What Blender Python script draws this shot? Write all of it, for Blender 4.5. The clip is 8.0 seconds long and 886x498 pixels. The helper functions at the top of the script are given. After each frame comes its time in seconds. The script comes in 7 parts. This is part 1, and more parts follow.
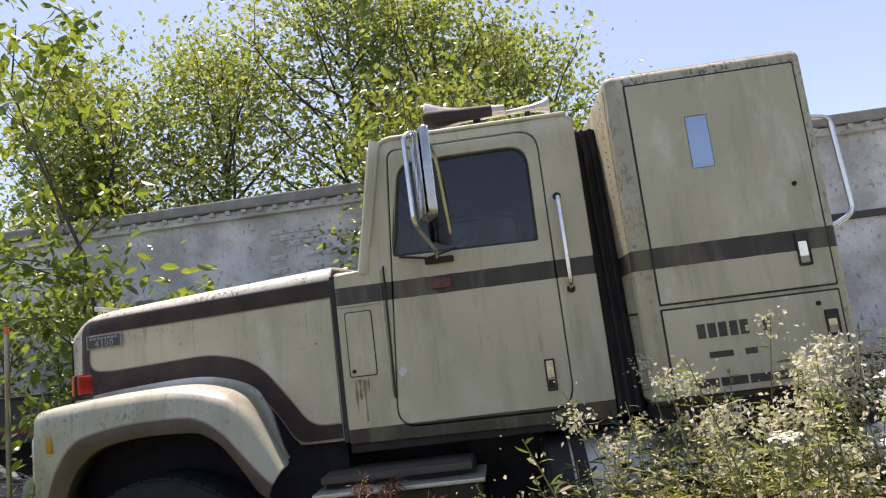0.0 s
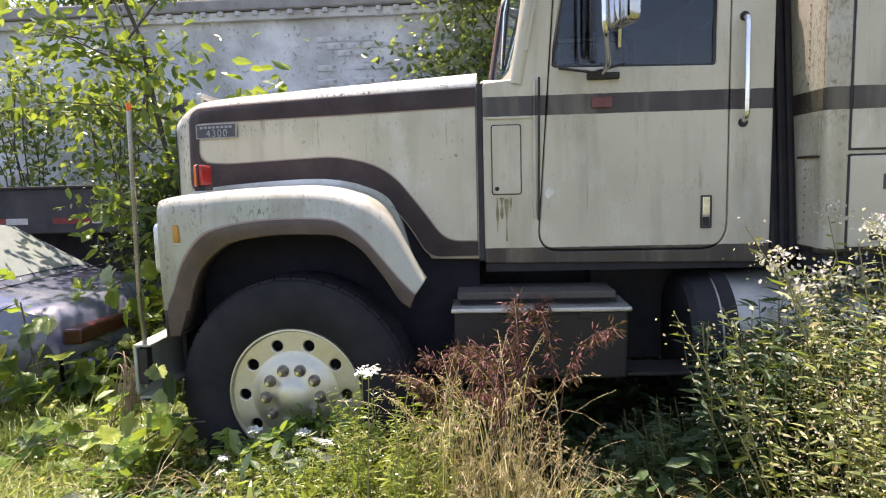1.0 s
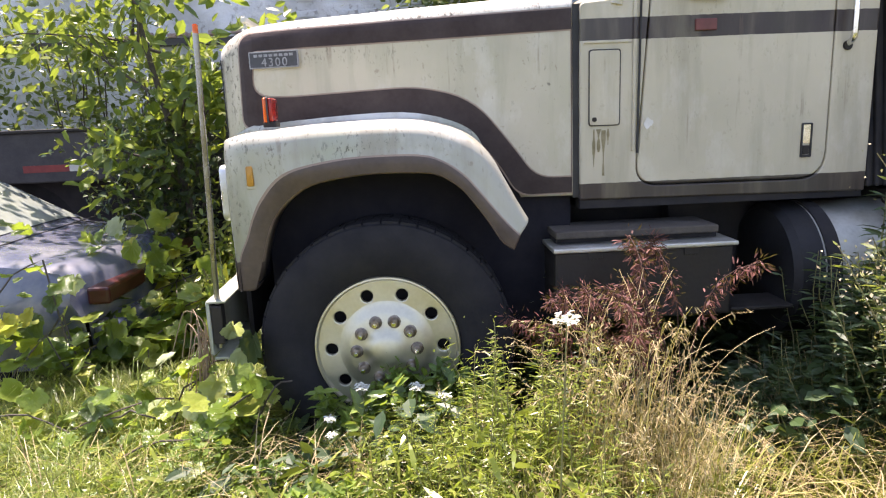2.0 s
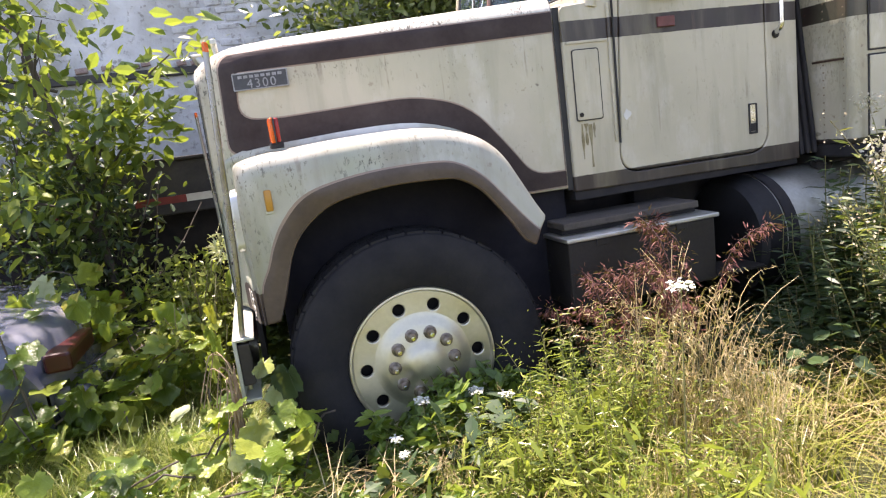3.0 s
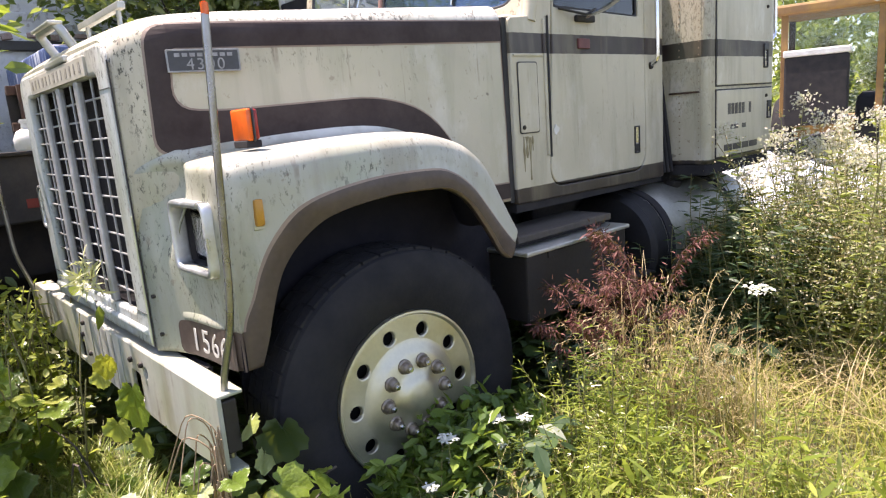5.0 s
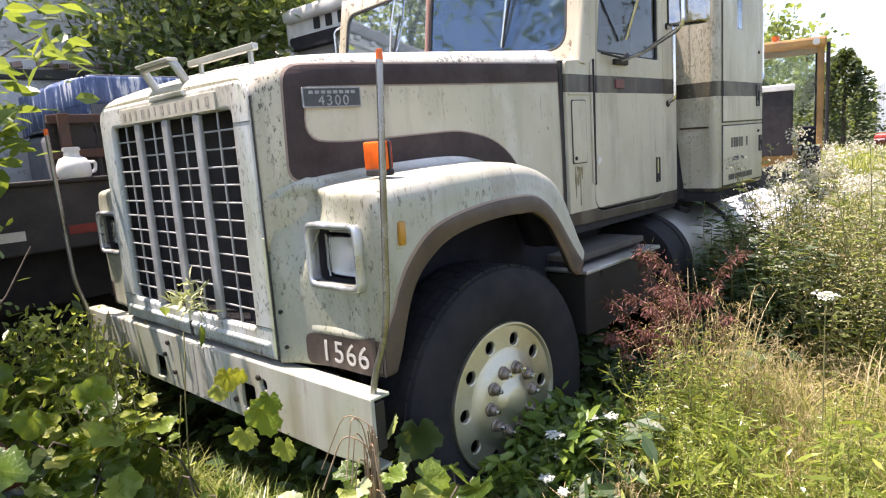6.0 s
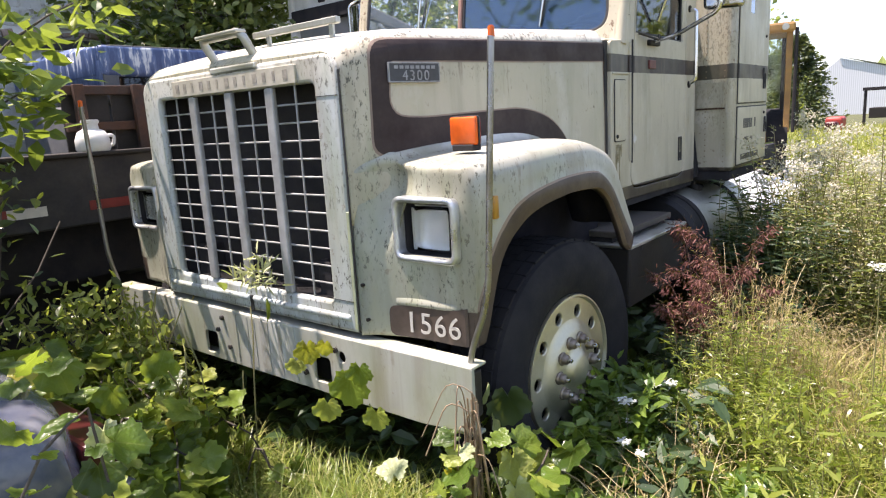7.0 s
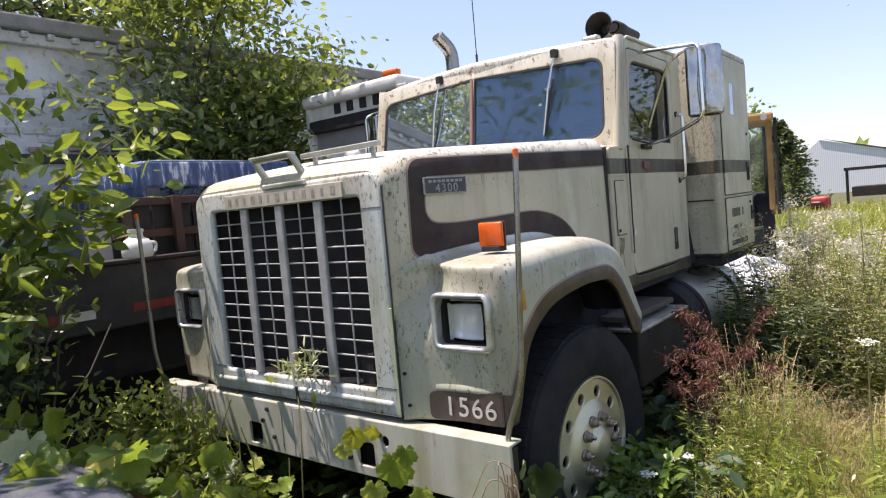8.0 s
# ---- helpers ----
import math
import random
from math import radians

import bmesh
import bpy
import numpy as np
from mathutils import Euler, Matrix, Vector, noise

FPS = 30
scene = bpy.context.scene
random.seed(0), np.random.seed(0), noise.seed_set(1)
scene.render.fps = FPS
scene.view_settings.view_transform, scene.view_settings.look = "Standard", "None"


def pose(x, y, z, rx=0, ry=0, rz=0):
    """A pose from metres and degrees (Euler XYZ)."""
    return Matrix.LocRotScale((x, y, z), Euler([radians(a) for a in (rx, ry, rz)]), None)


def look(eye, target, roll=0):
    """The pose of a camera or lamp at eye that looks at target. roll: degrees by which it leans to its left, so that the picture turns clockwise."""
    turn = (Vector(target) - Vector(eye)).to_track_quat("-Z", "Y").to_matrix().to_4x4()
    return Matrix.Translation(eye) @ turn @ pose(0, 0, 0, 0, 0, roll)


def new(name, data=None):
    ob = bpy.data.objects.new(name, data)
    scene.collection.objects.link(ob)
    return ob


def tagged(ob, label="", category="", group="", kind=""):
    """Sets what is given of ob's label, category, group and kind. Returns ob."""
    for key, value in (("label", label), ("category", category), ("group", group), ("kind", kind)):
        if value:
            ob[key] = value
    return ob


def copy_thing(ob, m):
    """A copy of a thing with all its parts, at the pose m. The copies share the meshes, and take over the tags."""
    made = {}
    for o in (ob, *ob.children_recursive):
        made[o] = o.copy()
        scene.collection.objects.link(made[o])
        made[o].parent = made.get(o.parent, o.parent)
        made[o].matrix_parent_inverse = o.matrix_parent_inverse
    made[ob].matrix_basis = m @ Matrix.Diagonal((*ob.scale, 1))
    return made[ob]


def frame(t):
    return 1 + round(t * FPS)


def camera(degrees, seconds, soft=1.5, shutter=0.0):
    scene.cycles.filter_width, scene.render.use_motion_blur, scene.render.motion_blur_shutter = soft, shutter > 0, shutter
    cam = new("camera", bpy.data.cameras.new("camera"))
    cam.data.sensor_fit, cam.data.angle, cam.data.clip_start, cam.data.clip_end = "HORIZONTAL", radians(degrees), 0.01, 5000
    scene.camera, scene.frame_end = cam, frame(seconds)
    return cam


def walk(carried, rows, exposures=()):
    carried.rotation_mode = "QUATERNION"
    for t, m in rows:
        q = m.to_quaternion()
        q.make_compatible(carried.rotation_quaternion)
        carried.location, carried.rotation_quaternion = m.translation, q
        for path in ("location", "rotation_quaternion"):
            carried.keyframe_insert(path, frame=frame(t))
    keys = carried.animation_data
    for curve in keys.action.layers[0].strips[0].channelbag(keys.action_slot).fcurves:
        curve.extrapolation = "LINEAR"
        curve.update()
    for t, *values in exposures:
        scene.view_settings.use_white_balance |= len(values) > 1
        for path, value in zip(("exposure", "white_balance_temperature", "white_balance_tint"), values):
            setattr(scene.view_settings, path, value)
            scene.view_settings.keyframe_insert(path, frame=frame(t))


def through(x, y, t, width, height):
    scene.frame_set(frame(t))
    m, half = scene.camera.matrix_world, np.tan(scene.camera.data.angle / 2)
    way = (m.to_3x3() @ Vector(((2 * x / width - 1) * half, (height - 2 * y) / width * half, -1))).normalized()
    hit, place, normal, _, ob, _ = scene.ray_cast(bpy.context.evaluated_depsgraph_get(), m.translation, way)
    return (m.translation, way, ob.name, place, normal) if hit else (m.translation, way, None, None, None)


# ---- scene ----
cam = camera(68.3, 8.0, soft=1.2)
PATH = [
    (0, (2.282, -4.046, 1.431), (2.149, -2.069, 1.705), -7.1),
    (0.5, (1.882, -3.88, 1.405), (1.713, -1.893, 1.253), 0.9),
    (1, (1.521, -3.881, 1.398), (1.396, -1.897, 1.176), -1.5),
    (1.5, (1.167, -3.772, 1.359), (1.083, -1.803, 1.017), -4.2),
    (1.7, (1.048, -3.706, 1.377), (1.016, -1.747, 0.976), -4.0),
    (2.8, (0.231, -3.67, 1.377), (0.651, -1.748, 1.017), -4.1),
    (3, (0.146, -3.59, 1.353), (0.67, -1.694, 0.994), -7.4),
    (3.5, (-0.023, -3.324, 1.345), (0.814, -1.558, 0.919), -4.7),
    (4, (-0.275, -3.184, 1.338), (0.844, -1.585, 0.902), -5.0),
    (4.2, (-0.37, -3.153, 1.341), (0.774, -1.568, 0.918), -4.2),
    (5.3, (-0.785, -2.745, 1.414), (0.59, -1.338, 1.054), -3.8),
    (5.5, (-0.912, -2.681, 1.397), (0.501, -1.304, 1.067), -3.1),
    (6, (-1.222, -2.657, 1.453), (0.216, -1.303, 1.134), -4.0),
    (6.5, (-1.37, -2.489, 1.404), (0.16, -1.253, 1.037), -4.6),
    (7, (-1.559, -2.353, 1.472), (-0.042, -1.11, 1.082), -3.3),
    (7.5, (-1.757, -2.376, 1.531), (-0.21, -1.131, 1.293), -3.9),
    (8, (-1.872, -2.434, 1.547), (-0.31, -1.191, 1.422), -5.0),
]
EXPO = [(0, 0.79, 7250, 23), (0.6, 0.95, 6850, 25), (1.0, 1.47, 6850, 26), (3.0, 1.76, 7000, 29), (5.5, 1.52, 6900, 26), (7.0, 1.36, 6850, 24), (8.0, 0.88, 6800, 24)]
walk(cam, [(t, look(eye, target, roll)) for t, eye, target, roll in PATH], EXPO)

# ---- light: high summer sun from behind the truck, clear pale sky ----
TO_SUN = Vector((-0.16, 0.31, 1.0)).normalized()
world = bpy.data.worlds.new("sky")
scene.world = world
world.use_nodes = True
wn = world.node_tree.nodes
sky = wn.new("ShaderNodeTexSky")
sky.sky_type, sky.sun_disc = "NISHITA", False
sky.sun_elevation = math.asin(TO_SUN.z)
sky.sun_rotation = math.atan2(TO_SUN.x, TO_SUN.y)
sky.air_density, sky.dust_density, sky.ozone_density = 1.0, 0.85, 1.9
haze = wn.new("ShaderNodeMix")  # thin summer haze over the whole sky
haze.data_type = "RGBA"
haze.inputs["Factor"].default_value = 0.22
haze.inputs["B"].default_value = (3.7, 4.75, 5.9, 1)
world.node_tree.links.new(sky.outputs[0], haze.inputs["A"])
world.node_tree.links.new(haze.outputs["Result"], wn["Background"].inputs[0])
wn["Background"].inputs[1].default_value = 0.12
sun = new("sun", bpy.data.lights.new("sun", "SUN"))
sun.data.energy, sun.data.angle, sun.data.color = 5.0, radians(0.5), (1.0, 0.95, 0.86)
sun.matrix_basis = look((0, 0, 20), Vector((0, 0, 20)) - TO_SUN)


# ---- materials ----
def mat(name, rough=0.5, metal=0.0):
    m = bpy.data.materials.new(name)
    m.use_nodes = True
    nt = m.node_tree
    b = nt.nodes["Principled BSDF"]
    b.inputs["Roughness"].default_value = rough
    b.inputs["Metallic"].default_value = metal
    return m, nt, b


def noise_tex(nt, scale, detail=4, stretch=None, rough=0.55):
    co = nt.nodes.new("ShaderNodeTexCoord")
    src = co.outputs["Object"]
    if stretch:
        mp = nt.nodes.new("ShaderNodeMapping")
        mp.inputs["Scale"].default_value = stretch
        nt.links.new(src, mp.inputs[0])
        src = mp.outputs[0]
    n = nt.nodes.new("ShaderNodeTexNoise")
    n.inputs["Scale"].default_value, n.inputs["Detail"].default_value = scale, detail
    n.inputs["Roughness"].default_value = rough
    nt.links.new(src, n.inputs["Vector"])
    return n.outputs["Fac"]


def ramp(nt, fac, *stops):
    r = nt.nodes.new("ShaderNodeValToRGB")
    els = r.color_ramp.elements
    while len(els) < len(stops):
        els.new(0.5)
    for e, (p, c) in zip(els, stops):
        e.position = p
        e.color = (*c, 1) if len(c) == 3 else (c[0], c[0], c[0], 1)
    nt.links.new(fac, r.inputs[0])
    return r.outputs["Color"]


def mixc(nt, fac, a, b, blend="MIX"):
    m = nt.nodes.new("ShaderNodeMix")
    m.data_type, m.blend_type = "RGBA", blend
    for sock, v in ((m.inputs["Factor"], fac), (m.inputs["A"], a), (m.inputs["B"], b)):
        if isinstance(v, (int, float)):
            sock.default_value = v
        elif isinstance(v, tuple):
            sock.default_value = (*v, 1)
        else:
            nt.links.new(v, sock)
    return m.outputs["Result"]


def math_node(nt, op, a, b=0.0, c=None):
    n = nt.nodes.new("ShaderNodeMath")
    n.operation = op
    for i, v in enumerate((a, b) if c is None else (a, b, c)):
        if isinstance(v, (int, float)):
            n.inputs[i].default_value = v
        else:
            nt.links.new(v, n.inputs[i])
    return n.outputs[0]


def bump(nt, b, fac, strength=0.2, dist=0.01):
    n = nt.nodes.new("ShaderNodeBump")
    n.inputs["Strength"].default_value, n.inputs["Distance"].default_value = strength, dist
    nt.links.new(fac, n.inputs["Height"])
    nt.links.new(n.outputs[0], b.inputs["Normal"])


def axis(nt, which):
    co = nt.nodes.new("ShaderNodeTexCoord")
    sp = nt.nodes.new("ShaderNodeSeparateXYZ")
    nt.links.new(co.outputs["Object"], sp.inputs[0])
    return sp.outputs[which]


def between(nt, v, lo, hi):
    return math_node(nt, "MULTIPLY", math_node(nt, "GREATER_THAN", v, lo), math_node(nt, "LESS_THAN", v, hi))


def worn(name, base, dark, rough=0.5, metal=0.0, scale=6.0, amount=0.5, relief=0.1, fine=60.0):
    """A surface with blotches at one scale and fine grain at another."""
    m, nt, b = mat(name, rough, metal)
    a = noise_tex(nt, scale, 6)
    f = noise_tex(nt, fine, 3)
    c = mixc(nt, ramp(nt, a, (0.35, (1,)), (0.7, (0,))), base, dark)
    c = mixc(nt, amount * 0.5, c, mixc(nt, ramp(nt, f, (0.3, (0.0,)), (0.7, (1.0,))), dark, base))
    nt.links.new(c, b.inputs["Base Color"])
    nt.links.new(ramp(nt, a, (0.3, (max(rough - 0.12, 0.02),)), (0.75, (min(rough + 0.2, 1),))), b.inputs["Roughness"])
    bump(nt, b, f, relief, 0.004)
    return m


CREAM, BROWN = (0.52, 0.474, 0.358), (0.030, 0.020, 0.019)


def paint(name, bands=(), moss=0.5, base=CREAM, algae=0.0, zone=None, rust=0.0, bleach_glare=None, stain=0.0, chalky=0.55, nose=None):
    """Weathered lacquer: chalky blotches, streaks, clusters of mould specks, brown bands at the given heights; nose: x from which green mould thins out."""
    m, nt, b = mat(name, 0.38)
    wide = noise_tex(nt, 1.7, 5)
    streak = noise_tex(nt, 9, 5, (1.0, 1.0, 0.12))
    thin = noise_tex(nt, 34, 4, (1.0, 1.0, 0.05))
    speck = noise_tex(nt, 75, 6, (1, 1, 0.45), 0.72)
    patch = noise_tex(nt, 5, 5, None, 0.6)
    c = mixc(nt, ramp(nt, wide, (0.35, (0.0,)), (0.7, (1.0,))), base, tuple(v * 0.80 for v in base))
    c = mixc(nt, ramp(nt, noise_tex(nt, 6.5, 7, (1, 1, 0.5), 0.65), (0.54, (0,)), (0.70, (chalky,))), c, (0.68, 0.66, 0.60))
    # white over real bleaching stands for sun glare on tops and crowns
    if bleach_glare:
        top_white = nt.nodes.new("ShaderNodeMapRange")
        top_white.inputs["From Min"].default_value, top_white.inputs["From Max"].default_value = bleach_glare
        top_white.inputs["To Max"].default_value = 0.8
        nt.links.new(axis(nt, 2), top_white.inputs["Value"])
        c = mixc(nt, top_white.outputs[0], c, (0.70, 0.685, 0.62))
    if bands:
        z = math_node(nt, "ADD", axis(nt, 2), math_node(nt, "MULTIPLY", math_node(nt, "SUBTRACT", noise_tex(nt, 30, 2), 0.5), 0.006))
        fac = None
        for lo, hi in bands:
            f = between(nt, z, lo, hi)
            fac = f if fac is None else math_node(nt, "MAXIMUM", fac, f)
        brown = mixc(nt, ramp(nt, streak, (0.4, (0,)), (0.75, (1,))), BROWN, (0.062, 0.046, 0.042))
        c = mixc(nt, fac, c, brown)
    c = mixc(nt, math_node(nt, "MULTIPLY", ramp(nt, streak, (0.50, (0,)), (0.70, (1,))), 0.4), c, (0.20, 0.185, 0.12))
    if algae:
        film = ramp(nt, noise_tex(nt, 3.2, 6, (1, 1, 0.45)), (0.44, (0,)), (0.66, (1,)))
        c = mixc(nt, math_node(nt, "MULTIPLY", film, algae), c, (0.25, 0.28, 0.16))
    runs = math_node(nt, "MULTIPLY", ramp(nt, thin, (0.60, (0,)), (0.68, (1,))), ramp(nt, patch, (0.48, (0,)), (0.60, (1,))))
    c = mixc(nt, math_node(nt, "MULTIPLY", runs, 0.35 + 0.4 * rust), c, (0.16, 0.11, 0.07))
    where = ramp(nt, patch, (0.54, (0.02,)), (0.66, (0.8,)))
    if zone:
        lo, mid, hi = zone
        up = nt.nodes.new("ShaderNodeMapRange")
        up.inputs["From Min"].default_value, up.inputs["From Max"].default_value = lo, mid
        nt.links.new(axis(nt, 2), up.inputs["Value"])
        heavy = math_node(nt, "MULTIPLY", math_node(nt, "MULTIPLY", up.outputs[0], math_node(nt, "LESS_THAN", axis(nt, 2), hi)), ramp(nt, patch, (0.42, (0.05,)), (0.58, (1,))))
        where = math_node(nt, "MAXIMUM", where, heavy)
    if nose:
        near = nt.nodes.new("ShaderNodeMapRange")
        near.inputs["From Min"].default_value, near.inputs["From Max"].default_value = nose + 0.10, nose
        nt.links.new(axis(nt, 0), near.inputs["Value"])
        green = math_node(nt, "MULTIPLY", near.outputs[0], ramp(nt, noise_tex(nt, 11, 7, (1, 1, 0.3), 0.65), (0.46, (0,)), (0.72, (0.42,))))
        c = mixc(nt, green, c, (0.21, 0.25, 0.13))
        blots = math_node(nt, "MULTIPLY", math_node(nt, "MULTIPLY", near.outputs[0], ramp(nt, patch, (0.44, (0.05,)), (0.58, (1,)))), ramp(nt, noise_tex(nt, 58, 6, (1, 1, 0.4), 0.75), (0.635, (0,)), (0.675, (1,))))
        c = mixc(nt, math_node(nt, "MULTIPLY", blots, 0.75), c, (0.05, 0.062, 0.03))
        where = math_node(nt, "MAXIMUM", where, math_node(nt, "MULTIPLY", near.outputs[0], ramp(nt, patch, (0.40, (0.1,)), (0.55, (1,)))))
    dots = math_node(nt, "MULTIPLY", ramp(nt, speck, (0.56, (0,)), (0.60, (1,))), where)
    if zone and zone[2] > 2:
        dots = math_node(nt, "MAXIMUM", dots, math_node(nt, "MULTIPLY", ramp(nt, speck, (0.515, (0,)), (0.565, (1,))), heavy))
    c = mixc(nt, math_node(nt, "MULTIPLY", dots, moss), c, (0.035, 0.036, 0.022))
    drops = ramp(nt, noise_tex(nt, 17, 2, None, 0.4), (0.78, (0,)), (0.80, (1,)))
    c = mixc(nt, math_node(nt, "MULTIPLY", drops, 0.7 * moss), c, (0.05, 0.035, 0.025))
    if stain:
        broad = ramp(nt, noise_tex(nt, 7, 4, (1, 1, 0.04)), (0.50, (0,)), (0.60, (1,)))
        c = mixc(nt, math_node(nt, "MULTIPLY", broad, stain), c, (0.20, 0.16, 0.10))
    if rust:
        spot = ramp(nt, noise_tex(nt, 24, 5, None, 0.65), (0.64 - 0.05 * (rust > 0.5), (0,)), (0.68 - 0.05 * (rust > 0.5), (1,)))
        c = mixc(nt, math_node(nt, "MULTIPLY", spot, rust), c, (0.13, 0.06, 0.03))
    nt.links.new(c, b.inputs["Base Color"])
    nt.links.new(ramp(nt, patch, (0.3, (0.3,)), (0.7, (0.55,))), b.inputs["Roughness"])
    bump(nt, b, speck, 0.10, 0.003)
    return m


def clear(name, tint=(0.8, 0.88, 0.9), rough=0.03, ior=1.5):
    m, nt, b = mat(name, rough)
    b.inputs["Base Color"].default_value = (*tint, 1)
    b.inputs["Transmission Weight"].default_value = 1.0
    b.inputs["IOR"].default_value = ior
    return m


def leafy(name, colours, shine=0.45, through=0.35):
    """Leaves: each one takes its own tone; light shines through."""
    m, nt, b = mat(name, shine)
    g = nt.nodes.new("ShaderNodeNewGeometry")
    n = len(colours)
    info = nt.nodes.new("ShaderNodeObjectInfo")
    tone = math_node(nt, "FRACT", math_node(nt, "ADD", g.outputs["Random Per Island"], info.outputs["Random"]))
    c = ramp(nt, tone, *[(i / max(n - 1, 1), k) for i, k in enumerate(colours)])
    c = mixc(nt, math_node(nt, "MULTIPLY", noise_tex(nt, 40, 2), 0.4), c, tuple(v * 0.6 for v in colours[0]))
    nt.links.new(c, b.inputs["Base Color"])
    tr = nt.nodes.new("ShaderNodeBsdfTranslucent")
    nt.links.new(mixc(nt, 0.5, c, (0.40, 0.50, 0.04)), tr.inputs["Color"])
    ms = nt.nodes.new("ShaderNodeMixShader")
    ms.inputs[0].default_value = through
    nt.links.new(b.outputs[0], ms.inputs[1])
    nt.links.new(tr.outputs[0], ms.inputs[2])
    nt.links.new(ms.outputs[0], nt.nodes["Material Output"].inputs["Surface"])
    return m


CAB_BANDS = ((1.652, 1.738), (0.5, 1.068))
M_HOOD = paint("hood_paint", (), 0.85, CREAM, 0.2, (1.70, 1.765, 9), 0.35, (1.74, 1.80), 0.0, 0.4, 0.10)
# sun glare along the fender's crown is painted in as white above 1.34
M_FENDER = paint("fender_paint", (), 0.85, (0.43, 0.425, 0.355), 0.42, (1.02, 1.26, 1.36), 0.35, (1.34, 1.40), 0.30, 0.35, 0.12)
M_LIP = worn("faded_brown_lip", (0.050, 0.034, 0.026), (0.092, 0.066, 0.052), 0.5, 0, 8, 0.6, 0.06)
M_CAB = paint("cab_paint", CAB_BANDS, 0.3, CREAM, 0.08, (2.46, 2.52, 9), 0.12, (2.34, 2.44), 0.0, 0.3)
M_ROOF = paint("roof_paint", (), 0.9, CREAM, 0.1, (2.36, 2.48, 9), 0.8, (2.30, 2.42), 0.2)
M_SLEEPER = paint("sleeper_paint", ((1.622, 1.712), (0.5, 1.06)), 0.75, CREAM, 0.2, (1.0, 2.3, 9), 0.45, None, 0.3)
M_LOCKER = paint("locker_door_paint", ((1.622, 1.712), (0.5, 1.06)), 0.25, CREAM, 0.1, None, 0.15)
M_STRIPE = worn("brown_stripe", BROWN, (0.058, 0.042, 0.038), 0.5, 0, 8, 0.6, 0.05)
M_STRIPE.node_tree.nodes["Principled BSDF"].inputs["Specular IOR Level"].default_value = 0.22
M_EDGE = worn("tan_pinstripe", (0.34, 0.25, 0.19), (0.2, 0.15, 0.12), 0.5)
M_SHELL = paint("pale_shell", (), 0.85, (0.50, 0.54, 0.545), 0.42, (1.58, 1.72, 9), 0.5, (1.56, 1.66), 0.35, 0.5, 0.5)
M_SMOKED = worn("smoked_mirror_glass", (0.34, 0.40, 0.50), (0.28, 0.33, 0.42), 0.08, 1.0, 5, 0.3, 0.01)
M_ALU = worn("dull_aluminium", (0.62, 0.62, 0.58), (0.36, 0.36, 0.30), 0.45, 0.8, 5, 0.5, 0.06)
M_CHROME = worn("chrome", (0.80, 0.80, 0.80), (0.6, 0.6, 0.6), 0.14, 1.0, 9, 0.3, 0.02)
M_BEZEL = worn("satin_bezel", (0.66, 0.68, 0.70), (0.46, 0.47, 0.47), 0.34, 0.85, 14, 0.5, 0.05)
M_WHEEL = worn("polished_wheel", (0.68, 0.64, 0.50), (0.50, 0.47, 0.36), 0.42, 0.85, 7, 0.5, 0.04)
M_BUMPER = paint("bumper_paint", (), 0.45, (0.46, 0.465, 0.42), 0.6, None, 0.3, None, 0.30, 0.5)
M_NUT = worn("dull_steel_nut", (0.36, 0.32, 0.26), (0.16, 0.12, 0.09), 0.4, 0.8, 30, 0.6, 0.2)
M_SCRAPED = worn("scraped_metal", (0.52, 0.53, 0.50), (0.33, 0.31, 0.26), 0.4, 0.3, 11, 0.7, 0.2)
M_TYRE = worn("tyre_rubber", (0.020, 0.0195, 0.022), (0.029, 0.028, 0.028), 0.85, 0, 9, 0.5, 0.4)
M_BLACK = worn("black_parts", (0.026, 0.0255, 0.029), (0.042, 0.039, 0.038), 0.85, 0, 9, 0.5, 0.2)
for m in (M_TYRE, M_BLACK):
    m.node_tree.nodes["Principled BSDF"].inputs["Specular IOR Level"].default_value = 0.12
# near-black colour carries the deep shade inside the wheel arches
M_ARCH_SHADE = worn("wheel_arch_shade", (0.015, 0.015, 0.020), (0.023, 0.022, 0.026), 0.9, 0, 9, 0.5, 0.2)
M_ARCH_SHADE.node_tree.nodes["Principled BSDF"].inputs["Specular IOR Level"].default_value = 0.08
M_SEAL = worn("rubber_seal", (0.015, 0.015, 0.016), (0.03, 0.03, 0.03), 0.6)
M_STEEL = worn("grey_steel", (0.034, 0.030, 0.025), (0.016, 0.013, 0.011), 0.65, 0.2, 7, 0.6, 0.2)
M_BARS = worn("pale_grille_bars", (0.44, 0.45, 0.45), (0.28, 0.28, 0.27), 0.45, 0.3, 12, 0.5, 0.1)
M_RUST = worn("rusty_steel", (0.115, 0.055, 0.032), (0.045, 0.03, 0.024), 0.8, 0.1, 8, 0.6, 0.4)
M_SEAT = worn("seat_vinyl", (0.06, 0.05, 0.045), (0.03, 0.026, 0.024), 0.6)
M_GLASS = clear("window_glass", (0.20, 0.25, 0.28), 0.02, 1.5)
M_GLASS.node_tree.nodes["Principled BSDF"].inputs["Specular IOR Level"].default_value = 0.35
# blue of the reflected sky is helped by tinting glass and specular
M_WIND = clear("windshield_glass", (0.20, 0.31, 0.40), 0.03, 2.0)
M_WIND.node_tree.nodes["Principled BSDF"].inputs["Transmission Weight"].default_value = 0.88
M_WIND.node_tree.nodes["Principled BSDF"].inputs["Specular Tint"].default_value = (0.50, 0.72, 1.0, 1)
M_PIPE = worn("dull_chrome_pipe", (0.40, 0.40, 0.40), (0.22, 0.21, 0.20), 0.28, 0.9, 6, 0.5, 0.05)
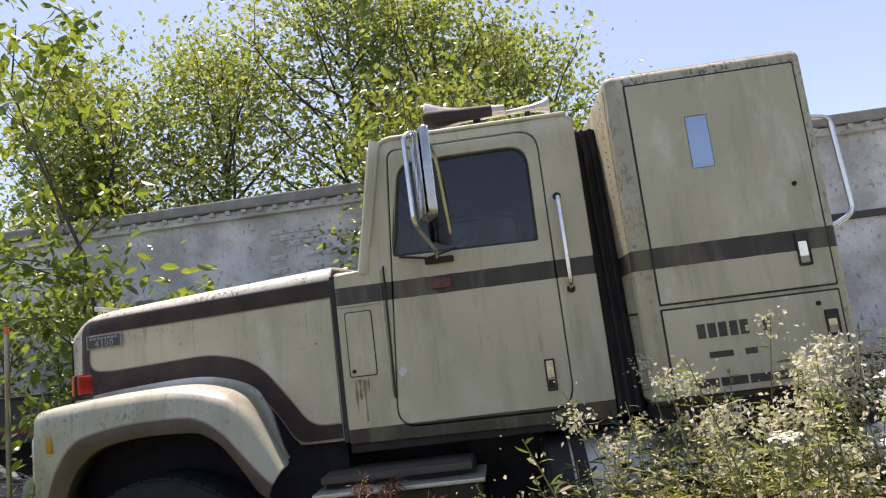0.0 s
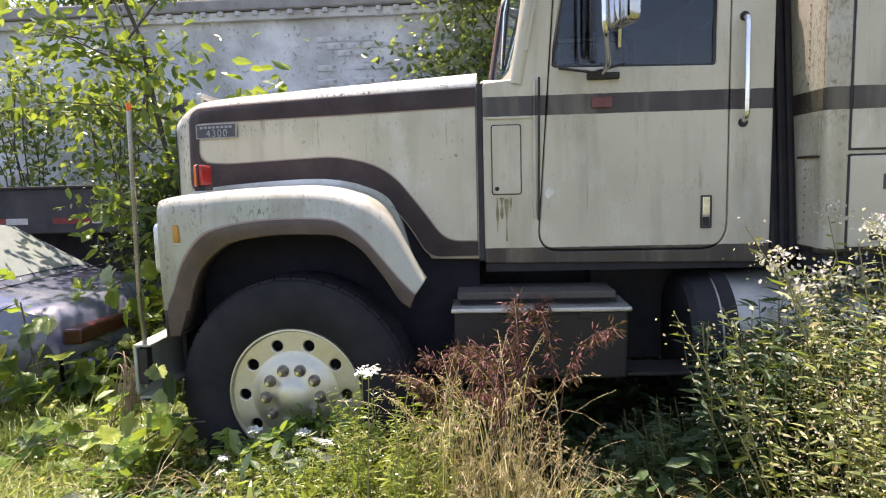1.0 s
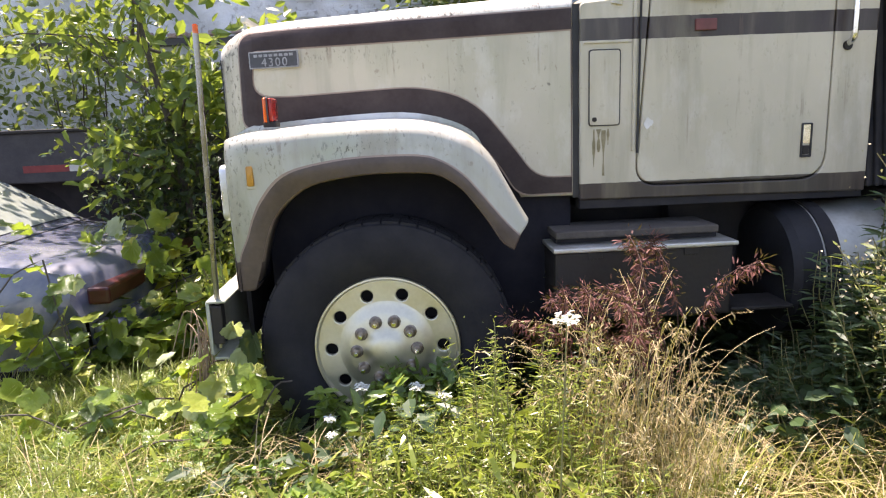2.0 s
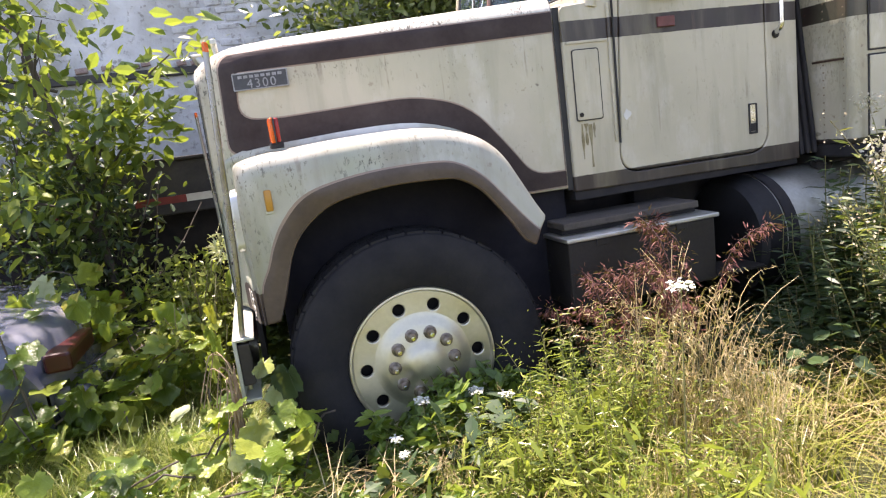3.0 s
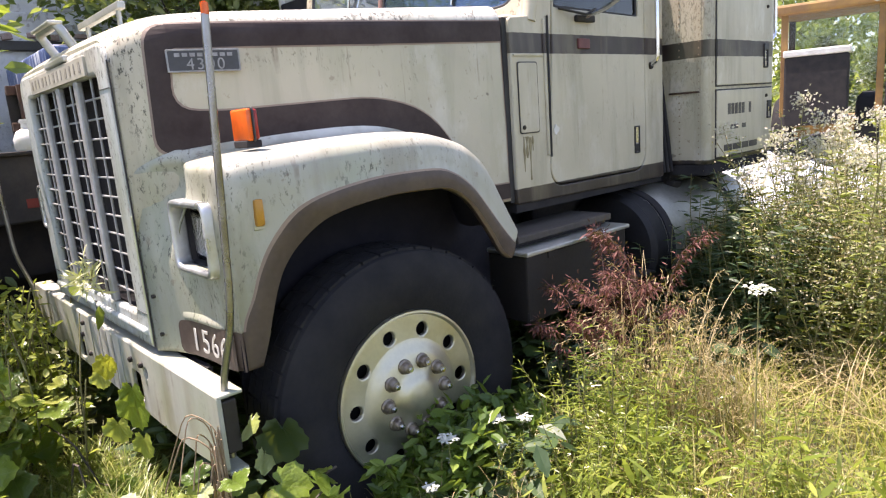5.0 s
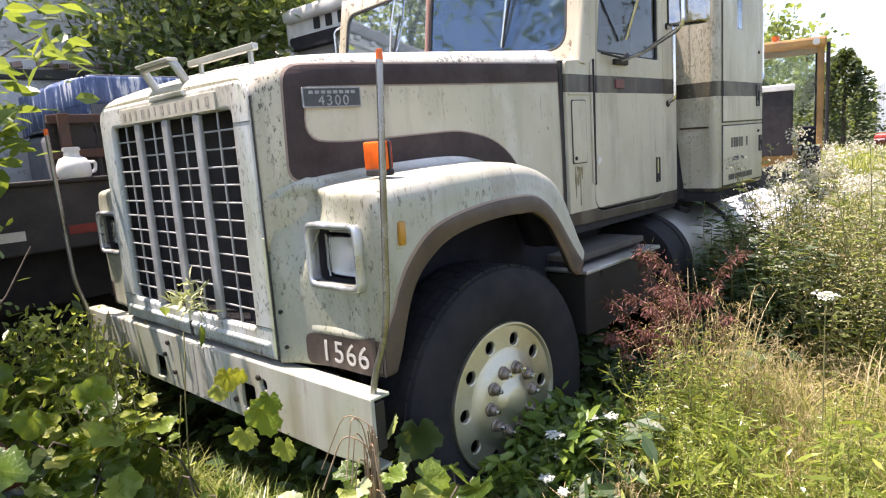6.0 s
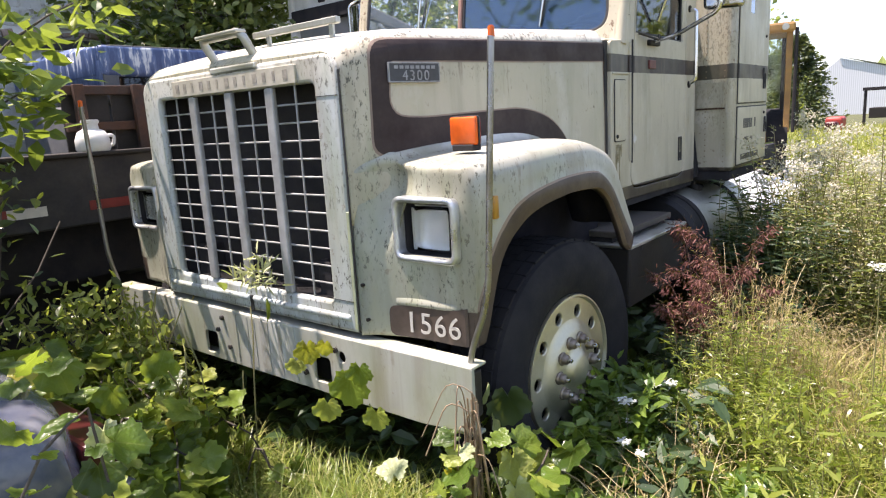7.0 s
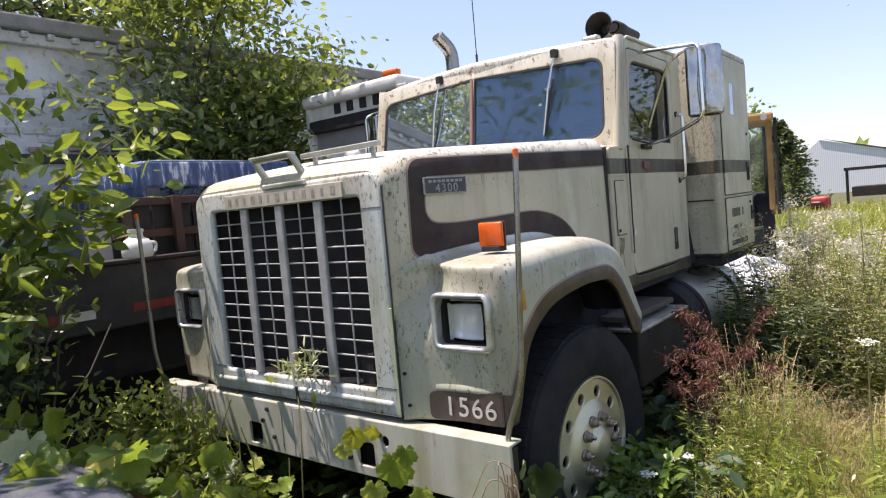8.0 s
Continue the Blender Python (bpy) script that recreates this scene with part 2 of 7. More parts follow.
M_SHEET = worn("dented_chrome_sheet", (0.50, 0.50, 0.50), (0.32, 0.32, 0.33), 0.16, 1.0, 14, 0.5, 0.5, 24)
M_LENS = clear("lamp_glass", (0.95, 0.97, 0.97), 0.08)
nt = M_LENS.node_tree
flutes = nt.nodes.new("ShaderNodeTexWave")
flutes.bands_direction = "Y"
flutes.inputs["Scale"].default_value, flutes.inputs["Distortion"].default_value = 28.0, 1.5
nt.links.new(nt.nodes.new("ShaderNodeTexCoord").outputs["Object"], flutes.inputs["Vector"])
bump(nt, nt.nodes["Principled BSDF"], flutes.outputs["Fac"], 0.05, 0.004)
M_CLEAR = clear("clear_glass", (0.85, 0.9, 0.9), 0.02, 1.3)
M_SILVER = worn("reflector", (0.93, 0.93, 0.92), (0.80, 0.80, 0.79), 0.45, 1.0)
M_WHITE = worn("white_paint", (0.74, 0.74, 0.72), (0.5, 0.49, 0.45), 0.5, 0, 5, 0.4, 0.05)
M_LETTER = worn("white_lettering", (0.62, 0.60, 0.55), (0.4, 0.38, 0.34), 0.5)
M_INK = worn("dark_lettering", (0.03, 0.026, 0.025), (0.06, 0.055, 0.05), 0.5)
M_PLATE = worn("dull_badge", (0.085, 0.09, 0.10), (0.05, 0.05, 0.052), 0.55, 0.3)


def plastic(name, c, rough=0.3, through=0.0):
    m, nt, b = mat(name, rough)
    v = noise_tex(nt, 12, 4)
    nt.links.new(mixc(nt, ramp(nt, v, (0.4, (0,)), (0.75, (1,))), c, tuple(k * 0.6 for k in c)), b.inputs["Base Color"])
    if through:
        b.inputs["Subsurface Weight"].default_value = through
        b.inputs["Subsurface Radius"].default_value = (0.03, 0.012, 0.004)
    return m


M_ORANGE = plastic("amber_lens", (0.75, 0.13, 0.015), 0.25, 0.3)
M_AMBER = plastic("faded_amber_lens", (0.50, 0.24, 0.03), 0.35)
M_RED = plastic("red_lens", (0.055, 0.007, 0.007), 0.3)
M_TAIL = plastic("red_lamp_lens", (0.30, 0.018, 0.012), 0.25, 0.3)
M_FADED = plastic("faded_red", (0.16, 0.045, 0.04), 0.5)


# ---- mesh helpers ----
def part(name, bm, material, parent=None, label="", smooth=None):
    """Links a bmesh (or a mesh) as one object under a thing or a part."""
    if isinstance(bm, bmesh.types.BMesh):
        me = bpy.data.meshes.new(name)
        bm.to_mesh(me)
        bm.free()
    else:
        me = bm
    for m in material if isinstance(material, (list, tuple)) else [material]:
        me.materials.append(m)
    if smooth is not None:
        for p in me.polygons:
            p.use_smooth = True
        me.set_sharp_from_angle(angle=radians(smooth))
    ob = new(name, me)
    if parent is not None:
        ob.parent = parent
        if parent.type == "EMPTY":
            ob.matrix_parent_inverse = parent.matrix_basis.inverted()
    if label:
        ob["label"] = label
    return ob


def thing(name, place, label, category, group="", kind=""):
    ob = new(name)
    ob.empty_display_size = 0.2
    ob.matrix_basis = Matrix.Translation(place)
    return tagged(ob, label, category, group, kind)


def add_box(bm, lo, hi, bevel=0.0, segs=2):
    r = bmesh.ops.create_cube(bm, size=1.0)
    lo, hi = Vector(lo), Vector(hi)
    for v in r["verts"]:
        v.co = Vector(((lo[i] + hi[i]) / 2 + v.co[i] * (hi[i] - lo[i]) for i in range(3)))
    if bevel:
        edges = {e for v in r["verts"] for e in v.link_edges}
        bmesh.ops.bevel(bm, geom=list(edges), offset=bevel, segments=segs, affect="EDGES", profile=0.5)
    return bm


def box(lo, hi, bevel=0.0, segs=2):
    return add_box(bmesh.new(), lo, hi, bevel, segs)


def tube(pts, r, segs=10, closed=False, bm=None):
    """A round bar along points; r: one radius or one for each point."""
    bm = bm or bmesh.new()
    pts = [Vector(p) for p in pts]
    rad = r if isinstance(r, (list, tuple)) else [r] * len(pts)
    rings, ref = [], None
    for i, p in enumerate(pts):
        a, b = pts[max(i - 1, 0)], pts[min(i + 1, len(pts) - 1)]
        d = (b - a).normalized()
        if ref is None:
            ref = d.orthogonal().normalized()
        ref = (ref - d * ref.dot(d)).normalized()
        s = d.cross(ref)
        rings.append([bm.verts.new(p + rad[i] * (math.cos(k) * ref + math.sin(k) * s)) for k in (2 * math.pi * j / segs for j in range(segs))])
    for A, B in zip(rings, rings[1:]):
        for j in range(segs):
            bm.faces.new((A[j], A[(j + 1) % segs], B[(j + 1) % segs], B[j]))
    bm.faces.new(rings[0][::-1])
    bm.faces.new(rings[-1])
    return bm


def bend(pts, r=0.05, n=5):
    """Rounds the corners of an open line."""
    pts = [Vector(p) for p in pts]
    out = [pts[0]]
    for a, b, c in zip(pts, pts[1:], pts[2:]):
        d1, d2 = (a - b), (c - b)
        k = min(r, d1.length * 0.45, d2.length * 0.45)
        p, q = b + d1.normalized() * k, b + d2.normalized() * k
        out += [(1 - u) ** 2 * p + 2 * u * (1 - u) * b + u * u * q for u in (i / n for i in range(n + 1))]
    return out + [pts[-1]]


def rounded(pts, r, n=5):
    """A closed outline with rounded corners; r: one radius or one for each corner."""
    pts = [Vector((*p, 0)) for p in pts]
    N = len(pts)
    rad = r if isinstance(r, (list, tuple)) else [r] * N
    out = []
    for i in range(N):
        a, b, c = pts[i - 1], pts[i], pts[(i + 1) % N]
        d1, d2 = a - b, c - b
        k = min(rad[i], d1.length * 0.48, d2.length * 0.48)
        if k <= 1e-6:
            out.append(b)
            continue
        p, q = b + d1.normalized() * k, b + d2.normalized() * k
        out += [(1 - u) ** 2 * p + 2 * u * (1 - u) * b + u * u * q for u in (j / n for j in range(n + 1))]
    return [(p.x, p.y) for p in out]


def rect(x0, y0, x1, y1):
    return [(x0, y0), (x1, y0), (x1, y1), (x0, y1)]


def plate(outer, holes=(), thick=0.02, bevel=0.0, m=Matrix()):
    """A flat sheet with holes, in the plane of its outline, set at m."""
    cu = bpy.data.curves.new("outline", "CURVE")
    cu.dimensions, cu.fill_mode = "2D", "BOTH"
    cu.extrude, cu.bevel_depth, cu.bevel_resolution = max(thick / 2 - bevel, 0), bevel, 2
    cu.offset = -bevel
    for line in (outer, *holes):
        sp = cu.splines.new("POLY")
        sp.points.add(len(line) - 1)
        for p, (x, y) in zip(sp.points, line):
            p.co = (x, y, 0, 1)
        sp.use_cyclic_u = True
    ob = bpy.data.objects.new("outline", cu)
    me = bpy.data.meshes.new_from_object(ob)
    me.transform(m)
    bpy.data.objects.remove(ob)
    bpy.data.curves.remove(cu)
    return me


def side_m(y):
    """Places an x-z drawing in the upright plane at y, facing -y."""
    return Matrix(((1, 0, 0, 0), (0, 0, -1, y), (0, 1, 0, 0), (0, 0, 0, 1)))


def front_m(x):
    """Places a drawing of (-y, z) in the upright plane at x, facing -x."""
    return Matrix(((0, 0, -1, x), (-1, 0, 0, 0), (0, 1, 0, 0), (0, 0, 0, 1)))


def words(text, size, m, depth=0.002, gap=1.0):
    cu = bpy.data.curves.new("lettering", "FONT")
    cu.body, cu.size, cu.extrude, cu.align_x = text, size, depth, "CENTER"
    cu.space_character = gap
    ob = bpy.data.objects.new("lettering", cu)
    me = bpy.data.meshes.new_from_object(ob)
    me.transform(m)
    bpy.data.objects.remove(ob)
    bpy.data.curves.remove(cu)
    return me


def grid(rows, closed=False):
    """A sheet through rows of points."""
    bm = bmesh.new()
    vs = [[bm.verts.new(p) for p in row] for row in rows]
    n = len(vs[0])
    for A, B in zip(vs, vs[1:]):
        for j in range(n if closed else n - 1):
            bm.faces.new((A[j], A[(j + 1) % n], B[(j + 1) % n], B[j]))
    return bm


def lathe(profile, m, segs=48):
    """Turns a profile of (radius, height) round z, then sets it at m."""
    bm = grid([[(r * math.cos(a), r * math.sin(a), h) for a in (2 * math.pi * j / segs for j in range(segs))] for r, h in profile], True)
    bmesh.ops.transform(bm, matrix=m, verts=bm.verts)
    bmesh.ops.recalc_face_normals(bm, faces=bm.faces)
    return bm


def disc(r, h, m, segs=24, bevel=0.0):
    bm = bmesh.new()
    bmesh.ops.create_cone(bm, cap_ends=True, segments=segs, radius1=r, radius2=r, depth=h)
    if bevel:
        bmesh.ops.bevel(bm, geom=[e for e in bm.edges if abs(e.verts[0].co.z - e.verts[1].co.z) < 1e-6], offset=bevel, segments=2, affect="EDGES")
    bmesh.ops.transform(bm, matrix=m, verts=bm.verts)
    return bm


def thicken(ob, t, offset=-1.0, inner=0):
    """inner: how many material slots further the inner face takes its material."""
    md = ob.modifiers.new("thickness", "SOLIDIFY")
    md.thickness, md.offset, md.material_offset = t, offset, inner
    return ob


def curve_through(keys, n):
    """A smooth line of n points through keys of any dimension."""
    K = np.array(keys, float)
    N = len(K)
    out = []
    for i in range(n):
        u = i * (N - 1) / (n - 1)
        k = min(int(u), N - 2)
        f = u - k
        a, b, c, d = K[max(k - 1, 0)], K[k], K[k + 1], K[min(k + 2, N - 1)]
        out.append(0.5 * (2 * b + (c - a) * f + (2 * a - 5 * b + 4 * c - d) * f * f + (3 * b - 3 * c + d - a) * f ** 3))
    return np.array(out)


def mirrored(me):
    """The same mesh on the other side of the middle plane y = 0."""
    c = me.copy()
    c.transform(Matrix.Diagonal((1, -1, 1, 1)))
    c.flip_normals()
    return c


def sliced(me, axis_no, step, lo, hi):
    """Cuts a mesh into even strips so that it can follow a curved surface."""
    bm = bmesh.new()
    bm.from_mesh(me)
    n = Vector((0, 0, 0))
    n[axis_no] = 1
    v = lo
    while v < hi:
        p = Vector((0, 0, 0))
        p[axis_no] = v
        bmesh.ops.bisect_plane(bm, geom=bm.verts[:] + bm.edges[:] + bm.faces[:], plane_co=p, plane_no=n)
        v += step
    bm.to_mesh(me)
    bm.free()
    return me


# ---- ground ----
def ground_z(x, y):
    return 0.03 * noise.noise(Vector((x * 0.5, y * 0.5, 3.0)))


m_soil, nt, b = mat("weedy_soil", 0.95)
c = ramp(nt, noise_tex(nt, 0.8, 8), (0.3, (0.05, 0.042, 0.026)), (0.5, (0.065, 0.075, 0.026)), (0.7, (0.12, 0.13, 0.045)))
nt.links.new(mixc(nt, 0.4, c, ramp(nt, noise_tex(nt, 30, 4), (0.3, (0.03, 0.03, 0.015)), (0.7, (0.14, 0.15, 0.06)))), b.inputs["Base Color"])
bump(nt, b, noise_tex(nt, 25, 5), 0.6, 0.03)
steps = sorted({*[-400, -150, -60, -30, -15, 15, 30, 60, 150, 400], *[i * 0.5 for i in range(-18, 19)]})
part("ground", grid([[(x, y, ground_z(x, y) if max(abs(x), abs(y)) < 9 else -0.02) for x in steps] for y in steps]), m_soil)
tagged(bpy.data.objects["ground"], "uneven soil ground overgrown with weeds", "ground", kind="structure")


# ---- the truck ----
truck = thing("truck", (1.9, 0, 0), "weathered cream conventional tractor truck with brown stripes, standing in weeds", "truck")


def hood_w(x):
    return float(np.interp(x, (0.0, 0.02, 0.035, 0.05, 0.075, 0.11, 0.16, 0.37, 0.8, 1.5), (0.664, 0.674, 0.684, 0.695, 0.712, 0.735, 0.757, 0.800, 0.855, 0.925)))


def hood_top(x):
    return float(np.interp(x, (0.0, 0.03, 0.07, 0.14, 0.25, 0.8, 1.5), (1.722, 1.746, 1.766, 1.787, 1.800, 1.826, 1.858)))


def hood_y(x, z):
    """Half-width of the hood's side at a height."""
    w, top, r = hood_w(x), hood_top(x), 0.085
    y = w - 0.02 * max(z - 1.35, 0)
    k = (z - (top - r)) / r
    if k > 0:
        y -= r * (1 - math.sqrt(max(1 - min(k, 1) ** 2, 0)))
    return y


def hood_ring(x):
    top, r = hood_top(x), 0.085
    low = float(np.interp(x, (0, 0.2, 0.5, 1.12, 1.28, 1.5), (1.12, 1.12, 1.34, 1.34, 1.02, 1.02)))
    zs = [low + (top - r - low) * i / 8 for i in range(9)] + [top - r + r * math.sin(a) for a in (math.pi / 2 * i / 6 for i in range(1, 7))]
    half = [(x, -hood_y(x, z), z) for z in zs]
    ye = half[-1][1]
    rise = 0.006 + 0.03 * min(x / 0.4, 1)
    crown = [(x, ye * (1 - i / 6), top + rise * (1 - (1 - i / 6) ** 2)) for i in range(1, 6)]
    left = half + crown
    return left + [(x, 0, top + rise)] + [(px, -py, pz) for px, py, pz in left[::-1]]


stations = [0.002, 0.012, 0.03, 0.05, 0.08, 0.12, 0.16, 0.22, 0.3, 0.37, 0.5, 0.65, 0.8, 0.95, 1.1, 1.2, 1.28, 1.36, 1.44, 1.495, 1.503]
bm = grid([hood_ring(x) for x in stations])
bm.verts.ensure_lookup_table()
bm.faces.new([bm.verts[i] for i in range(len(hood_ring(0.1))) if bm.verts[i].co.z > 1.635])
bmesh.ops.recalc_face_normals(bm, faces=bm.faces)
hood = part("hood", bm, M_HOOD, truck, "cream tilting hood, mould specks along its top", 40)
thicken(hood, 0.012)

# the brown stripe round the hood's side panel
outer = rounded([(0.098, 1.752), (1.497, 1.785), (1.497, 1.035), (1.27, 1.03), (1.17, 1.20), (1.0, 1.365), (0.8, 1.40), (0.3, 1.37), (0.086, 1.352)],
                [0.07, 0, 0, 0.06, 0.1, 0.2, 0.25, 0.1, 0.06])
inner = rounded([(0.160, 1.680), (0.87, 1.69), (1.498, 1.703), (1.498, 1.10), (1.345, 1.10), (1.25, 1.235), (1.09, 1.436), (0.87, 1.500), (0.3, 1.480), (0.143, 1.490)],
                [0.02, 0, 0, 0, 0.1, 0.1, 0.2, 0.25, 0.05, 0.09])
stripe = plate(outer, [[(x - (0.003 if x > 1.49 else 0), z) for x, z in inner]], 0.0, 0.0, side_m(0))
stripe = sliced(sliced(stripe, 0, 0.05, 0.06, 1.5), 2, 0.018, 1.0, 1.8)
for v in stripe.vertices:
    v.co.y = -(hood_y(v.co.x, v.co.z) + 0.003)
part("stripe", stripe, M_STRIPE, hood, "faded brown painted stripe")
rim = plate(rounded([(0.092, 1.758), (1.498, 1.791), (1.498, 1.029), (1.267, 1.024), (1.165, 1.196), (0.997, 1.359), (0.8, 1.394), (0.3, 1.364), (0.080, 1.346)], [0.07, 0, 0, 0.06, 0.1, 0.2, 0.25, 0.1, 0.06]),
            [rounded([(0.166, 1.674), (0.87, 1.684), (1.492, 1.697), (1.492, 1.106), (1.348, 1.106), (1.253, 1.241), (1.093, 1.442), (0.87, 1.506), (0.3, 1.486), (0.149, 1.496)], [0.02, 0, 0, 0, 0.1, 0.1, 0.2, 0.25, 0.05, 0.09])], 0.0, 0.0, side_m(0))
rim = sliced(sliced(rim, 0, 0.05, 0.06, 1.5), 2, 0.018, 1.0, 1.8)
for v in rim.vertices:
    v.co.y = -(hood_y(v.co.x, v.co.z) + 0.0012)
part("pinstripe", rim, M_EDGE, hood, "tan edge line of the stripe")
part("stripe", mirrored(stripe), [], hood, "faded brown painted stripe")

M_BADGE_INK = worn("dull_badge_letters", (0.36, 0.37, 0.38), (0.20, 0.20, 0.20), 0.6, 0.0, 40, 0.7)
# badge with a model number on the hood's side
for s in (-1, 1):
    cx, cz = 0.254, 1.640
    ang = math.atan2(0.050, 0.21)
    m = Matrix.Translation((cx, s * (hood_y(cx, cz) + 0.012), cz)) @ (Matrix.Rotation(-ang, 4, "Z") if s < 0 else Matrix.Rotation(math.pi + ang, 4, "Z")) @ side_m(0)
    badge = part("badge", plate(rounded(rect(-0.108, -0.031, 0.108, 0.031), 0.004), (), 0.008, 0.001, m), M_PLATE, hood, "grey metal model badge")
    part("border", plate(rounded(rect(-0.112, -0.035, 0.112, 0.035), 0.005), [rounded(rect(-0.107, -0.030, 0.107, 0.030), 0.004)], 0.009, 0.001, m), M_BADGE_INK, badge, "pale metal rim")
    part("lettering", words("4300", 0.050, m @ pose(0.004, -0.0275, 0.0045), 0.0015, 1.25), M_BADGE_INK, badge)
    for i in range(8):
        bm = box((-0.088 + i * 0.023, 0.012, 0.004), (-0.072 + i * 0.023, 0.023, 0.0055))
        bmesh.ops.transform(bm, matrix=m, verts=bm.verts)
        part("letter_block", bm, M_BADGE_INK, badge)

# grille shell: pressed surround with a rectangular opening
shell_out = rounded([(-0.655, 0.722), (0.655, 0.722), (0.662, 1.718), (-0.662, 1.718)], [0.01, 0.01, 0.085, 0.085], 8)
shell_hole = rounded(rect(-0.522, 0.83, 0.534, 1.622), 0.025)
shell = part("grille_shell", plate(shell_out, [shell_hole], 0.034, 0.014, front_m(0.013)), M_SHELL, truck, "pale weathered grille surround with green streaks", 35)
# seams of the shell and the folded lower lip
part("seam", plate(rect(-0.652, 0.84, -0.526, 0.842), (), 0.002, 0, front_m(-0.005)), M_SEAL, shell)
part("seam", plate(rect(0.538, 0.84, 0.652, 0.842), (), 0.002, 0, front_m(-0.005)), M_SEAL, shell)
part("seam", plate(rect(0.538, 1.572, 0.656, 1.574), (), 0.002, 0, front_m(-0.005)), M_SEAL, shell)
part("hood_gap", box((-0.0025, -0.6675, 0.73), (0.0012, -0.6605, 1.655)), M_SEAL, shell)
part("side_trim", box((-0.0052, -0.6612, 0.735), (0.004, -0.646, 1.17), 0.002, 1), worn("yellowed_seal", (0.42, 0.45, 0.29), (0.28, 0.31, 0.20), 0.6, 0, 20), shell, "yellowed edge strip")
for y0, y1 in ((-0.63, -0.035), (-0.01, 0.63)):
    part("ridge", box((-0.016, y0, 0.764), (0.010, y1, 0.790), 0.011, 3), M_SHELL, shell, "", 50)
part("notch", box((-0.010, -0.032, 0.722), (-0.002, -0.013, 0.79), 0.002, 1), M_SEAL, shell)
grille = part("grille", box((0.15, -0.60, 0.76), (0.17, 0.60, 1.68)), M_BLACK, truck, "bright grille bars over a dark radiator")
# black walls added round the opening so that its recess reads as shade
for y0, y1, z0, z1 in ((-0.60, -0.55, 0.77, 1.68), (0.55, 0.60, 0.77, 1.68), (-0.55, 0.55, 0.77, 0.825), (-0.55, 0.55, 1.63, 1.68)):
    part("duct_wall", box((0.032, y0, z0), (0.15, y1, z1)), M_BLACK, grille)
for cy in (-0.279, -0.014, 0.251):
    part("grille_post", box((-0.008, cy - 0.024, 0.832), (0.014, cy + 0.024, 1.622), 0.006), M_BARS, grille)
for k in range(4):
    y0, y1 = ((-0.534, -0.297), (-0.249, -0.033), (0.015, 0.231), (0.279, 0.522))[k]
    ym = (y0 + y1) / 2
    part("grille_bar", box((0.008, ym - 0.004, 0.832), (0.016, ym + 0.004, 1.622), 0.002, 1), M_BARS, grille)
    for j in range(1, 12):
        z = 0.826 + j * 0.795 / 12
        part("grille_bar", box((0.010, y0, z - 0.0036), (0.016, y1, z + 0.0036), 0.002, 1), M_BARS, grille)

M_WORNLETTER = worn("worn_raised_letters", (0.20, 0.18, 0.15), (0.36, 0.33, 0.28), 0.5, 0, 30, 0.7)
# name plate: brand lettering as plain blocks
name_plate = part("name_plate", plate(rounded(rect(-0.38, -0.033, 0.452, 0.033), 0.006), (), 0.01, 0.002, front_m(-0.008) @ pose(0, 1.660, 0)), worn("name_plate_paint", (0.52, 0.49, 0.41), (0.36, 0.33, 0.26), 0.5, 0, 20, 0.6), shell, "pale plate with worn raised letters")
for i in range(13):
    part("letter_block", box((-0.0142, 0.350 - i * 0.0612, 1.643), (-0.0125, 0.324 - i * 0.0612 + 0.006 * (i % 3), 1.678)), M_WORNLETTER, name_plate)
part("emblem_base", box((-0.016, -0.225, 1.698), (0.02, 0.075, 1.722), 0.006), M_ALU, shell, "bare emblem mount")

# handle and deflector on the nose
handle = part("hood_handle", tube(bend([(0.045, 0.115, 1.755), (0.0, 0.130, 1.838), (0.006, -0.132, 1.842), (0.05, -0.145, 1.755)], 0.03), 0.017), M_ALU, truck, "bent metal hood handle", 60)
part("handle_plate", box((-0.025, -0.145, 1.838), (0.025, 0.14, 1.852), 0.005), M_ALU, handle)
part("deflector", box((0.082, -0.585, 1.822), (0.107, -0.10, 1.846), 0.004), M_ALU, truck, "flat metal deflector strip")
part("deflector", box((0.088, -0.56, 1.76), (0.098, -0.54, 1.825)), M_ALU, truck)
part("deflector", box((0.088, -0.20, 1.76), (0.098, -0.18, 1.825)), M_ALU, truck)

# ---- fenders: one pressed sheet from the wheel arch over the crown to the hood ----
ARCH = [  # arch edge x z, lip line x z, crown line x z
    (0.168, 0.718, 0.113, 0.717, 0.106, 0.717), (0.200, 0.800, 0.114, 0.800, 0.102, 0.850), (0.217, 0.858, 0.121, 0.862, 0.098, 0.970), (0.244, 0.946, 0.155, 0.930, 0.096, 1.100),
    (0.276, 1.010, 0.186, 1.010, 0.094, 1.215), (0.330, 1.070, 0.232, 1.088, 0.104, 1.298), (0.412, 1.125, 0.308, 1.167, 0.160, 1.329), (0.510, 1.151, 0.410, 1.207, 0.300, 1.344),
    (0.660, 1.167, 0.600, 1.234, 0.520, 1.357), (0.830, 1.164, 0.835, 1.234, 0.800, 1.357), (0.918, 1.151, 0.934, 1.207, 0.960, 1.326), (1.000, 1.100, 1.017, 1.149, 1.060, 1.280),
    (1.060, 1.028, 1.083, 1.073, 1.130, 1.208), (1.115, 0.950, 1.142, 1.000, 1.195, 1.095), (1.162, 0.876, 1.190, 0.945, 1.243, 1.010), (1.205, 0.845, 1.230, 0.905, 1.272, 0.962)]


def step_up(v, lo, hi):
    k = min(max((v - lo) / (hi - lo), 0.0), 1.0)
    return k * k * (3 - 2 * k)


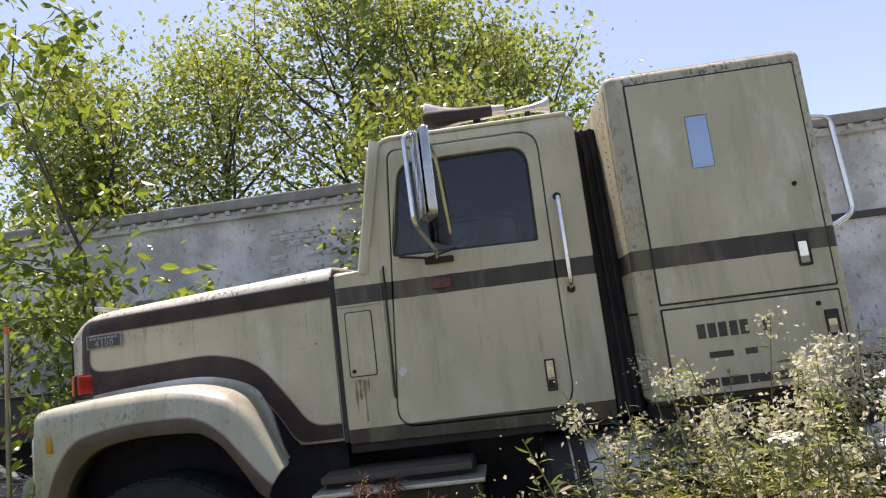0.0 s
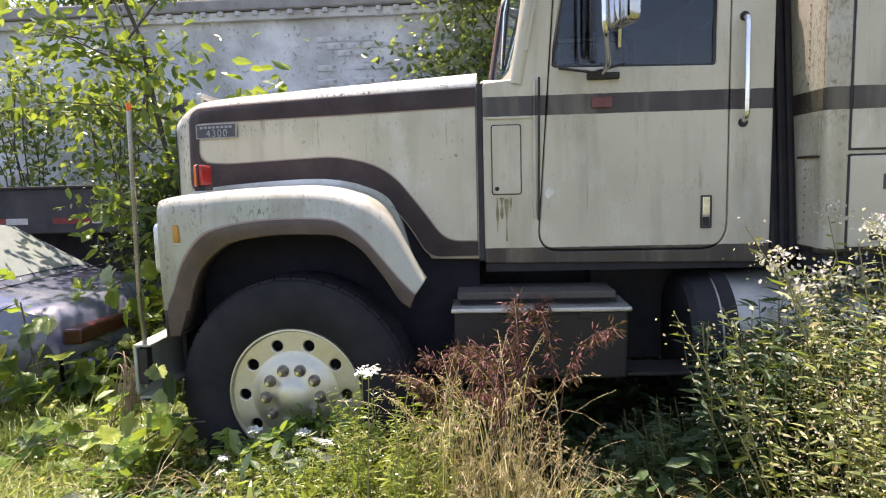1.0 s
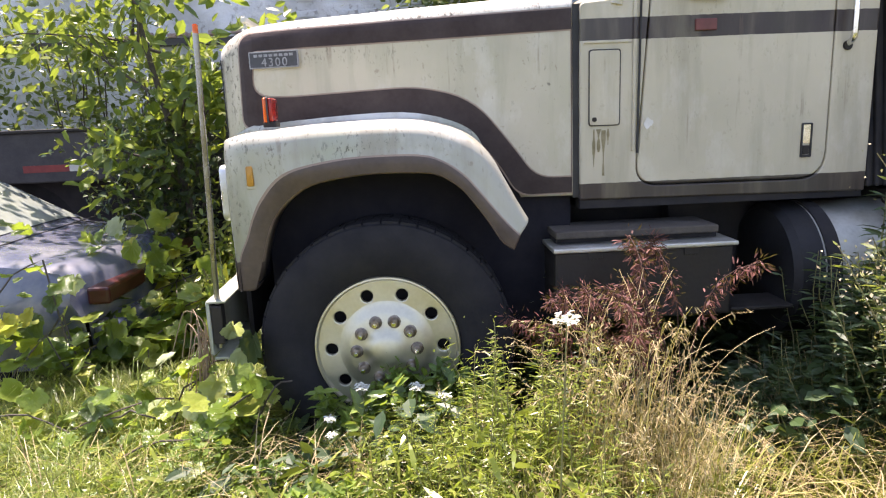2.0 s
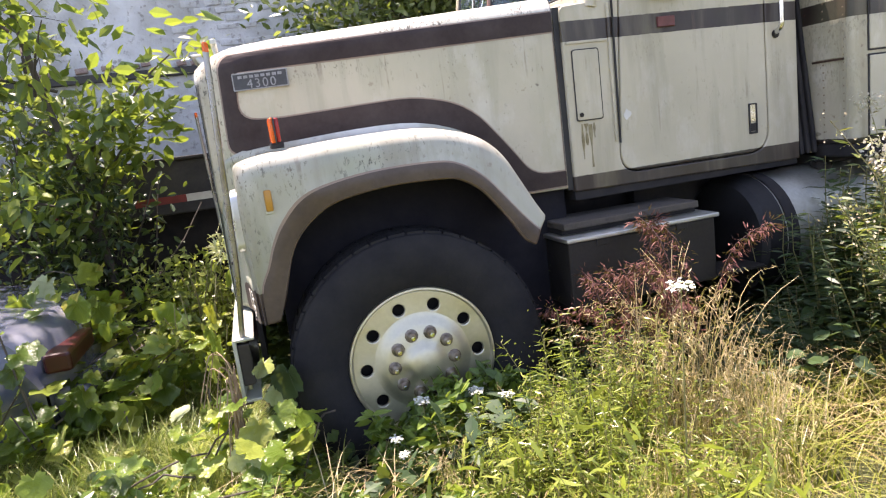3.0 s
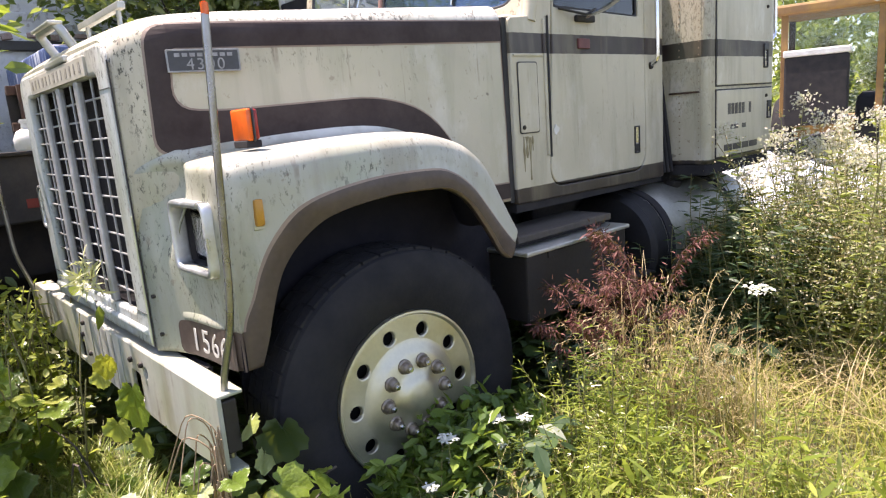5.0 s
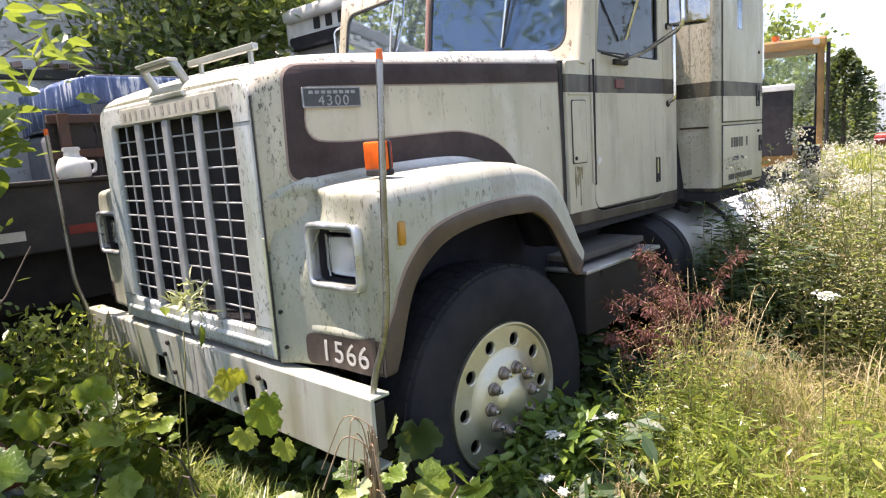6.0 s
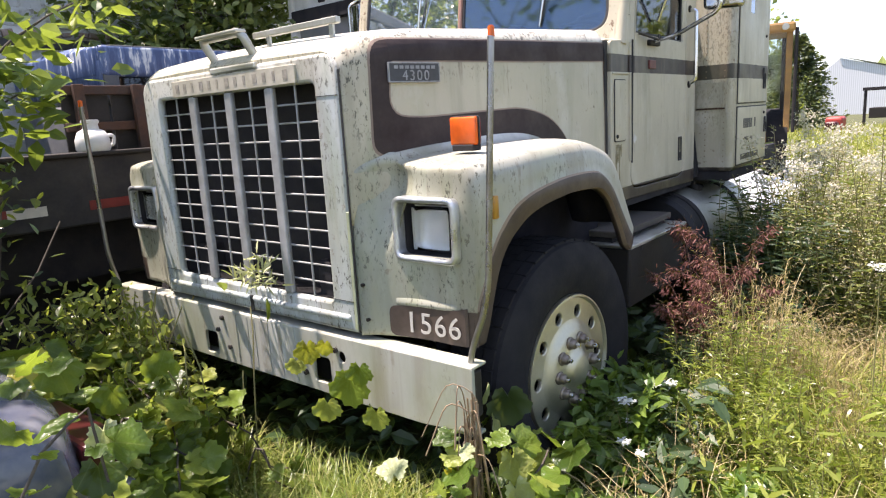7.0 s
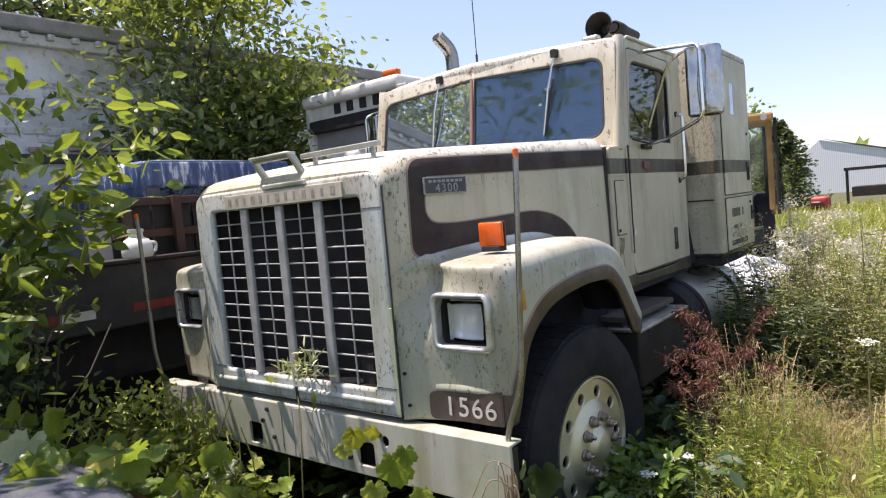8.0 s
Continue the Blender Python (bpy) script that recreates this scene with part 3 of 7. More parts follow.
# columns of the fender's front: y, x low down, x beside the hood's corner, height where the hollow begins
FRONT = [(-1.082, 0.094, 0.092, 1.10), (-1.035, 0.088, 0.088, 1.10), (-0.95, 0.086, 0.088, 1.10), (-0.89, 0.081, 0.098, 1.12), (-0.84, 0.073, 0.124, 1.10),
         (-0.80, 0.063, 0.158, 1.06), (-0.77, 0.054, 0.172, 1.02), (-0.742, 0.045, 0.129, 0.98), (-0.712, 0.034, 0.082, 0.96), (-0.668, 0.004, 0.016, 1.0)]
rows = []
for ix, iz, lx, lz, cx, cz in curve_through(ARCH, 76):
    I, L, C = Vector((ix, 0, iz)), Vector((lx, 0, lz)), Vector((cx, 0, cz))
    o = (C - I).normalized() if (C - I).length > 0.02 else Vector((-1, 0, 0))
    fr = 1 - step_up(cx + 0.6 * max(cz - 1.25, 0), 0.115, 0.24)
    o = o.lerp(Vector((-1, 0, 0)), fr).normalized()
    w = hood_w(max(cx, 0.12))
    inward = float(np.interp(ix, (0.17, 0.21, 0.32, 0.45, 0.6), (0.074, 0.068, 0.045, 0.014, 0.0)))
    prof = [(I, float(np.interp(ix, (0.25, 0.6, 1.0), (-1.06, -1.115, -1.145)))), (I, -1.165), (I + (L - I) * 0.08, -1.183), (I + (L - I) * 0.5, -1.187), (L - (L - I) * 0.05, -1.185), (L + (C - L) * 0.03, -1.181), (L + (C - L) * 0.3, -1.178),
            (L + (C - L) * 0.66, -1.172), (L + (C - L) * 0.88, -1.158)]
    prof = [(p, y + inward * (1 if k < 6 else 0.9 - 0.15 * (k - 6))) for k, (p, y) in enumerate(prof)]
    prof.append((C, -1.128 + 0.45 * inward))
    crest = ((-1.092, 0.008), (-1.035, 0.012), (-0.985, 0.013), ((-0.985 - w) / 2 - 0.03, 0.010), (-w - 0.060, 0.008), (-w - 0.042, 0.010), (-w - 0.026, 0.016), (-w - 0.014, 0.025), (-w - 0.004, 0.038), (-w + 0.012, 0.058))
    for fy, flat, full, lo in FRONT:
        ty, to = crest[len(prof) - 10]
        to *= 1 - 0.85 * step_up(ix, 1.02, 1.20)
        k = step_up(cz, lo, 1.285)
        drift = (cx - 0.104) * min(1.0, (-fy - 0.668) / 0.2)
        p = Vector((flat + drift, 0, C.z)).lerp(Vector((full, 0, C.z)), k)
        p = p.lerp(C + o * to, 1 - fr)
        p.x -= 0.055 * step_up(ix, 0.98, 1.18) * min((len(prof) - 10) / 4, 1)
        prof.append((p, fy * fr + ty * (1 - fr)))
    rows.append([(p.x, y, p.z) for p, y in prof])
bm = grid(rows)
bm.faces.ensure_lookup_table()
ncol = 19
for i, f in enumerate(bm.faces):
    f.material_index = 1 if (i % ncol) in (0, 2, 3) else 2 if (i % ncol) in (1, 4) else 0
for no, co in (((0, 1, 0), (0, -1.058, 0)), ((0, 1, 0), (0, -0.825, 0)), ((0, 0, 1), (0, 0, 1.018)), ((0, 0, 1), (0, 0, 1.198)), ((0, 0, 1), (0, 0, 0.838))):
    near = [f for f in bm.faces if f.calc_center_median().x < 0.2]
    geom = near + list({e for f in near for e in f.edges}) + list({v for f in near for v in f.verts})
    bmesh.ops.bisect_plane(bm, geom=geom, plane_co=co, plane_no=no)
for f in bm.faces:
    c = f.calc_center_median()
    if c.z < 0.838 and c.y < -1.03 and c.x < 0.3:
        f.material_index = 1
gone = [f for f in bm.faces if f.calc_center_median().x < 0.2 and -1.058 < f.calc_center_median().y < -0.825 and 1.018 < f.calc_center_median().z < 1.198]
bmesh.ops.delete(bm, geom=gone, context="FACES")
bmesh.ops.recalc_face_normals(bm, faces=bm.faces)
me = bpy.data.meshes.new("fender")
bm.to_mesh(me)
bm.free()
fender_l = part("fender", me, [M_FENDER, M_LIP, M_EDGE, M_ARCH_SHADE, M_ARCH_SHADE, M_ARCH_SHADE], truck, "cream front fender with brown wheel-arch lip", 50)
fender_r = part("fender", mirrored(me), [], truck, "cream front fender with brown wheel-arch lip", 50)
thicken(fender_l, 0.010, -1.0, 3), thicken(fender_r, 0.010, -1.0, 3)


def fender_x(y):
    return float(np.interp(-y, (0.668, 0.712, 0.742, 0.77, 0.80, 0.84, 0.89, 0.95, 1.035, 1.08, 1.10, 1.13), (0.004, 0.034, 0.045, 0.054, 0.063, 0.073, 0.081, 0.086, 0.088, 0.094, 0.104, 0.125)))


# number panel across the fender's front foot
num = plate(rounded([(0.772, 0.722), (1.09, 0.718), (1.09, 0.852), (1.03, 0.838), (0.772, 0.834)], [0.03, 0.0, 0.0, 0.05, 0.03]), (), 0.0, 0.0, front_m(0))
num = sliced(num, 1, 0.03, -1.08, -0.77)
for v in num.vertices:
    v.co.x = fender_x(v.co.y) - 0.006
panel = part("number_panel", num, M_LIP, fender_l, "brown panel with white unit number")
digits = words("1566", 0.108, front_m(0) @ pose(0.950, 0.742, 0), 0.002, 1.12)
for v in digits.vertices:
    v.co.x = fender_x(v.co.y) - 0.0095 + 0.5 * v.co.x
part("lettering", digits, M_LETTER, panel)
# rounded ledge over the number panel
ledge = grid([[(fender_x(y) + dx, y, z) for dx, z in ((0.004, 0.834), (-0.007 * k, 0.836), (-0.011 * k, 0.841), (-0.010 * k, 0.849), (-0.005 * k, 0.860), (0.004, 0.874))] for y, k in ((-0.80 - 0.25 * u, math.sin(math.pi * (0.06 + 0.88 * u)) ** 0.6) for u in (i / 17 for i in range(18)))])
bmesh.ops.recalc_face_normals(ledge, faces=ledge.faces)
part("ledge", ledge, M_FENDER, fender_l, "", 60)

for s, fen in ((-1, fender_l), (1, fender_r)):
    lamp = part("headlight", plate(rounded(rect(-0.138, -0.112, 0.138, 0.112), 0.035), [rounded(rect(-0.116, -0.092, 0.116, 0.092), 0.024)], 0.05, 0.010, front_m(0.083) @ pose(-s * 0.942, 1.110, 0)), M_BEZEL, fen, "rectangular headlight in a chrome bezel", 40)
    well = [rounded(rect(-0.122 + k, -0.098 + k, 0.122 - k, 0.098 - k), 0.02, 3) for k in (0, 0.008, 0.012)]
    bm = grid([[(0.08 + d, s * 0.942 - px, 1.110 + pz) for px, pz in w] for w, d in zip(well, (0, 0.05, 0.075))], True)
    bm.faces.new([v for v in bm.verts][-len(well[0]):])
    part("housing", bm, M_BLACK, lamp)
    bm = grid([[(0.118 - 0.014 * (1 - max(abs(a), abs(c)) ** 2), s * 0.94 + a * 0.088, 1.108 + c * 0.076) for a in np.linspace(-1, 1, 9)] for c in np.linspace(-1, 1, 7)])
    o = part("lens", bm, M_LENS, lamp, "clear fluted glass lens", 60)
    thicken(o, 0.006)
    bm = grid([[(0.135 + 0.012 * (1 - max(abs(a), abs(c)) ** 2), s * 0.94 + a * 0.090, 1.108 + c * 0.078) for a in np.linspace(-1, 1, 9)] for c in np.linspace(-1, 1, 7)])
    part("reflector", bm, M_SILVER, lamp, "", 60)
    # amber marker lamp standing on the fender
    marker = part("marker_lamp", box((0.245, s * 0.990 - 0.056, 1.380), (0.262, s * 0.990 + 0.056, 1.475), 0.007, 3), M_ORANGE, fen, "marker lamp, amber in front and red behind", 40)
    part("rear_lens", box((0.264, s * 0.990 - 0.054, 1.382), (0.282, s * 0.990 + 0.054, 1.473), 0.007, 3), M_TAIL, marker, "red rear lens", 40)
    part("foot", box((0.240, s * 0.990 - 0.045, 1.360), (0.290, s * 0.990 + 0.045, 1.382), 0.004), M_BLACK, marker)
    part("rim", plate(rounded(rect(-0.060, -0.051, 0.060, 0.051), 0.012), [rounded(rect(-0.053, -0.044, 0.053, 0.044), 0.01)], 0.006, 0.001, front_m(0.263) @ pose(-s * 0.990, 1.427, 0)), M_SEAL, marker)
    side = part("side_marker", box((0.182, s * 1.142 - 0.012, 1.140), (0.209, s * 1.142 + 0.012, 1.218), 0.006), M_AMBER, fen, "faded amber side reflector", 40)
    part("bracket", box((0.178, s * 1.128 - 0.012, 1.128), (0.216, s * 1.128 + 0.012, 1.232), 0.003), M_ALU, side)
    # near-black panels added for the deep shade inside the arch
    part("inner_fender", box((0.19, s * 0.87 - 0.01, 0.45), (1.50, s * 0.87 + 0.01, 1.30)), M_ARCH_SHADE, fen)
    part("inner_fender", box((0.165, s * 0.9 - 0.2, 0.74), (0.18, s * 0.9 + 0.2, 0.99)), M_ARCH_SHADE, fen)
part("bolt", disc(0.007, 0.012, pose(0.014, -0.684, 0.905, 0, 90, 0)), M_STEEL, fender_l)
part("bolt", disc(0.007, 0.012, pose(0.020, -0.692, 0.775, 0, 90, 0)), M_STEEL, fender_l)

# ---- bumper ----
b_out = rounded([(-1.18, 0.475), (-0.95, 0.455), (0.95, 0.455), (1.18, 0.475), (1.18, 0.698), (-1.18, 0.698)], 0.012)
b_holes = [rounded(rect(x - 0.048, z0, x + 0.048, z0 + 0.105), 0.015) for x, z0 in ((-0.31, 0.475), (0.455, 0.495))] + [[(0.57 + 0.022 * math.cos(a), 0.62 + 0.022 * math.sin(a)) for a in (2 * math.pi * k / 14 for k in range(14))]]
bumper = part("bumper", plate(b_out, b_holes, 0.014, 0.003, front_m(-0.012)), M_BUMPER, truck, "scuffed pale channel bumper with cut-outs", 35)
part("bumper_flange", box((-0.018, -1.18, 0.689), (0.06, 1.18, 0.701), 0.005), M_BUMPER, bumper)
part("bumper_flange", box((-0.008, -1.175, 0.456), (0.05, 1.175, 0.467), 0.003), M_BUMPER, bumper)
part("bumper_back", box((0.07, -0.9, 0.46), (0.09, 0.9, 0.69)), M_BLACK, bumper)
for y, w in ((-0.20, 0.012), (-0.10, 0.030), (-0.02, 0.016), (0.02, 0.006)):
    part("scraped_patch", box((-0.0212, y - w, 0.47), (-0.0185, y + w, 0.69), 0.001, 1), M_SCRAPED, bumper, "scraped bright metal")
for y in (-0.30, 0.10):
    part("weld_seam", box((-0.0225, y - 0.003, 0.47), (-0.0185, y + 0.003, 0.69), 0.001, 1), M_BUMPER, bumper)
for y, z in ((-0.545, 0.645), (-0.36, 0.52), (0.24, 0.60), (0.20, 0.66), (-0.43, 0.64), (0.16, 0.53)):
    part("bolt", disc(0.011, 0.016, pose(-0.024, y, z, 0, 90, 0), 8, 0.003), M_STEEL, bumper)
# flag rods on the bumper's ends
for s in (-1, 1):
    rod = part("flag_rod", tube(bend([(-0.03, 1.12, 0.50), (-0.04, 1.10, 0.70), (-0.095, 1.065, 0.88), (-0.118, 1.05, 1.63)] if s > 0 else [(0.015, -1.15, 0.50), (0.02, -1.145, 0.72), (0.040, -1.200, 0.88), (0.048, -1.212, 0.98), (0.078, -1.236, 1.70)], 0.06), 0.0105, 12), M_PIPE, bumper, "bent chrome flag rod with amber tip", 60)
    part("tip", disc(0.010, 0.035, pose(0.079, -1.237, 1.712) if s < 0 else pose(-0.119, 1.05, 1.642), 12, 0.003), M_ORANGE, rod)
    part("clamp", box((-0.005, s * 1.15 - 0.025, 0.52), (0.04, s * 1.15 + 0.025, 0.68), 0.006), M_STEEL, rod)


# ---- wheel ----
def wheel(name, x, y, z, side):
    """Ten-hole polished disc wheel with tyre; side: the y towards which it faces."""
    base = pose(x, y, z, 0, 0, -2.7) @ pose(0, 0, 0, 90 if side < 0 else -90)
    tyre_p = [(0.284, -0.09), (0.32, -0.122), (0.40, -0.142), (0.47, -0.135), (0.505, -0.112), (0.515, -0.08)]
    prof = tyre_p + [(0.517, 0.0)] + [(r, -h) for r, h in tyre_p[::-1]]
    w = part(name, lathe(prof, base, 56), M_TYRE, truck, "worn black truck tyre on a ten-hole polished wheel", 30)
    bm = bmesh.new()
    for k in range(44):
        a = 2 * math.pi * k / 44
        for h in (-0.075, -0.025, 0.025, 0.075):
            add_box(bm, (0.508, -0.032, h - 0.0225), (0.5185, 0.032, h + 0.0225))
            bmesh.ops.rotate(bm, verts=bm.verts[-8:], cent=(0, 0, 0), matrix=Matrix.Rotation(a + (0.07 if h > 0 else 0), 3, "Z"))
            bm.verts.ensure_lookup_table()
    bmesh.ops.transform(bm, matrix=base, verts=bm.verts)
    part("tread", bm, M_TYRE, w)
    # disc with ten hand holes
    hole = [[(0.229 * math.cos(a) + 0.025 * math.cos(u), 0.229 * math.sin(a) + 0.025 * math.sin(u)) for u in (2 * math.pi * q / 16 for q in range(16))] for a in (2 * math.pi * k / 10 + 0.634 for k in range(10))]
    ring = [(0.284 * math.cos(u), 0.284 * math.sin(u)) for u in (2 * math.pi * q / 64 for q in range(64))]
    core = [(0.185 * math.cos(u), 0.185 * math.sin(u)) for u in (2 * math.pi * q / 48 for q in range(48))]
    rim = part("rim", plate(ring, hole + [core], 0.022, 0.005, base @ pose(0, 0, 0.097)), M_WHEEL, w, "polished aluminium wheel with round hand holes", 30)
    part("rim_edge", lathe([(0.276, 0.08), (0.281, 0.108), (0.289, 0.120), (0.296, 0.119), (0.299, 0.105), (0.290, 0.08)], base, 64), M_WHEEL, rim, "", 50)
    part("hub_plate", lathe([(0.199, 0.1075), (0.190, 0.1095), (0.176, 0.116), (0.160, 0.127), (0.145, 0.134), (0.10, 0.139), (0.080, 0.145), (0.066, 0.158), (0.045, 0.167), (0.0005, 0.170)], base, 56), M_WHEEL, rim, "", 60)
    for k in range(10):
        a = 2 * math.pi * k / 10 + 0.02
        at = base @ pose(0.122 * math.cos(a), 0.122 * math.sin(a), 0.146)
        nut = part("wheel_nut", lathe([(0.027, -0.014), (0.027, -0.006), (0.022, -0.002), (0.020, 0.013), (0.015, 0.019), (0.0005, 0.020)], at, 12), M_NUT, rim, "", 40)
        part("stud", disc(0.009, 0.020, at @ pose(0, 0, 0.026), 10, 0.003), M_CHROME, nut)
    part("back", disc(0.28, 0.02, base @ pose(0, 0, 0.02), 32), M_BLACK, rim)
    return w


wheel("front_wheel", 0.688, -1.036, 0.460, -1)
wheel("front_wheel", 0.688, 1.036, 0.460, 1)

# ---- frame, engine mass, steps, tank ----
for s in (-1, 1):
    part("frame_rail", box((0.06, s * 0.43 - 0.04, 0.72), (7.2, s * 0.43 + 0.04, 0.96), 0.008), M_BLACK, truck)
part("engine", box((0.25, -0.40, 0.65), (1.55, 0.40, 1.55), 0.03), M_BLACK, truck)
part("axle", disc(0.07, 1.9, pose(0.705, 0, 0.465, 90), 16), M_BLACK, truck)
part("cab_floor", box((1.53, -0.93, 0.96), (2.77, 0.93, 1.02)), M_BLACK, truck)
part("firewall", box((1.535, -0.93, 1.0), (1.56, 0.93, 1.80)), M_BLACK, truck)

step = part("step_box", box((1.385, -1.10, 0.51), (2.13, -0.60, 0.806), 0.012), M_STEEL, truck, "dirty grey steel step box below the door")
part("tread_plate", box((1.375, -1.115, 0.806), (2.145, -0.82, 0.826), 0.006), M_ALU, step, "bright worn step edge")
part("upper_tread", box((1.40, -1.045, 0.852), (2.09, -0.80, 0.884), 0.006), worn("worn_step", (0.10, 0.086, 0.068), (0.05, 0.042, 0.035), 0.8, 0, 14, 0.6, 0.4), step, "weathered brown step tread")
part("step_support", box((1.41, -1.0, 0.82), (2.10, -0.80, 0.87)), M_BLACK, step)
for x in (1.55, 1.95):
    part("hinge", box((x - 0.03, -1.106, 0.775), (x + 0.03, -1.095, 0.812), 0.003), M_STEEL, step)

tank_m = pose(3.03, -0.80, 0.63, 0, 90, 0)
tank = part("fuel_tank", lathe([(0.0005, -0.62), (0.2, -0.62), (0.27, -0.612), (0.295, -0.59), (0.30, -0.56), (0.30, 0.56), (0.295, 0.59), (0.27, 0.612), (0.0005, 0.62)], tank_m, 48), M_ALU, truck, "round aluminium fuel tank", 30)
# the cap's deep shade is put into a darker metal, with some grime
part("end_cap", lathe([(0.0005, -0.628), (0.2, -0.628), (0.272, -0.619), (0.299, -0.594), (0.304, -0.50)], tank_m, 48), worn("grimy_shaded_metal", (0.03, 0.03, 0.032), (0.014, 0.014, 0.015), 0.6, 0.4, 6, 0.6, 0.2), tank, "grimy end cap with deep shade in its dark colour", 30)
for x in (-0.46, 0.30):
    part("tank_strap", lathe([(0.300, x - 0.03), (0.310, x - 0.03), (0.310, x + 0.03), (0.300, x + 0.03)], tank_m, 48), M_BLACK, tank)
part("filler_cap", disc(0.05, 0.04, pose(2.95, -0.90, 0.93, 20), 20, 0.006), M_STEEL, tank)
part("tank_step", box((2.13, -1.10, 0.52), (2.40, -0.9, 0.535), 0.004), M_STEEL, truck)
# added black block, hides the bright ground between step and tank
part("frame_bracket", box((2.05, -0.58, 0.45), (2.75, -0.50, 0.97), 0.01), M_BLACK, truck)

# ---- cab ----
DOOR = rounded([(1.765, 1.055), (2.588, 1.050), (2.588, 2.380), (1.858, 2.380)], [0.10, 0.12, 0.10, 0.05], 6)
DOOR_HOLE = rounded([(1.760, 1.050), (2.593, 1.045), (2.593, 2.385), (1.852, 2.385)], [0.10, 0.12, 0.10, 0.05], 6)
WIN = rounded([(1.828, 1.855), (2.530, 1.842), (2.534, 2.315), (1.900, 2.315)], [0.02, 0.015, 0.10, 0.09], 6)
SIDE = rounded([(1.527, 1.0), (2.775, 0.985), (2.775, 2.435), (1.80, 2.435), (1.698, 1.815), (1.527, 1.80)], [0.01, 0.01, 0.06, 0.05, 0.05, 0.02], 6)
cab = part("cab", box((2.735, -0.92, 1.0), (2.765, 0.92, 2.40), 0.01), M_CAB, truck, "cream steel cab with brown belt stripe and sill")
for s in (-1, 1):
    M = side_m(-0.925) if s < 0 else Matrix.Diagonal((1, -1, 1, 1)) @ side_m(-0.925)
    part("side_panel", plate(SIDE, [DOOR_HOLE], 0.036, 0.006, M), M_CAB, cab, "", 35)
    part("door_frame", plate(DOOR_HOLE, [rounded([(1.80, 1.10), (2.555, 1.09), (2.555, 2.335), (1.890, 2.335)], 0.08)], 0.012, 0, Matrix.Translation((0, -s * 0.02, 0)) @ M), M_SEAL, cab)
    door = part("door", plate(DOOR, [WIN], 0.036, 0.007, Matrix.Translation((0, s * 0.001, 0)) @ M), M_CAB, cab, "cream cab door with rounded corners", 35)
    seal = part("window_seal", plate(WIN, [rounded([(1.842, 1.866), (2.518, 1.850), (2.522, 2.303), (1.909, 2.303)], [0.02, 0.015, 0.09, 0.08], 6)], 0.02, 0.003, Matrix.Translation((0, s * 0.002, 0)) @ M), M_SEAL, door)
    pane = part("window_pane", plate(rounded([(1.835, 1.86), (2.524, 1.845), (2.528, 2.307), (1.905, 2.307)], [0.02, 0.015, 0.09, 0.08], 6), (), 0.005, 0, M), M_GLASS, door, "tinted door window glass")
    yo = s * 0.946
    latch = part("door_latch", plate(rounded(rect(2.475, 1.14, 2.522, 1.285), 0.006), [rounded(rect(2.482, 1.15, 2.515, 1.278), 0.004)], 0.012, 0.002, side_m(0) if s < 0 else Matrix.Diagonal((1, -1, 1, 1)) @ side_m(0)), M_SEAL, door, "recessed chrome door latch")
    latch.data.transform(Matrix.Translation((0, yo, 0)))
    part("latch_flap", box((2.483, yo - 0.002, 1.20), (2.514, yo + 0.002, 1.277)), M_CHROME, latch)
    part("latch_button", box((2.485, yo - 0.004, 1.152), (2.512, yo + 0.004, 1.19), 0.002), M_STEEL, latch)
    part("door_lamp", box((2.0, yo - 0.008, 1.675), (2.09, yo + 0.006, 1.722), 0.004), M_FADED, door, "faded red marker lamp in the stripe")
    part("hinge_strip", tube([(1.752, yo, 1.80), (1.752, yo, 1.20)], 0.008, 8), M_CAB, door)
    part("hinge_strip", tube([(1.775, yo + s * 0.004, 1.815), (1.768, yo + s * 0.004, 1.19)], 0.005, 8), M_SEAL, door)
    # small access hatch in the cowl side
    hatch = part("access_hatch", plate(rounded(rect(1.566, 1.312, 1.690, 1.612), 0.012), (), 0.008, 0.002, (side_m(0) if s < 0 else Matrix.Diagonal((1, -1, 1, 1)) @ side_m(0))), M_CAB, cab, "small cream access hatch")
    hatch.data.transform(Matrix.Translation((0, yo, 0)))
    rim_m = side_m(0) if s < 0 else Matrix.Diagonal((1, -1, 1, 1)) @ side_m(0)
    o = part("hatch_seam", plate(rounded(rect(1.5615, 1.3075, 1.6945, 1.6165), 0.014), [rounded(rect(1.566, 1.312, 1.690, 1.612), 0.012)], 0.003, 0, rim_m), M_SEAL, hatch)
    o.data.transform(Matrix.Translation((0, yo, 0)))
    part("hatch_knob", disc(0.010, 0.012, pose(1.585, yo + s * 0.004, 1.335, 90), 12, 0.002), M_STEEL, hatch)
    part("cowl_ledge", box((1.54, yo - 0.004, 1.640), (1.74, yo + 0.004, 1.650), 0.002), M_CAB, cab)
    # grab handle behind the door
    gh = part("grab_handle", tube(bend([(2.645, s * 0.945, 2.035), (2.645, s * 0.985, 2.03), (2.648, s * 0.985, 1.62), (2.648, s * 0.945, 1.60)], 0.02), 0.012, 10), M_CHROME, cab, "upright chrome grab handle", 60)
    part("grab_foot", disc(0.02, 0.012, pose(2.645, s * 0.946, 2.04, 90), 12, 0.003), M_STEEL, gh)
    part("grab_foot", disc(0.02, 0.012, pose(2.648, s * 0.946, 1.595, 90), 12, 0.003), M_STEEL, gh)
    # drip rail
    part("drip_rail", tube(bend([(1.72, s * 0.95, 1.93), (1.815, s * 0.95, 2.42), (1.86, s * 0.95, 2.442), (2.74, s * 0.95, 2.442)], 0.04), 0.010, 8), M_CAB, cab, "", 60)
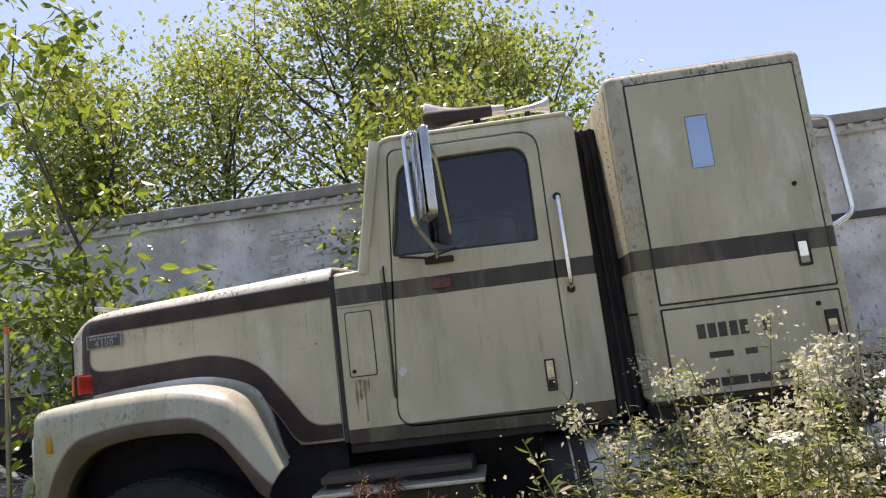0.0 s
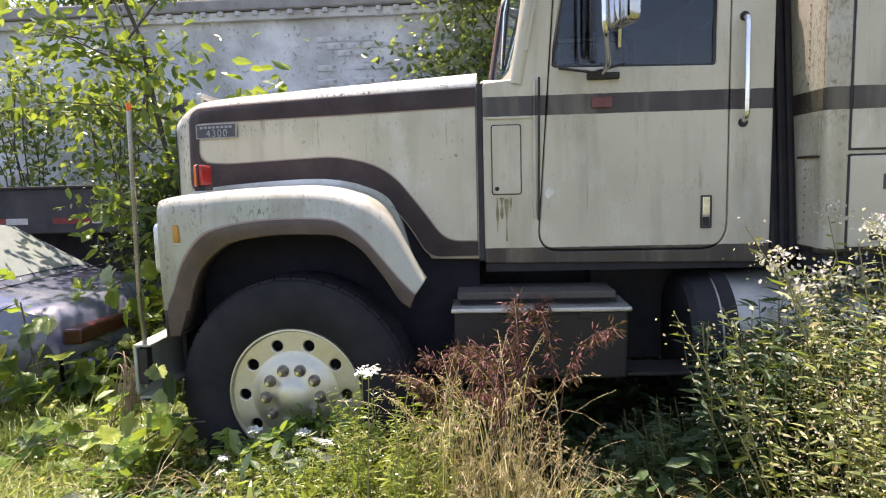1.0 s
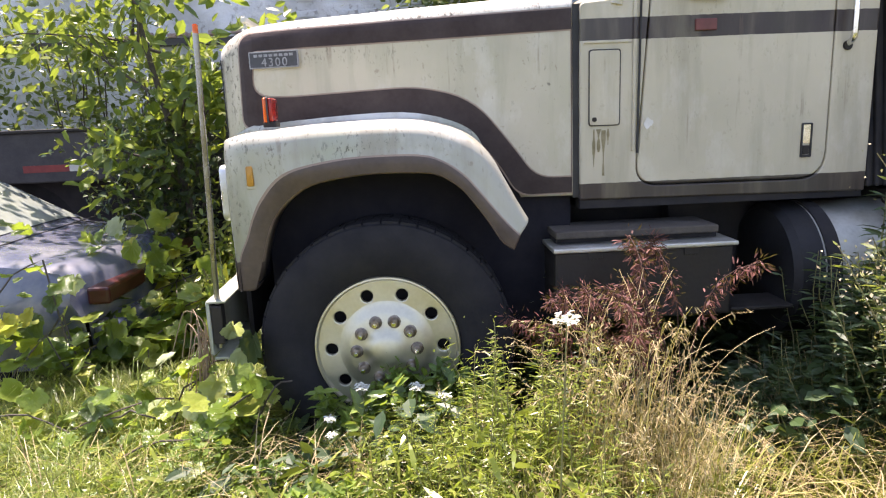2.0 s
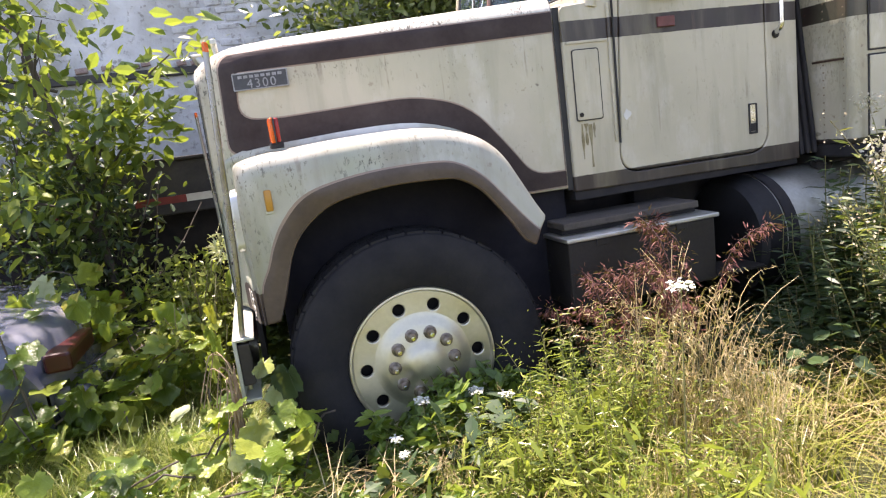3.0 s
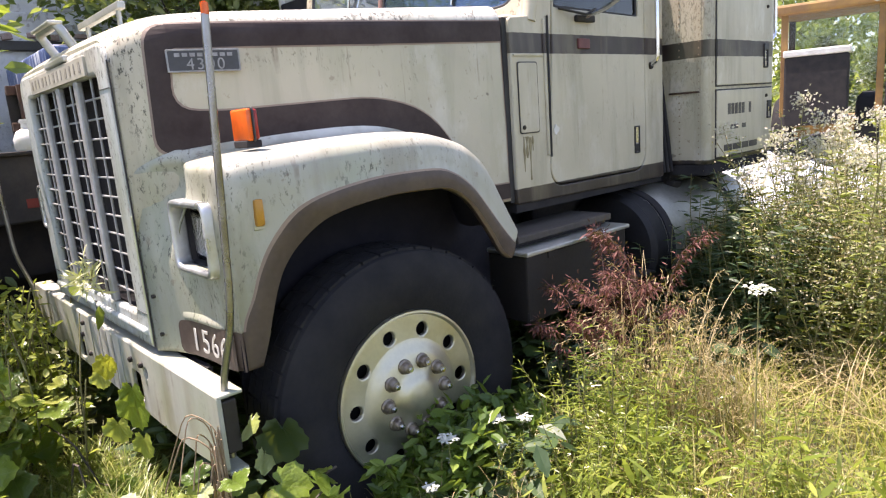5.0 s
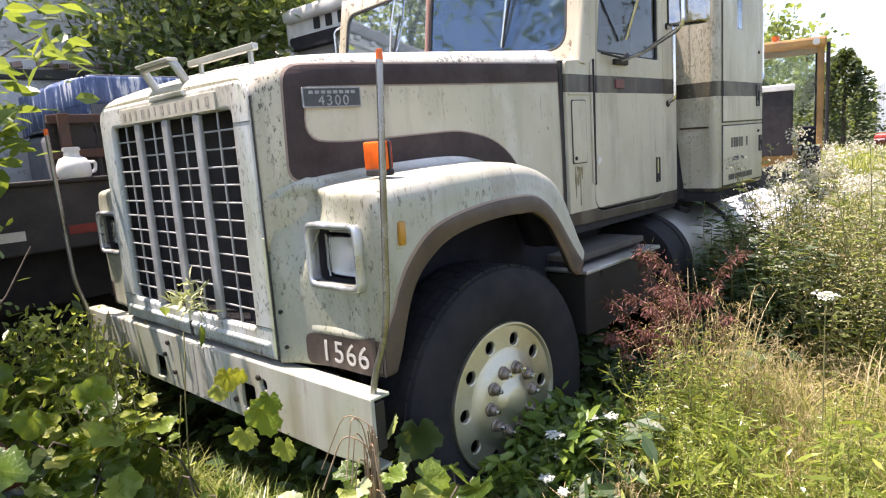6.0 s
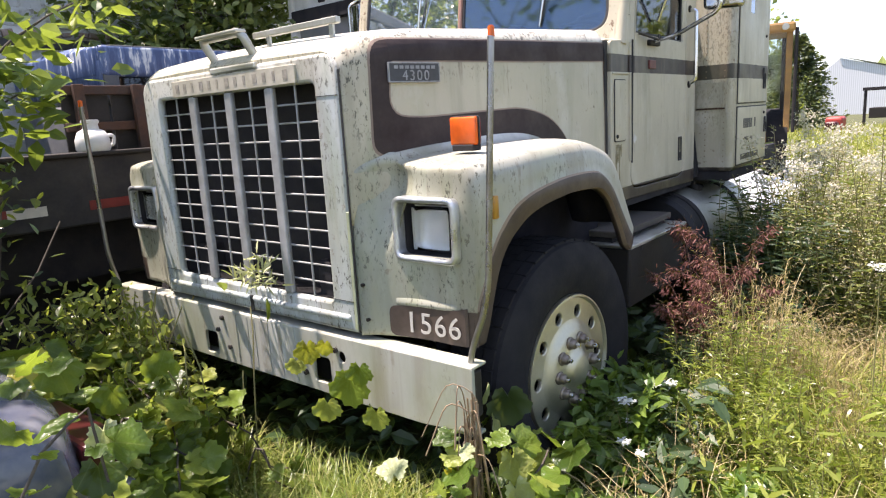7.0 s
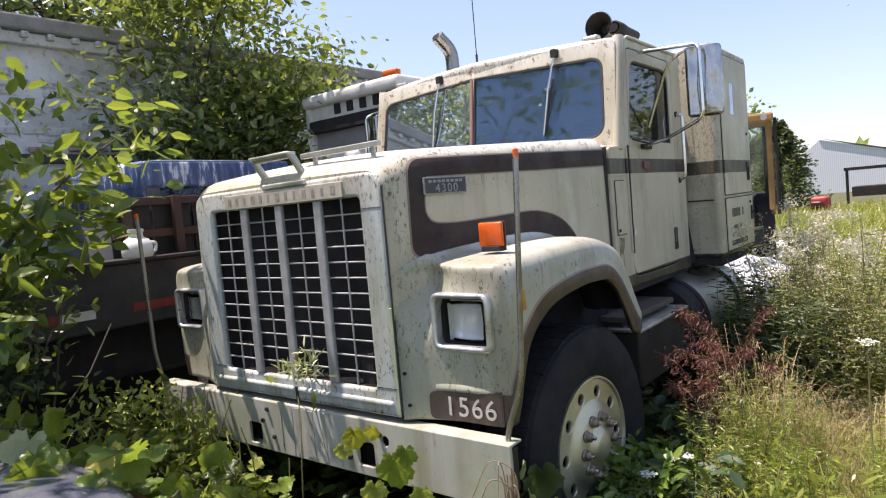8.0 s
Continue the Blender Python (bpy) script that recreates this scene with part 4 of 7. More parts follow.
part("spot", plate([(1.816 + 0.016 * math.cos(a) * (1 + 0.35 * math.sin(2 * a + 1)), 1.312 + 0.022 * math.sin(a) * (1 + 0.3 * math.cos(3 * a))) for a in (2 * math.pi * k / 12 for k in range(12))], (), 0.002, 0, side_m(-0.9465)), M_WHITE, cab, "white chipped paint spot")
m_moss = worn("moss_stain", (0.33, 0.29, 0.18), (0.16, 0.13, 0.06), 0.7, 0, 25, 0.8, 0.3)
for x0, z0, z1, w in ((1.585, 1.14, 1.295, 0.010), (1.605, 1.20, 1.295, 0.014), (1.626, 1.10, 1.29, 0.011), (1.645, 1.23, 1.295, 0.008)):
    drip = [(x0 + w * (0.6 + 0.4 * math.sin(7 * u + x0 * 90)) * sd * (0.45 + 0.55 * u), z0 + (z1 - z0) * u) for sd, us in ((-1, (0, 0.2, 0.4, 0.6, 0.8, 1.0)), (1, (1.0, 0.8, 0.6, 0.4, 0.2, 0))) for u in us]
    part("stain", plate(drip, (), 0.0015, 0, side_m(-0.9445)), m_moss, cab, "mossy drip stain under the hatch")

# cowl and windshield in two flat halves
part("cowl", box((1.515, -0.925, 1.74), (1.72, 0.925, 1.815), 0.02, 3), M_CAB, cab, "", 40)
part("hood_seal", box((1.500, -0.925, 1.01), (1.53, 0.925, 1.80)), M_SEAL, cab)
CB, CT, SB, ST = Vector((1.565, 0, 1.79)), Vector((1.672, 0, 2.43)), Vector((1.665, -0.935, 1.79)), Vector((1.79, -0.935, 2.45))
U = (SB - CB).normalized()
V = ((CT - CB) - U * (CT - CB).dot(U)).normalized()
N = U.cross(V)
W = (SB - CB).length
H = (CT - CB).dot(V)
for s in (-1, 1):
    M = Matrix(((U.x, V.x, N.x, CB.x), (U.y, V.y, N.y, CB.y), (U.z, V.z, N.z, CB.z), (0, 0, 0, 1)))
    if s > 0:
        M = Matrix.Diagonal((1, -1, 1, 1)) @ M
    hole = rounded([(0.012, 0.075), (W - 0.065, 0.075), (W - 0.075, H - 0.10), (0.012, H - 0.075)], [0.01, 0.10, 0.08, 0.01], 7)
    fr = part("windshield_frame", plate(rounded([(0, 0), (W, 0), (W, H), (0, H)], [0, 0.02, 0.05, 0]), [hole], 0.03, 0.005, M), M_ROOF, cab, "", 40)
    part("windshield_seal", plate(hole, [rounded([(0.025, 0.088), (W - 0.08, 0.088), (W - 0.09, H - 0.113), (0.025, H - 0.088)], [0.01, 0.09, 0.07, 0.01], 7)], 0.024, 0.004, M), M_SEAL, fr)
    pane = part("windshield_pane", plate(rounded([(0.015, 0.08), (W - 0.07, 0.08), (W - 0.08, H - 0.105), (0.015, H - 0.08)], [0.01, 0.095, 0.075, 0.01], 7), (), 0.006, 0, M), M_WIND, fr, "windshield glass reflecting the sky")
    # wiper hung from the header
    q = -1 if s < 0 else 1
    top = CB + U * (0.58 if s < 0 else 0.30) + V * (H - 0.03)
    low = CB + U * (0.50 if s < 0 else 0.36) + V * 0.14
    mid = top.lerp(low, 0.45)
    off = Vector((-0.035, 0, 0.0))
    pts = [Vector((p.x, p.y * -q, p.z)) if s > 0 else p for p in (top, mid, low)]
    wiper = part("wiper", tube([pts[0] + off, pts[1] + off * 1.3, pts[2] + off * 0.4], 0.006, 6), M_CHROME, fr, "hanging wiper arm", 60)
    part("wiper_blade", tube([pts[1].lerp(pts[0], 0.3) + off + Vector((0, 0.02 * q, 0)), pts[2] + off * 0.3], 0.007, 6), M_SEAL, wiper)
    part("wiper_pivot", box(pts[0] + Vector((-0.05, -0.02, -0.02)), pts[0] + Vector((0.01, 0.02, 0.03)), 0.006), M_STEEL, wiper)
part("centre_post", tube([CB + N * 0.012 + V * 0.07, CB + V * (H - 0.08) + N * 0.012], 0.013, 8), worn("primer_post", (0.30, 0.16, 0.12), (0.2, 0.12, 0.1), 0.6), cab, "reddish windshield centre post")
for s in (-1, 1):
    part("corner_pillar", tube([(1.675, s * 0.925, 1.79), (1.80, s * 0.925, 2.44)], 0.032, 12), M_CAB, cab, "", 60)

# roof, crowned, with a front edge that follows the windshield
rows = []
for i in range(25):
    y = -0.95 + 1.9 * i / 24
    a = abs(y) / 0.95
    xf = 1.655 + 0.125 * a
    zc = 2.440 + 0.035 * (1 - a ** 4)
    row = [(xf + 0.004, y, zc - 0.075 - 0.02 * (1 - a)), (xf - 0.012, y, zc - 0.04), (xf + 0.01, y, zc - 0.015), (xf + 0.07, y, zc)]
    row += [(xf + 0.07 + (2.74 - xf - 0.07) * k / 8, y, zc + 0.01 * math.sin(math.pi * k / 8)) for k in range(1, 9)]
    row += [(2.775, y, zc - 0.03), (2.78, y, 2.39)]
    rows.append(row)
bm = grid(rows)
bmesh.ops.recalc_face_normals(bm, faces=bm.faces)
roof = part("roof", bm, M_ROOF, cab, "crowned cream roof with lichen", 60)
thicken(roof, 0.012)
part("headliner", box((1.78, -0.91, 2.37), (2.75, 0.91, 2.385)), M_SEAT, cab)
for y in (-0.75, 0.75):
    part("roof_lamp", box((1.80, y - 0.05, 2.455), (1.86, y + 0.05, 2.485), 0.012), M_ALU, roof)

# interior
for y in (-0.45, 0.45):
    seat = part("seat", box((2.2, y - 0.25, 1.3), (2.66, y + 0.25, 1.5), 0.05, 3), M_SEAT, cab, "dark vinyl seat")
    part("seat_back", box((2.58, y - 0.25, 1.45), (2.72, y + 0.25, 2.1), 0.05, 3), M_SEAT, seat)
part("dashboard", box((1.70, -0.90, 1.5), (1.95, 0.90, 1.86), 0.04, 3), M_SEAT, cab)
sw = pose(2.03, -0.45, 1.86, 0, -35, 0)
part("steering_wheel", tube([sw @ Vector((0.23 * math.cos(a), 0.23 * math.sin(a), 0)) for a in (2 * math.pi * k / 28 for k in range(29))], 0.013, 8), M_SEAL, cab, "black steering wheel", 60)
part("steering_column", tube([sw @ Vector((0, 0, 0)), sw @ Vector((0, 0, -0.4))], 0.03, 10), M_SEAL, cab)

# tall mirror on tube brackets, both doors
for s in (-1, 1):
    def P(x, y, z):
        return Vector((x, s * y, z))
    arm = part("mirror_bracket", tube(bend([P(2.04, 0.95, 1.815), P(2.05, 1.08, 1.84), P(2.0, 1.29, 1.920), P(1.99, 1.315, 1.95), P(1.985, 1.315, 2.32), P(2.02, 1.28, 2.35), P(2.04, 0.94, 2.375)], 0.035), 0.011, 10), M_CHROME, cab, "bent tube mirror bracket", 60)
    part("brace", tube(bend([P(2.06, 1.27, 2.355), P(2.10, 1.1, 2.30), P(2.12, 0.95, 1.93)], 0.1), 0.009, 8), M_CHROME, arm, "", 60)
    part("brace", tube([P(1.86, 0.95, 1.85), P(2.0, 1.0, 1.82), P(2.14, 0.95, 1.86)], 0.006, 6), M_SEAL, arm, "", 60)
    part("bracket_foot", box(P(1.98, 0.955, 1.795) - Vector((0, 0.012, 0)), P(2.12, 0.955, 1.825) + Vector((0, 0.012, 0)), 0.006), M_STEEL, arm)
    M = Matrix.Translation(P(2.070, 1.310, 2.140)) @ Matrix.Rotation(radians(-s * 18), 4, "Z")
    bm = bmesh.new()
    rows = []
    for k, (inset, dx) in enumerate(((0.0, 0.0), (0.0, -0.018), (0.010, -0.032), (0.026, -0.038))):
        rows.append([(dx, px, pz) for px, pz in rounded(rect(-0.098 + inset, -0.200 + inset, 0.098 - inset, 0.200 - inset), 0.03, 5)])
    bm = grid(rows, True)
    bm.verts.ensure_lookup_table()
    bm.faces.new([v for v in bm.verts][-len(rows[0]):])
    for v in bm.verts:
        v.co += Vector((0.004 * noise.noise(v.co * 30), 0, 0))
    bmesh.ops.transform(bm, matrix=M, verts=bm.verts)
    bmesh.ops.recalc_face_normals(bm, faces=bm.faces)
    head = part("mirror_head", bm, M_SHEET, arm, "tall chrome mirror shell, dented", 50)
    bm = grid([[(-0.043 + 0.020 * noise.noise(Vector((py * 34, pz * 4, 3))) * (1 - (py / 0.085) ** 6) * (1 - (pz / 0.185) ** 6), py, pz) for py in np.linspace(-0.085, 0.085, 23)] for pz in np.linspace(-0.185, 0.185, 15)])
    bmesh.ops.transform(bm, matrix=M, verts=bm.verts)
    part("dented_face", bm, M_SHEET, head, "rippled chrome sheet", 70)
    g = part("mirror_glass", plate(rounded(rect(-0.093, -0.195, 0.093, 0.195), 0.028), (), 0.004, 0, M @ Matrix(((0, 0, 1, 0.002), (1, 0, 0, 0), (0, 1, 0, 0), (0, 0, 0, 1)))), M_SILVER, head)

# air horn, aerial, stack
m_horn = worn("dull_horn", (0.62, 0.61, 0.59), (0.34, 0.32, 0.30), 0.3, 0.85, 9)
horn = part("air_horn", lathe([(0.088, -0.02), (0.092, -0.012), (0.080, 0.02), (0.062, 0.07), (0.046, 0.14), (0.036, 0.22), (0.026, 0.40), (0.0005, 0.40)], pose(2.07, -0.70, 2.590, 0, 90, 0), 28), m_horn, cab, "flared roof air horn", 40)
# dark lining stands for the shade inside the bell
part("horn_throat", lathe([(0.084, -0.012), (0.060, 0.03), (0.03, 0.10), (0.0005, 0.10)], pose(2.07, -0.70, 2.590, 0, 90, 0), 24), M_STEEL, horn, "", 40)
part("horn_foot", box((2.30, -0.715, 2.45), (2.34, -0.685, 2.575), 0.005), M_STEEL, horn)
side_horn = part("side_horn", lathe([(0.036, -0.01), (0.044, 0.0), (0.044, 0.10), (0.036, 0.16), (0.03, 0.34), (0.0005, 0.34)], pose(2.06, -0.80, 2.560, 0, 90, 0), 20), M_STEEL, cab, "dark horn body with round mouth", 40)
# black disc stands for the shaded hollow of the mouth
part("horn_mouth", disc(0.028, 0.006, pose(2.05, -0.80, 2.560, 0, 90, 0), 16), M_BLACK, side_horn)
rear_horn = part("rear_horn", lathe([(0.012, 0.0), (0.014, 0.36), (0.020, 0.46), (0.032, 0.52), (0.050, 0.55), (0.046, 0.552), (0.0005, 0.50)], pose(2.16, -0.62, 2.585, 0, 88, 0), 20), m_horn, cab, "thin horn flaring to the rear", 40)
part("horn_foot", box((2.58, -0.635, 2.45), (2.61, -0.605, 2.58), 0.004), M_STEEL, rear_horn)
part("aerial", tube([(1.86, 0.10, 2.45), (1.86, 0.10, 2.56)], 0.008, 8), M_SEAL, cab)
part("aerial", tube([(1.86, 0.10, 2.55), (1.86, 0.10, 3.6)], 0.0035, 6), M_SEAL, cab, "thin roof aerial")
stack = part("exhaust_stack", tube(bend([(2.94, 1.10, 1.2), (2.94, 1.10, 2.94), (2.80, 1.14, 3.06)], 0.16, 8), 0.06, 18), M_PIPE, truck, "tall chrome exhaust stack with bent tip", 40)
part("stack_tip", disc(0.048, 0.004, pose(2.798, 1.14, 3.062, 0, -45, 0), 18), M_BLACK, stack)

# boot between cab and sleeper
def boot_fold(x0, x1, out):
    bm = box((x0, -1, 1.0), (x1, 1, 2.40), 0.008)
    for v in bm.verts:
        v.co.y *= out + 0.17 * (2.40 - v.co.z) / 1.4
    return bm


boot = part("boot", boot_fold(2.775, 2.905, 0.755), M_BLACK, truck, "black rubber boot behind the cab")
for i in range(3):
    part("boot_fold", boot_fold(2.782 + i * 0.042, 2.805 + i * 0.042, 0.775), M_BLACK, boot)

# ---- sleeper box ----
SY = 1.14
me_rivet = bpy.data.meshes.new("rivet")
bm = disc(0.0045, 0.006, pose(0, 0, 0, 0, 90, 0), 6, 0.001)
bm.to_mesh(me_rivet), bm.free()
me_rivet.materials.append(worn("rusty_rivet", (0.20, 0.13, 0.08), (0.3, 0.26, 0.19), 0.7))
sleeper = part("sleeper", box((2.905, -SY + 0.003, 1.03), (3.785, SY - 0.003, 2.522), 0.035, 4), M_SLEEPER, truck, "cream sleeper box with riveted edges", 40)
part("sleeper_sill", box((2.92, -SY + 0.02, 0.97), (3.77, SY - 0.02, 1.035), 0.01), M_BLACK, sleeper)
part("underframe", box((2.92, -0.9, 0.93), (3.72, 0.9, 0.99)), M_BLACK, sleeper)
for s in (-1, 1):
    F = Matrix() if s < 0 else Matrix.Diagonal((1, -1, 1, 1))
    for z0, z1, nm, lab in ((1.466, 2.456, "upper_door", "upper cream locker door with small window"), (1.068, 1.436, "lower_door", "lower cream locker door with dark lettering")):
        holes = [rounded(rect(3.231, 2.040, 3.327, 2.278), 0.006)] if nm == "upper_door" else []
        d = part(nm, plate(rounded(rect(2.996, z0, 3.732, z1), 0.006), holes, 0.012, 0.003, F @ side_m(-SY - 0.001)), M_LOCKER, sleeper, lab, 35)
        part("door_seam", plate(rounded(rect(2.988, z0 - 0.008, 3.740, z1 + 0.008), 0.008), holes, 0.004, 0, F @ side_m(-SY)), M_SEAL, d)
        if holes:
            g = part("window_pane", plate(rounded(rect(3.233, 2.042, 3.325, 2.276), 0.006), (), 0.004, 0, F @ side_m(-SY - 0.0035)), M_SMOKED, d, "small smoked window")
        else:
            # lettering too worn or private to copy: plain bars
            for x0, x1, z, h in ((3.125, 3.16, 1.30, 0.062), (3.17, 3.205, 1.30, 0.062), (3.215, 3.25, 1.30, 0.062), (3.262, 3.295, 1.30, 0.062), (3.305, 3.34, 1.30, 0.062), (3.40, 3.43, 1.30, 0.062),
                                 (3.16, 3.26, 1.215, 0.026), (3.31, 3.36, 1.215, 0.026), (3.08, 3.18, 1.095, 0.036), (3.19, 3.30, 1.095, 0.036), (3.31, 3.40, 1.095, 0.036), (3.41, 3.52, 1.095, 0.036)):
                part("letter_bar", box((x0, s * SY - 0.0085, z), (x1, s * SY + 0.0085, z + h)), M_INK, d)
        lx, lz0, lz1 = (3.625, 1.555, 1.70) if holes else (3.685, 1.25, 1.36)
        la = part("door_latch", plate(rounded(rect(lx - 0.028, lz0, lx + 0.028, lz1), 0.008), [rounded(rect(lx - 0.02, lz0 + 0.012, lx + 0.02, lz1 - 0.04), 0.006)], 0.02, 0.003, F @ side_m(-SY - 0.006)), M_SEAL, d)
        part("latch_flap", box((lx - 0.02, s * (SY + 0.006) - 0.003, lz0 + 0.04), (lx + 0.02, s * (SY + 0.006) + 0.003, lz1 - 0.012), 0.002), M_CHROME, la)
        part("knob", disc(0.010, 0.012, pose(3.641, s * (SY + 0.01), 1.914 if holes else 1.39, 90), 10, 0.002), M_STEEL, d)
    part("edge_strip", box((2.902, s * (SY - 0.06) - 0.02, 1.04), (2.906, s * (SY - 0.06) + 0.02, 2.47)), M_SLEEPER, sleeper)
    for k in range(40):
        for yy in (SY - 0.055, SY - 0.17):
            rv = new("rivet", me_rivet)
            rv.parent, rv.location = sleeper, (2.904, s * yy, 1.06 + k * 0.036)
    part("patch_plate", box((2.898, s * 1.0 - 0.085, 1.445), (2.904, s * 1.0 + 0.085, 1.60), 0.001), M_SLEEPER, sleeper, "riveted patch plate")
    part("patch_edge", box((2.895, s * 1.0 - 0.09, 1.432), (2.904, s * 1.0 + 0.09, 1.442)), M_RUST, sleeper)
    gr = part("rear_handle", tube(bend([(3.785, s * 1.10, 2.21), (3.865, s * 1.10, 2.20), (3.885, s * 1.10, 1.76), (3.785, s * 1.10, 1.71)], 0.04), 0.012, 8), M_CHROME, sleeper, "", 60)
part("roof_seam", box((2.93, -SY + 0.03, 2.516), (3.76, SY - 0.03, 2.525), 0.003), M_SLEEPER, sleeper)


def flatten(root):
    """Keeps to thing > part > sub-part: parts with pieces of their own hang from the truck itself."""
    def chain(o):
        up = [o]
        while up[-1].parent is not root:
            up.append(up[-1].parent)
        return up
    for _ in range(2):
        for o in [c for c in root.children_recursive if len(chain(c)) == 2 and len(c.children) > 0]:
            o.parent = root
            o.matrix_parent_inverse = root.matrix_basis.inverted()
    for o in [c for c in root.children_recursive if len(chain(c)) > 2]:
        o.parent = chain(o)[-1]


flatten(truck)


# ---- plants: materials and leaf makers ----
L_TREE = leafy("tree_leaves", ((0.10, 0.135, 0.055), (0.16, 0.21, 0.085), (0.26, 0.30, 0.12), (0.42, 0.43, 0.17)), 0.32, 0.52)
# darker leaf tones, with shade put into the green
L_DARK = leafy("dark_shaded_leaves", ((0.022, 0.045, 0.017), (0.036, 0.072, 0.024), (0.055, 0.10, 0.03)), 0.5, 0.18)
L_SAP = leafy("sapling_leaves", ((0.05, 0.09, 0.025), (0.09, 0.155, 0.035), (0.15, 0.22, 0.045), (0.30, 0.34, 0.055)), 0.32, 0.44)
L_VINE = leafy("vine_leaves", ((0.04, 0.08, 0.018), (0.10, 0.18, 0.03), (0.22, 0.33, 0.05), (0.40, 0.49, 0.085), (0.60, 0.62, 0.16)), 0.30, 0.52)
L_PALE = leafy("pale_vine_leaves", ((0.42, 0.50, 0.24), (0.58, 0.62, 0.36)), 0.4, 0.4)
L_BRIGHT = leafy("weed_leaves", ((0.12, 0.17, 0.03), (0.24, 0.30, 0.05), (0.42, 0.45, 0.10)), 0.30, 0.45)
L_WALLTREE = leafy("wall_tree_leaves", ((0.04, 0.07, 0.028), (0.09, 0.13, 0.048), (0.18, 0.225, 0.075), (0.34, 0.36, 0.13)), 0.32, 0.42)
L_SHRUB = leafy("shrub_leaves", ((0.12, 0.17, 0.035), (0.30, 0.35, 0.07), (0.52, 0.53, 0.15)), 0.3, 0.46)
L_COVER = leafy("ground_cover_leaves", ((0.055, 0.11, 0.022), (0.13, 0.22, 0.04), (0.27, 0.37, 0.075)), 0.33, 0.42)
L_YELLOW = leafy("yellow_leaves", ((0.44, 0.41, 0.03), (0.56, 0.49, 0.05)), 0.45, 0.4)
L_GRASS = leafy("grass_blades", ((0.15, 0.19, 0.03), (0.27, 0.30, 0.05), (0.42, 0.40, 0.10), (0.56, 0.50, 0.22)), 0.35, 0.4)
L_TURF = leafy("turf_blades", ((0.08, 0.13, 0.025), (0.16, 0.23, 0.04), (0.31, 0.36, 0.08), (0.48, 0.44, 0.19)), 0.35, 0.4)
L_STRAW = leafy("straw", ((0.30, 0.21, 0.09), (0.44, 0.34, 0.16), (0.56, 0.47, 0.27), (0.20, 0.12, 0.06)), 0.6, 0.25)
L_DOCK = leafy("dock_seed", ((0.07, 0.018, 0.016), (0.12, 0.033, 0.028), (0.20, 0.075, 0.055)), 0.7, 0.1)
L_BRUSH = leafy("brushy_leaves", ((0.10, 0.13, 0.035), (0.20, 0.24, 0.06), (0.33, 0.35, 0.11), (0.22, 0.15, 0.07)), 0.5, 0.36)
L_FLUFF = leafy("seed_fluff", ((0.62, 0.57, 0.50), (0.74, 0.70, 0.64), (0.50, 0.43, 0.36)), 0.8, 0.4)
L_TAN = leafy("faded_blossom", ((0.42, 0.36, 0.22), (0.62, 0.57, 0.40), (0.28, 0.20, 0.11)), 0.8, 0.3)
L_PETAL = leafy("white_petals", ((0.72, 0.74, 0.68), (0.82, 0.82, 0.78)), 0.7, 0.3)
L_FIR = leafy("fir_needles", ((0.035, 0.058, 0.036), (0.07, 0.10, 0.056), (0.13, 0.16, 0.085)), 0.6, 0.2)
M_BARK = worn("bark", (0.11, 0.09, 0.07), (0.05, 0.042, 0.034), 0.9, 0, 18, 0.6, 0.6)
M_STEM = worn("weed_stem", (0.22, 0.24, 0.08), (0.17, 0.13, 0.06), 0.7)
rng = np.random.default_rng(7)

OVAL = (np.array([(0, 0, 0), (0.3, 0.23, 0.03), (0.3, -0.23, 0.03), (0.7, 0.18, 0.0), (0.7, -0.18, 0.0), (1, 0, -0.10), (0.33, 0, -0.03), (0.7, 0, -0.06)]),
        [(0, 1, 6), (0, 6, 2), (1, 3, 7, 6), (6, 7, 4, 2), (3, 5, 7), (7, 5, 4)])
LANCE = (np.array([(0, 0, 0), (0.35, 0.09, 0.02), (0.35, -0.09, 0.02), (0.7, 0.06, 0.0), (0.7, -0.06, 0.0), (1, 0, -0.12)]),
         [(0, 1, 2), (1, 3, 4, 2), (3, 5, 4)])
THIN = (np.array([(0, 0, 0), (0.4, 0.055, 0.02), (0.4, -0.055, 0.02), (1, 0, -0.14)]), [(0, 2, 3, 1)])
FLAKE = (np.array([(0, 0, 0), (0.5, 0.32, 0.05), (1, 0, -0.05), (0.5, -0.32, 0.05)]), [(0, 1, 2, 3)])
_a = [(0.0, 0.0), (-0.16, 0.14), (-0.13, 0.34), (0.08, 0.42), (0.20, 0.55), (0.40, 0.44), (0.58, 0.45), (0.72, 0.24), (0.98, 0.0)]
_lobe = [(x, y, 0.10 * abs(y) - 0.06 * x * x) for x, y in _a] + [(x, -y, 0.10 * abs(y) - 0.06 * x * x) for x, y in _a[-2:0:-1]]
LOBED = (np.array(_lobe + [(0.32, 0, -0.03)]), [(len(_lobe), i, (i + 1) % len(_lobe)) for i in range(len(_lobe))])


